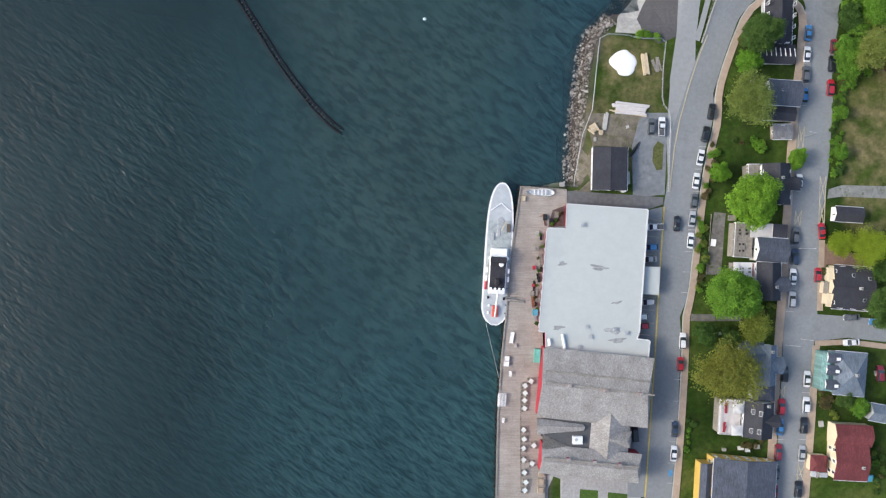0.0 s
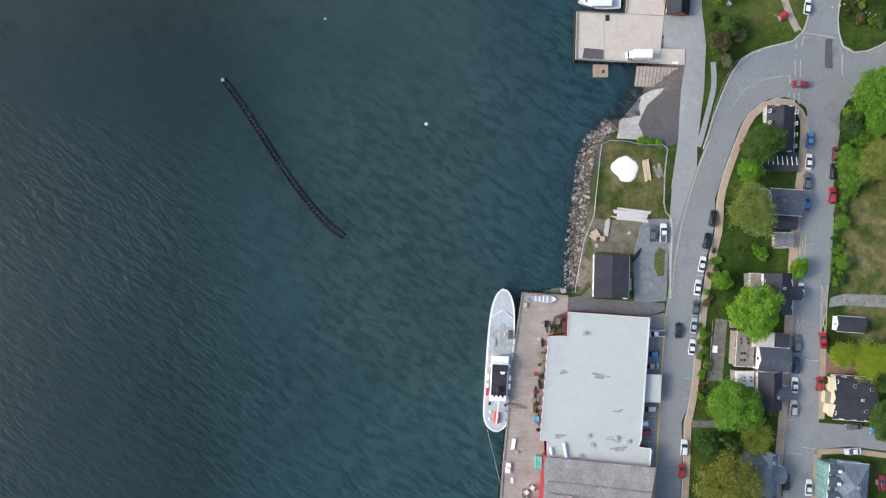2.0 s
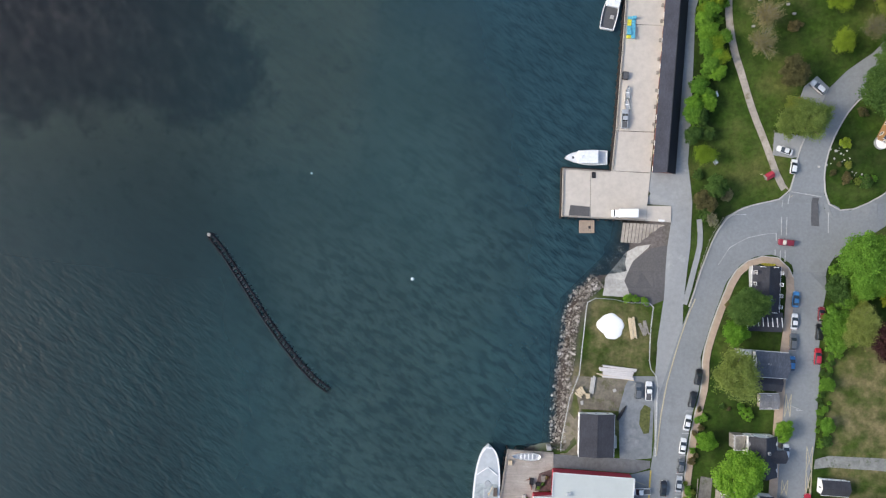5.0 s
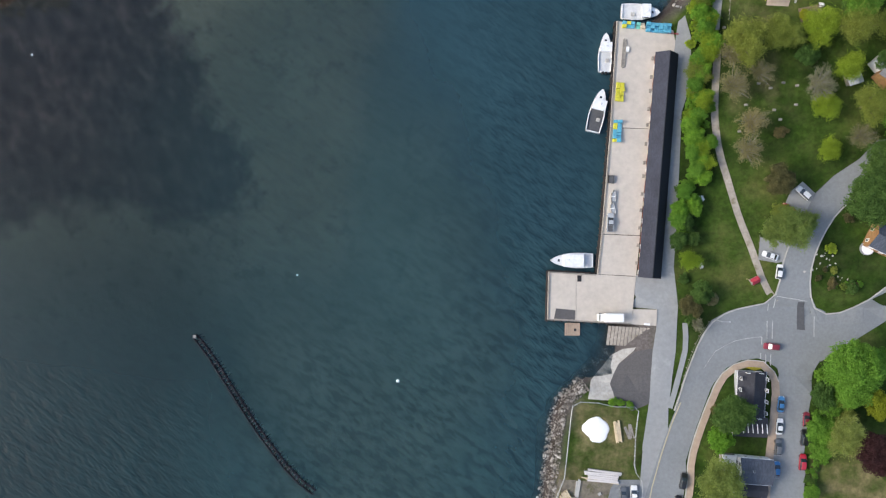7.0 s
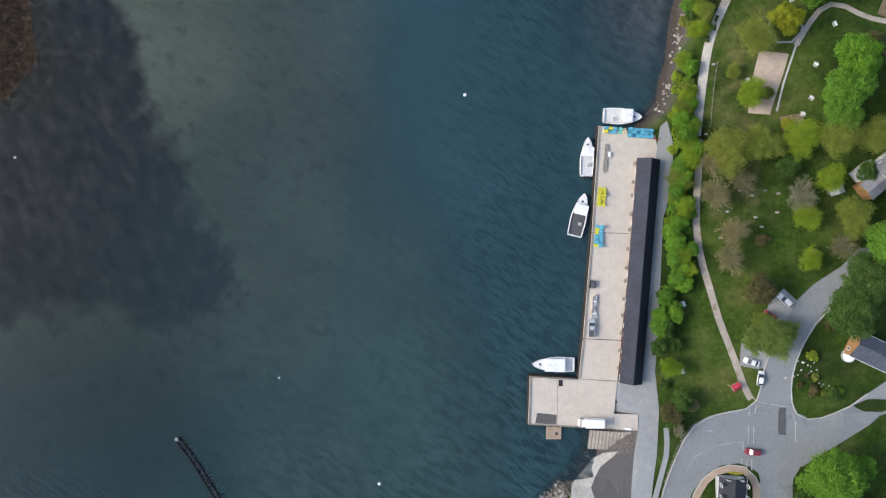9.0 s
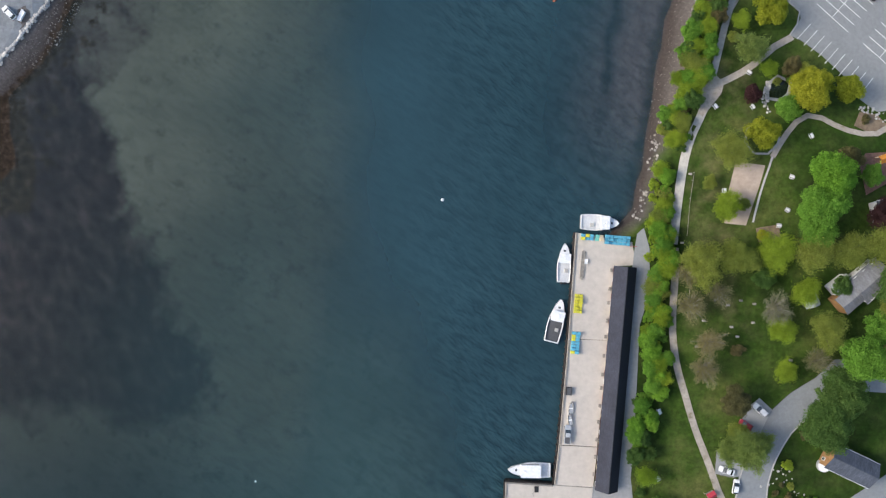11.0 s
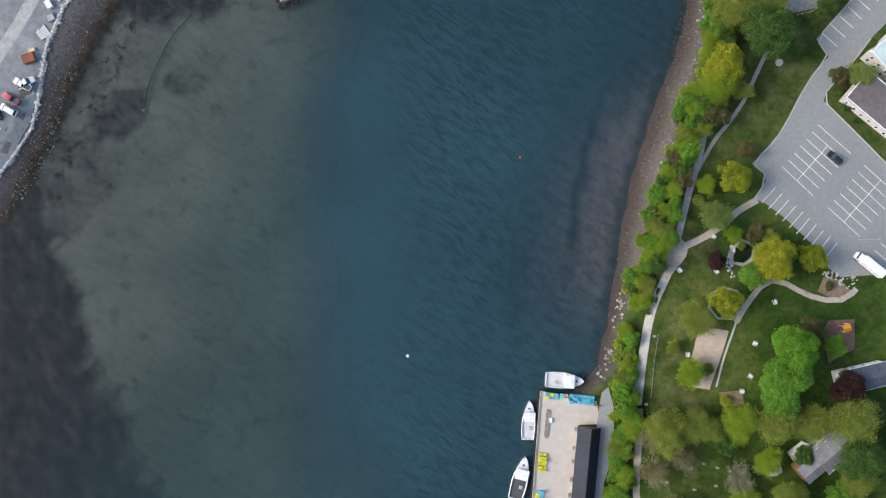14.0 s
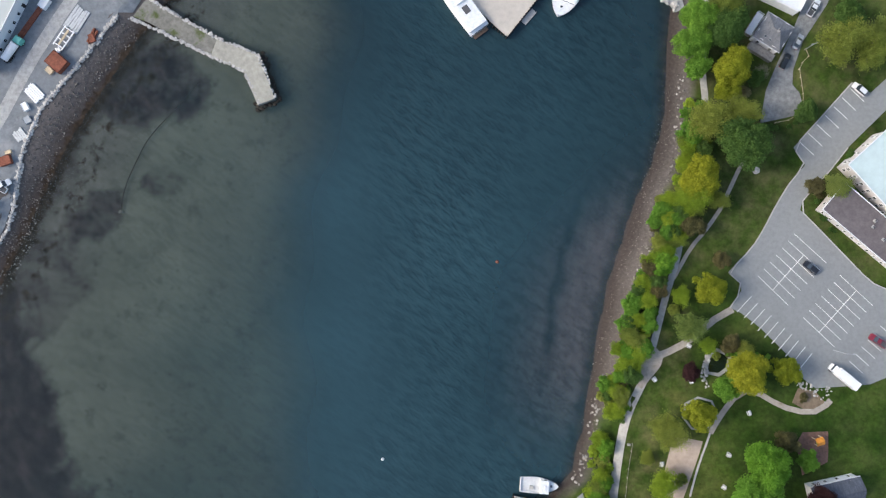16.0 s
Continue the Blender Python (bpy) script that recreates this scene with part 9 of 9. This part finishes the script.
for x, y, a in ((103.2, 32.1, 170), (100.8, 0.3, 0), (137.8, 303.8, 200), (146.2, 218.0, 0), (86.8, 86.2, 0)):
    street_lamp(x, y, a)

# boatyard clutter on the western shore
BY = "in the boatyard"
stack("stack of white roofing sheets " + BY, -83.3, 285.1, 45, 3.6, 5.8, 0.6, white_paint, 6, skew=1)
stack("stack of pale pipes " + BY, -87.2, 272.9, 40, 3.2, 3.6, 0.4, steel, 5, skew=3)
stack("pale steel beams on rusty ground " + BY, -71.6, 306.6, -33, 4.6, 8.0, 0.4, steel, 6, skew=2)
stack("row of rusty girders " + BY, -84.9, 305.4, -35, 1.6, 12.0, 0.6, rust, 3, skew=2)
stack("pile of rusty scrap bars " + BY, -66.9, 301.8, -30, 1.6, 5.0, 0.7, rust, 4, skew=12)
crate("white lidded bin " + BY, -85.6, 281.0, 30, 1.6, 2.4, 1.2, white_paint, z=ground_at(-85.6, 281.0), name="bin", category="bin")
crate("grey pallet box " + BY, -85.0, 277.3, 30, 2.0, 2.0, 0.9, grey_paint, z=ground_at(-85.0, 277.3), name="pallet_box", category="box")
crate("rusty red cargo container " + BY, -76.5, 293.9, 50, 4.2, 5.2, 2.2, rust, z=ground_at(-76.5, 293.9), name="container", category="container")
crate("rusty open skip " + BY, -90.9, 265.4, 20, 3.4, 2.6, 1.4, rust, z=ground_at(-90.9, 265.4), name="skip", category="skip")
crate("yellow toolbox " + BY, -90.3, 267.9, 20, 1.8, 1.0, 0.8, lumber, z=ground_at(-90.3, 267.9), name="toolbox", category="box")
crate("white open workboat tub " + BY, -92.4, 258.1, 35, 2.0, 2.6, 0.9, white_paint, z=ground_at(-92.4, 258.1), name="tub", category="tub")
crate("black heap of netting " + BY, -100.1, 248.7, 15, 2.8, 2.6, 1.0, black_paint, z=ground_at(-100.1, 248.7), lid=surface("net_heap", (0.07, 0.06, 0.05), 0.95, vary=0.7, grain=3), name="net_heap", category="nets")
crate("white box trailer " + BY, -80.7, 310.7, -35, 2.2, 3.2, 1.6, white_paint, z=ground_at(-80.7, 310.7), name="trailer", category="trailer")
house("tall pale roofed boatyard workshop", (-98.7, 329.9), (-81.0, 321.6), (-112.8, 298.6), metal_roof, metal_edge, 5.3, 5.7, "flat", storeys=1, name="workshop", category="building")
mx = thing("mixer_truck", "white and teal tank truck " + BY, "truck", pose(-89.4, 296.9, ground_at(-89.4, 296.9), 0, 0, -35))
part("tank", tube((0, -3.4, 1.9), (0, 2.2, 2.1), 1.05, 1.2, 14), white_paint, mx)
part("cab", box(-1.15, 1.15, 2.4, 4.4, 0.6, 2.6, bevel=0.2), crate_teal, mx, "teal cab")
part("chassis", box(-0.6, 0.6, -4.0, 4.2, 0.4, 0.8), black_paint, mx)
for s in (-1, 1):
    for yy in (-2.8, -1.6, 3.2):
        wh = part("wheel", TYRE, None, mx, m=pose(s * 1.0, yy, 0.45) @ Matrix.Diagonal((1.2, 1.36, 1.36, 1)))
        part("rim", RIM, None, wh)
cr = thing("boat_cradle", "white steel boat cradle with cross bars " + BY, "cradle", pose(-75.0, 301.0, ground_at(-75.0, 301.0) + 0.15, 0, 0, -33))
for u in (-1.5, 1.5):
    part("rail", box(u - 0.16, u + 0.16, -3.2, 3.2, 0.5, 0.8), white_paint, cr)
    for v in (-2.4, 2.4):
        part("leg", box(u - 0.12, u + 0.12, v - 0.12, v + 0.12, 0, 0.5), rust, cr)
for v in (-2.6, -0.8, 1.0, 2.8):
    part("cross_bar", box(-1.34, 1.34, v - 0.16, v + 0.16, 0.52, 0.78), white_paint, cr)
part("keel_block", box(-0.3, 0.3, -2.4, 2.6, 0.8, 1.0, bevel=0.03), lumber, cr)
crate("rusty steel tub " + BY, -67.0, 301.2, 25, 1.6, 2.4, 1.0, rust, z=ground_at(-67.0, 301.2), name="tub", category="tub")
crate("pale wooden crate beside the container " + BY, -79.0, 291.6, 50, 1.6, 2.2, 0.9, lumber, z=ground_at(-79.0, 291.6))
stack("white sheets standing beside the container " + BY, -76.6, 297.6, 30, 1.4, 1.6, 0.8, white_paint, 3, skew=3)
stack("white upturned skiffs " + BY, -102.9, 232.8, -25, 1.4, 3.6, 0.6, white_paint, 2, skew=3, name="skiff_pair", category="boat", piece="skiff")
stack("white sheets lying " + BY, -101.1, 242.1, 60, 1.0, 3.0, 0.15, white_paint, 3, skew=10)
stack("white sheets lying " + BY, -99.8, 244.8, -20, 1.2, 1.8, 0.15, white_paint, 2, skew=10)


# ---- furniture on the house terraces, garden things ----
def out_of(h, x, y, z=0.0):
    """A place in the house's own axes, as metres in the world."""
    return h.matrix_basis @ Vector((x, y, z))


def lounger(label, p, heading, mat):
    t = thing("lounger", label, "lounger", pose(p.x, p.y, p.z, 0, 0, heading), "terrace loungers")
    part("seat", box(-0.33, 0.33, -0.95, 0.35, 0.28, 0.38, bevel=0.03), mat, t)
    part("backrest", box(-0.33, 0.33, 0, 0.75, 0, 0.09, bevel=0.03), mat, t, m=pose(0, 0.35, 0.33, 38))
    for a in (-0.28, 0.28):
        for c in (-0.85, 0.28):
            part("leg", box(a - 0.03, a + 0.03, c - 0.03, c + 0.03, 0, 0.28), timber_grey, t)


def terrace_table(label, p, heading, w, l, mat, chair_mat):
    t = thing("terrace_table", label, "table", pose(p.x, p.y, p.z, 0, 0, heading), "terrace tables")
    part("tabletop", box(-w / 2, w / 2, -l / 2, l / 2, 0.7, 0.75, bevel=0.02), mat, t)
    for a in (-1, 1):
        for c in (-1, 1):
            part("leg", box(a * (w / 2 - 0.1) - 0.03, a * (w / 2 - 0.1) + 0.03, c * (l / 2 - 0.1) - 0.03, c * (l / 2 - 0.1) + 0.03, 0, 0.7), mat, t)
    for a, c in ((-w / 2 - 0.45, -0.5), (-w / 2 - 0.45, 0.5), (w / 2 + 0.45, -0.5), (w / 2 + 0.45, 0.5)):
        q = t.matrix_basis @ Vector((a, c, 0))
        ch = thing("terrace_chair", "dark garden chair drawn up to a table", "chair", pose(q.x, q.y, q.z, 0, 0, heading + (-90 if a < 0 else 90)), "terrace chairs")
        part("seat", box(-0.24, 0.24, -0.24, 0.24, 0.4, 0.46), chair_mat, ch)
        part("backrest", box(-0.24, 0.24, -0.28, -0.23, 0.46, 0.9), chair_mat, ch)
        for u in (-0.2, 0.2):
            for v in (-0.2, 0.2):
                part("leg", box(u - 0.02, u + 0.02, v - 0.02, v + 0.02, 0, 0.4), chair_mat, ch)


def awning(label, p, heading, w, l, mat):
    t = thing("terrace_canopy", label, "canopy", pose(p.x, p.y, p.z, 0, 0, heading), "terrace canopies")
    bm = bmesh.new()
    v = [bm.verts.new(c) for c in ((-w / 2, -l / 2, 2.1), (w / 2, -l / 2, 2.1), (w / 2, l / 2, 2.1), (-w / 2, l / 2, 2.1), (0, 0, 2.5))]
    for i in range(4):
        bm.faces.new((v[i], v[(i + 1) % 4], v[4]))
    bmesh.ops.solidify(bm, geom=bm.faces[:], thickness=0.05)
    part("cover", bm, mat, t)
    for a in (-1, 1):
        for c in (-1, 1):
            part("post", tube((a * (w / 2 - 0.08), c * (l / 2 - 0.08), 0), (a * (w / 2 - 0.08), c * (l / 2 - 0.08), 2.1), 0.04), steel, t)


terrace_table("grey slatted table on a house terrace", out_of(SLATE_HOUSE, -8.0, 4.6, 3.0), 0, 1.0, 2.2, timber_grey, black_paint)
terrace_table("grey slatted table on a house terrace", out_of(SLATE_HOUSE, -8.2, 0.2, 3.0), 90, 0.9, 1.6, timber_grey, black_paint)
lounger("pale lounger on a house terrace", out_of(CHARCOAL_HOUSE, -7.6, 3.6, 2.8), 20, white_paint)
terrace_table("white table on a house terrace", out_of(CHARCOAL_HOUSE, -5.8, 3.0, 2.8), 0, 0.9, 1.4, white_paint, timber_grey)
awning("white square canopy on a house terrace", out_of(SKYLIGHT_HOUSE, -6.1, 2.9, 3.2), 0, 3.0, 2.8, tarp_white)
awning("white square canopy on a house terrace", out_of(SKYLIGHT_HOUSE, -6.1, -3.2, 3.2), 0, 3.0, 2.8, tarp_white)
for lx, ly in ((-8.8, 3.2), (-8.8, 2.0), (-9.0, -2.2), (-8.9, -3.4)):
    lounger("red cushioned lounger on a white terrace", out_of(SKYLIGHT_HOUSE, lx, ly, 3.2), random.uniform(-15, 15), red_paint)
# sheds, bins and beds in the back gardens
random.seed(41)
for x, y, w, l, h, mat, label in ((83.5, 9.1, 1.9, 1.6, 0.8, timber_grey, "small grey garden box on grass"), (83.4, 3.6, 1.5, 2.0, 0.8, timber_grey, "small grey garden box on grass"), (78.5, 2.0, 1.3, 2.0, 0.5, white_paint, "white and red garden chest on gravel"),
                                  (80.4, -24.1, 1.4, 0.8, 0.5, white_paint, "white garden box under trees"), (85.9, -56.9, 1.6, 1.0, 0.6, white_paint, "white tub beside the ochre building"), (87.7, -57.4, 1.2, 1.0, 0.7, white_paint, "white tub beside the ochre building"),
                                  (90.2, -56.3, 1.4, 1.2, 0.8, kerb_mat, "pale bin beside the ochre building"), (81.3, -57.5, 1.0, 0.8, 0.8, kerb_mat, "pale bin beside the ochre building"), (107.5, -49.3, 1.2, 1.6, 0.6, kerb_mat, "pale stone trough in a gravel garden"),
                                  (120.8, -64.4, 1.6, 1.8, 0.7, crate_blue, "blue tarpaulin bundle beside the red roofed house"), (122.7, -34.8, 1.0, 1.4, 0.9, kerb_mat, "pale bin in a paved yard")):
    crate(label, x, y, random.uniform(-12, 12), w, l, h, mat, z=ground_at(x, y), name="garden_box", category="garden box")
# plants in tubs and stowed gear along the museum's quay wall
for i in range(22):
    f = (i + random.random() * 0.8) / 22
    a = Vector((30.0, 4.9)).lerp(Vector((27.8, -21.7)), f)
    x, y = a.x - random.uniform(0.2, 1.5), a.y
    if i % 3 == 0:
        t = tree(x, y, random.uniform(0.45, 0.75), random.choice(("dark", "green", "brown", "olive")))
        t.location.z = 2.72
    else:
        crate("small stowed box beside the museum wall", x, y, random.uniform(-10, 10), random.uniform(0.5, 0.9), random.uniform(0.6, 2.2), random.uniform(0.4, 1.0), random.choice((timber_grey, timber_grey, black_paint, kerb_mat, grey_paint, timber, timber_grey)), name="stowage_box", category="box")
stack("bundle of dark spars beside the museum wall", 26.5, -14.3, 2, 0.9, 5.0, 0.3, rust, 4, z=2.72, name="spar_bundle", category="spars", piece="spar")
stack("bundle of dark spars beside the museum wall", 26.8, -10.8, -3, 0.7, 4.0, 0.3, timber, 4, z=2.72, name="spar_bundle", category="spars", piece="spar")

# garden pond and stone rings in the park
def ring(cx, cy, rx, ry, turn, n=22, wave=0.12):
    out = []
    for i in range(n + 1):
        t = i / n * math.tau
        k = 1 + wave * math.sin(2 * t + 1) + wave * 0.6 * math.sin(3 * t)
        u, v = rx * k * math.cos(t), ry * k * math.sin(t)
        out.append((cx + u * math.cos(turn) - v * math.sin(turn), cy + u * math.sin(turn) + v * math.cos(turn)))
    return out


cx, cy = 113.5, 213.5
drape("pond", ring(cx, cy, 2.2, 3.6, -0.5)[:-1], 0.10, gloss("pond_water", (0.012, 0.022, 0.014), 0.08), "small dark garden pond with stone rim", "pond")
band("pond_rim", ring(cx, cy, 2.9, 4.4, -0.5), 1.0, 0.14, concrete_grey, "pale stone rim round a garden pond", "edging")
cx, cy = 108.6, 199.3
band("stone_ring", ring(cx, cy, 4.6, 4.8, 0, wave=0.04), 0.6, 0.14, concrete_grey, "pale stone ring round a tree", "edging")
bed_stones = thing("stone_edging", "row of small white stones along a flower bed", "stones")
for i in range(7):
    a = Vector((137.5, 208.3)).lerp(Vector((143.3, 203.6)), i / 6)
    part("stone", random.choice(BOULDERS)[2], None, bed_stones, m=pose(a.x, a.y, ground_at(a.x, a.y) + 0.12, 0, 0, 50 * i) @ Matrix.Diagonal((0.55, 0.5, 0.45, 1)))
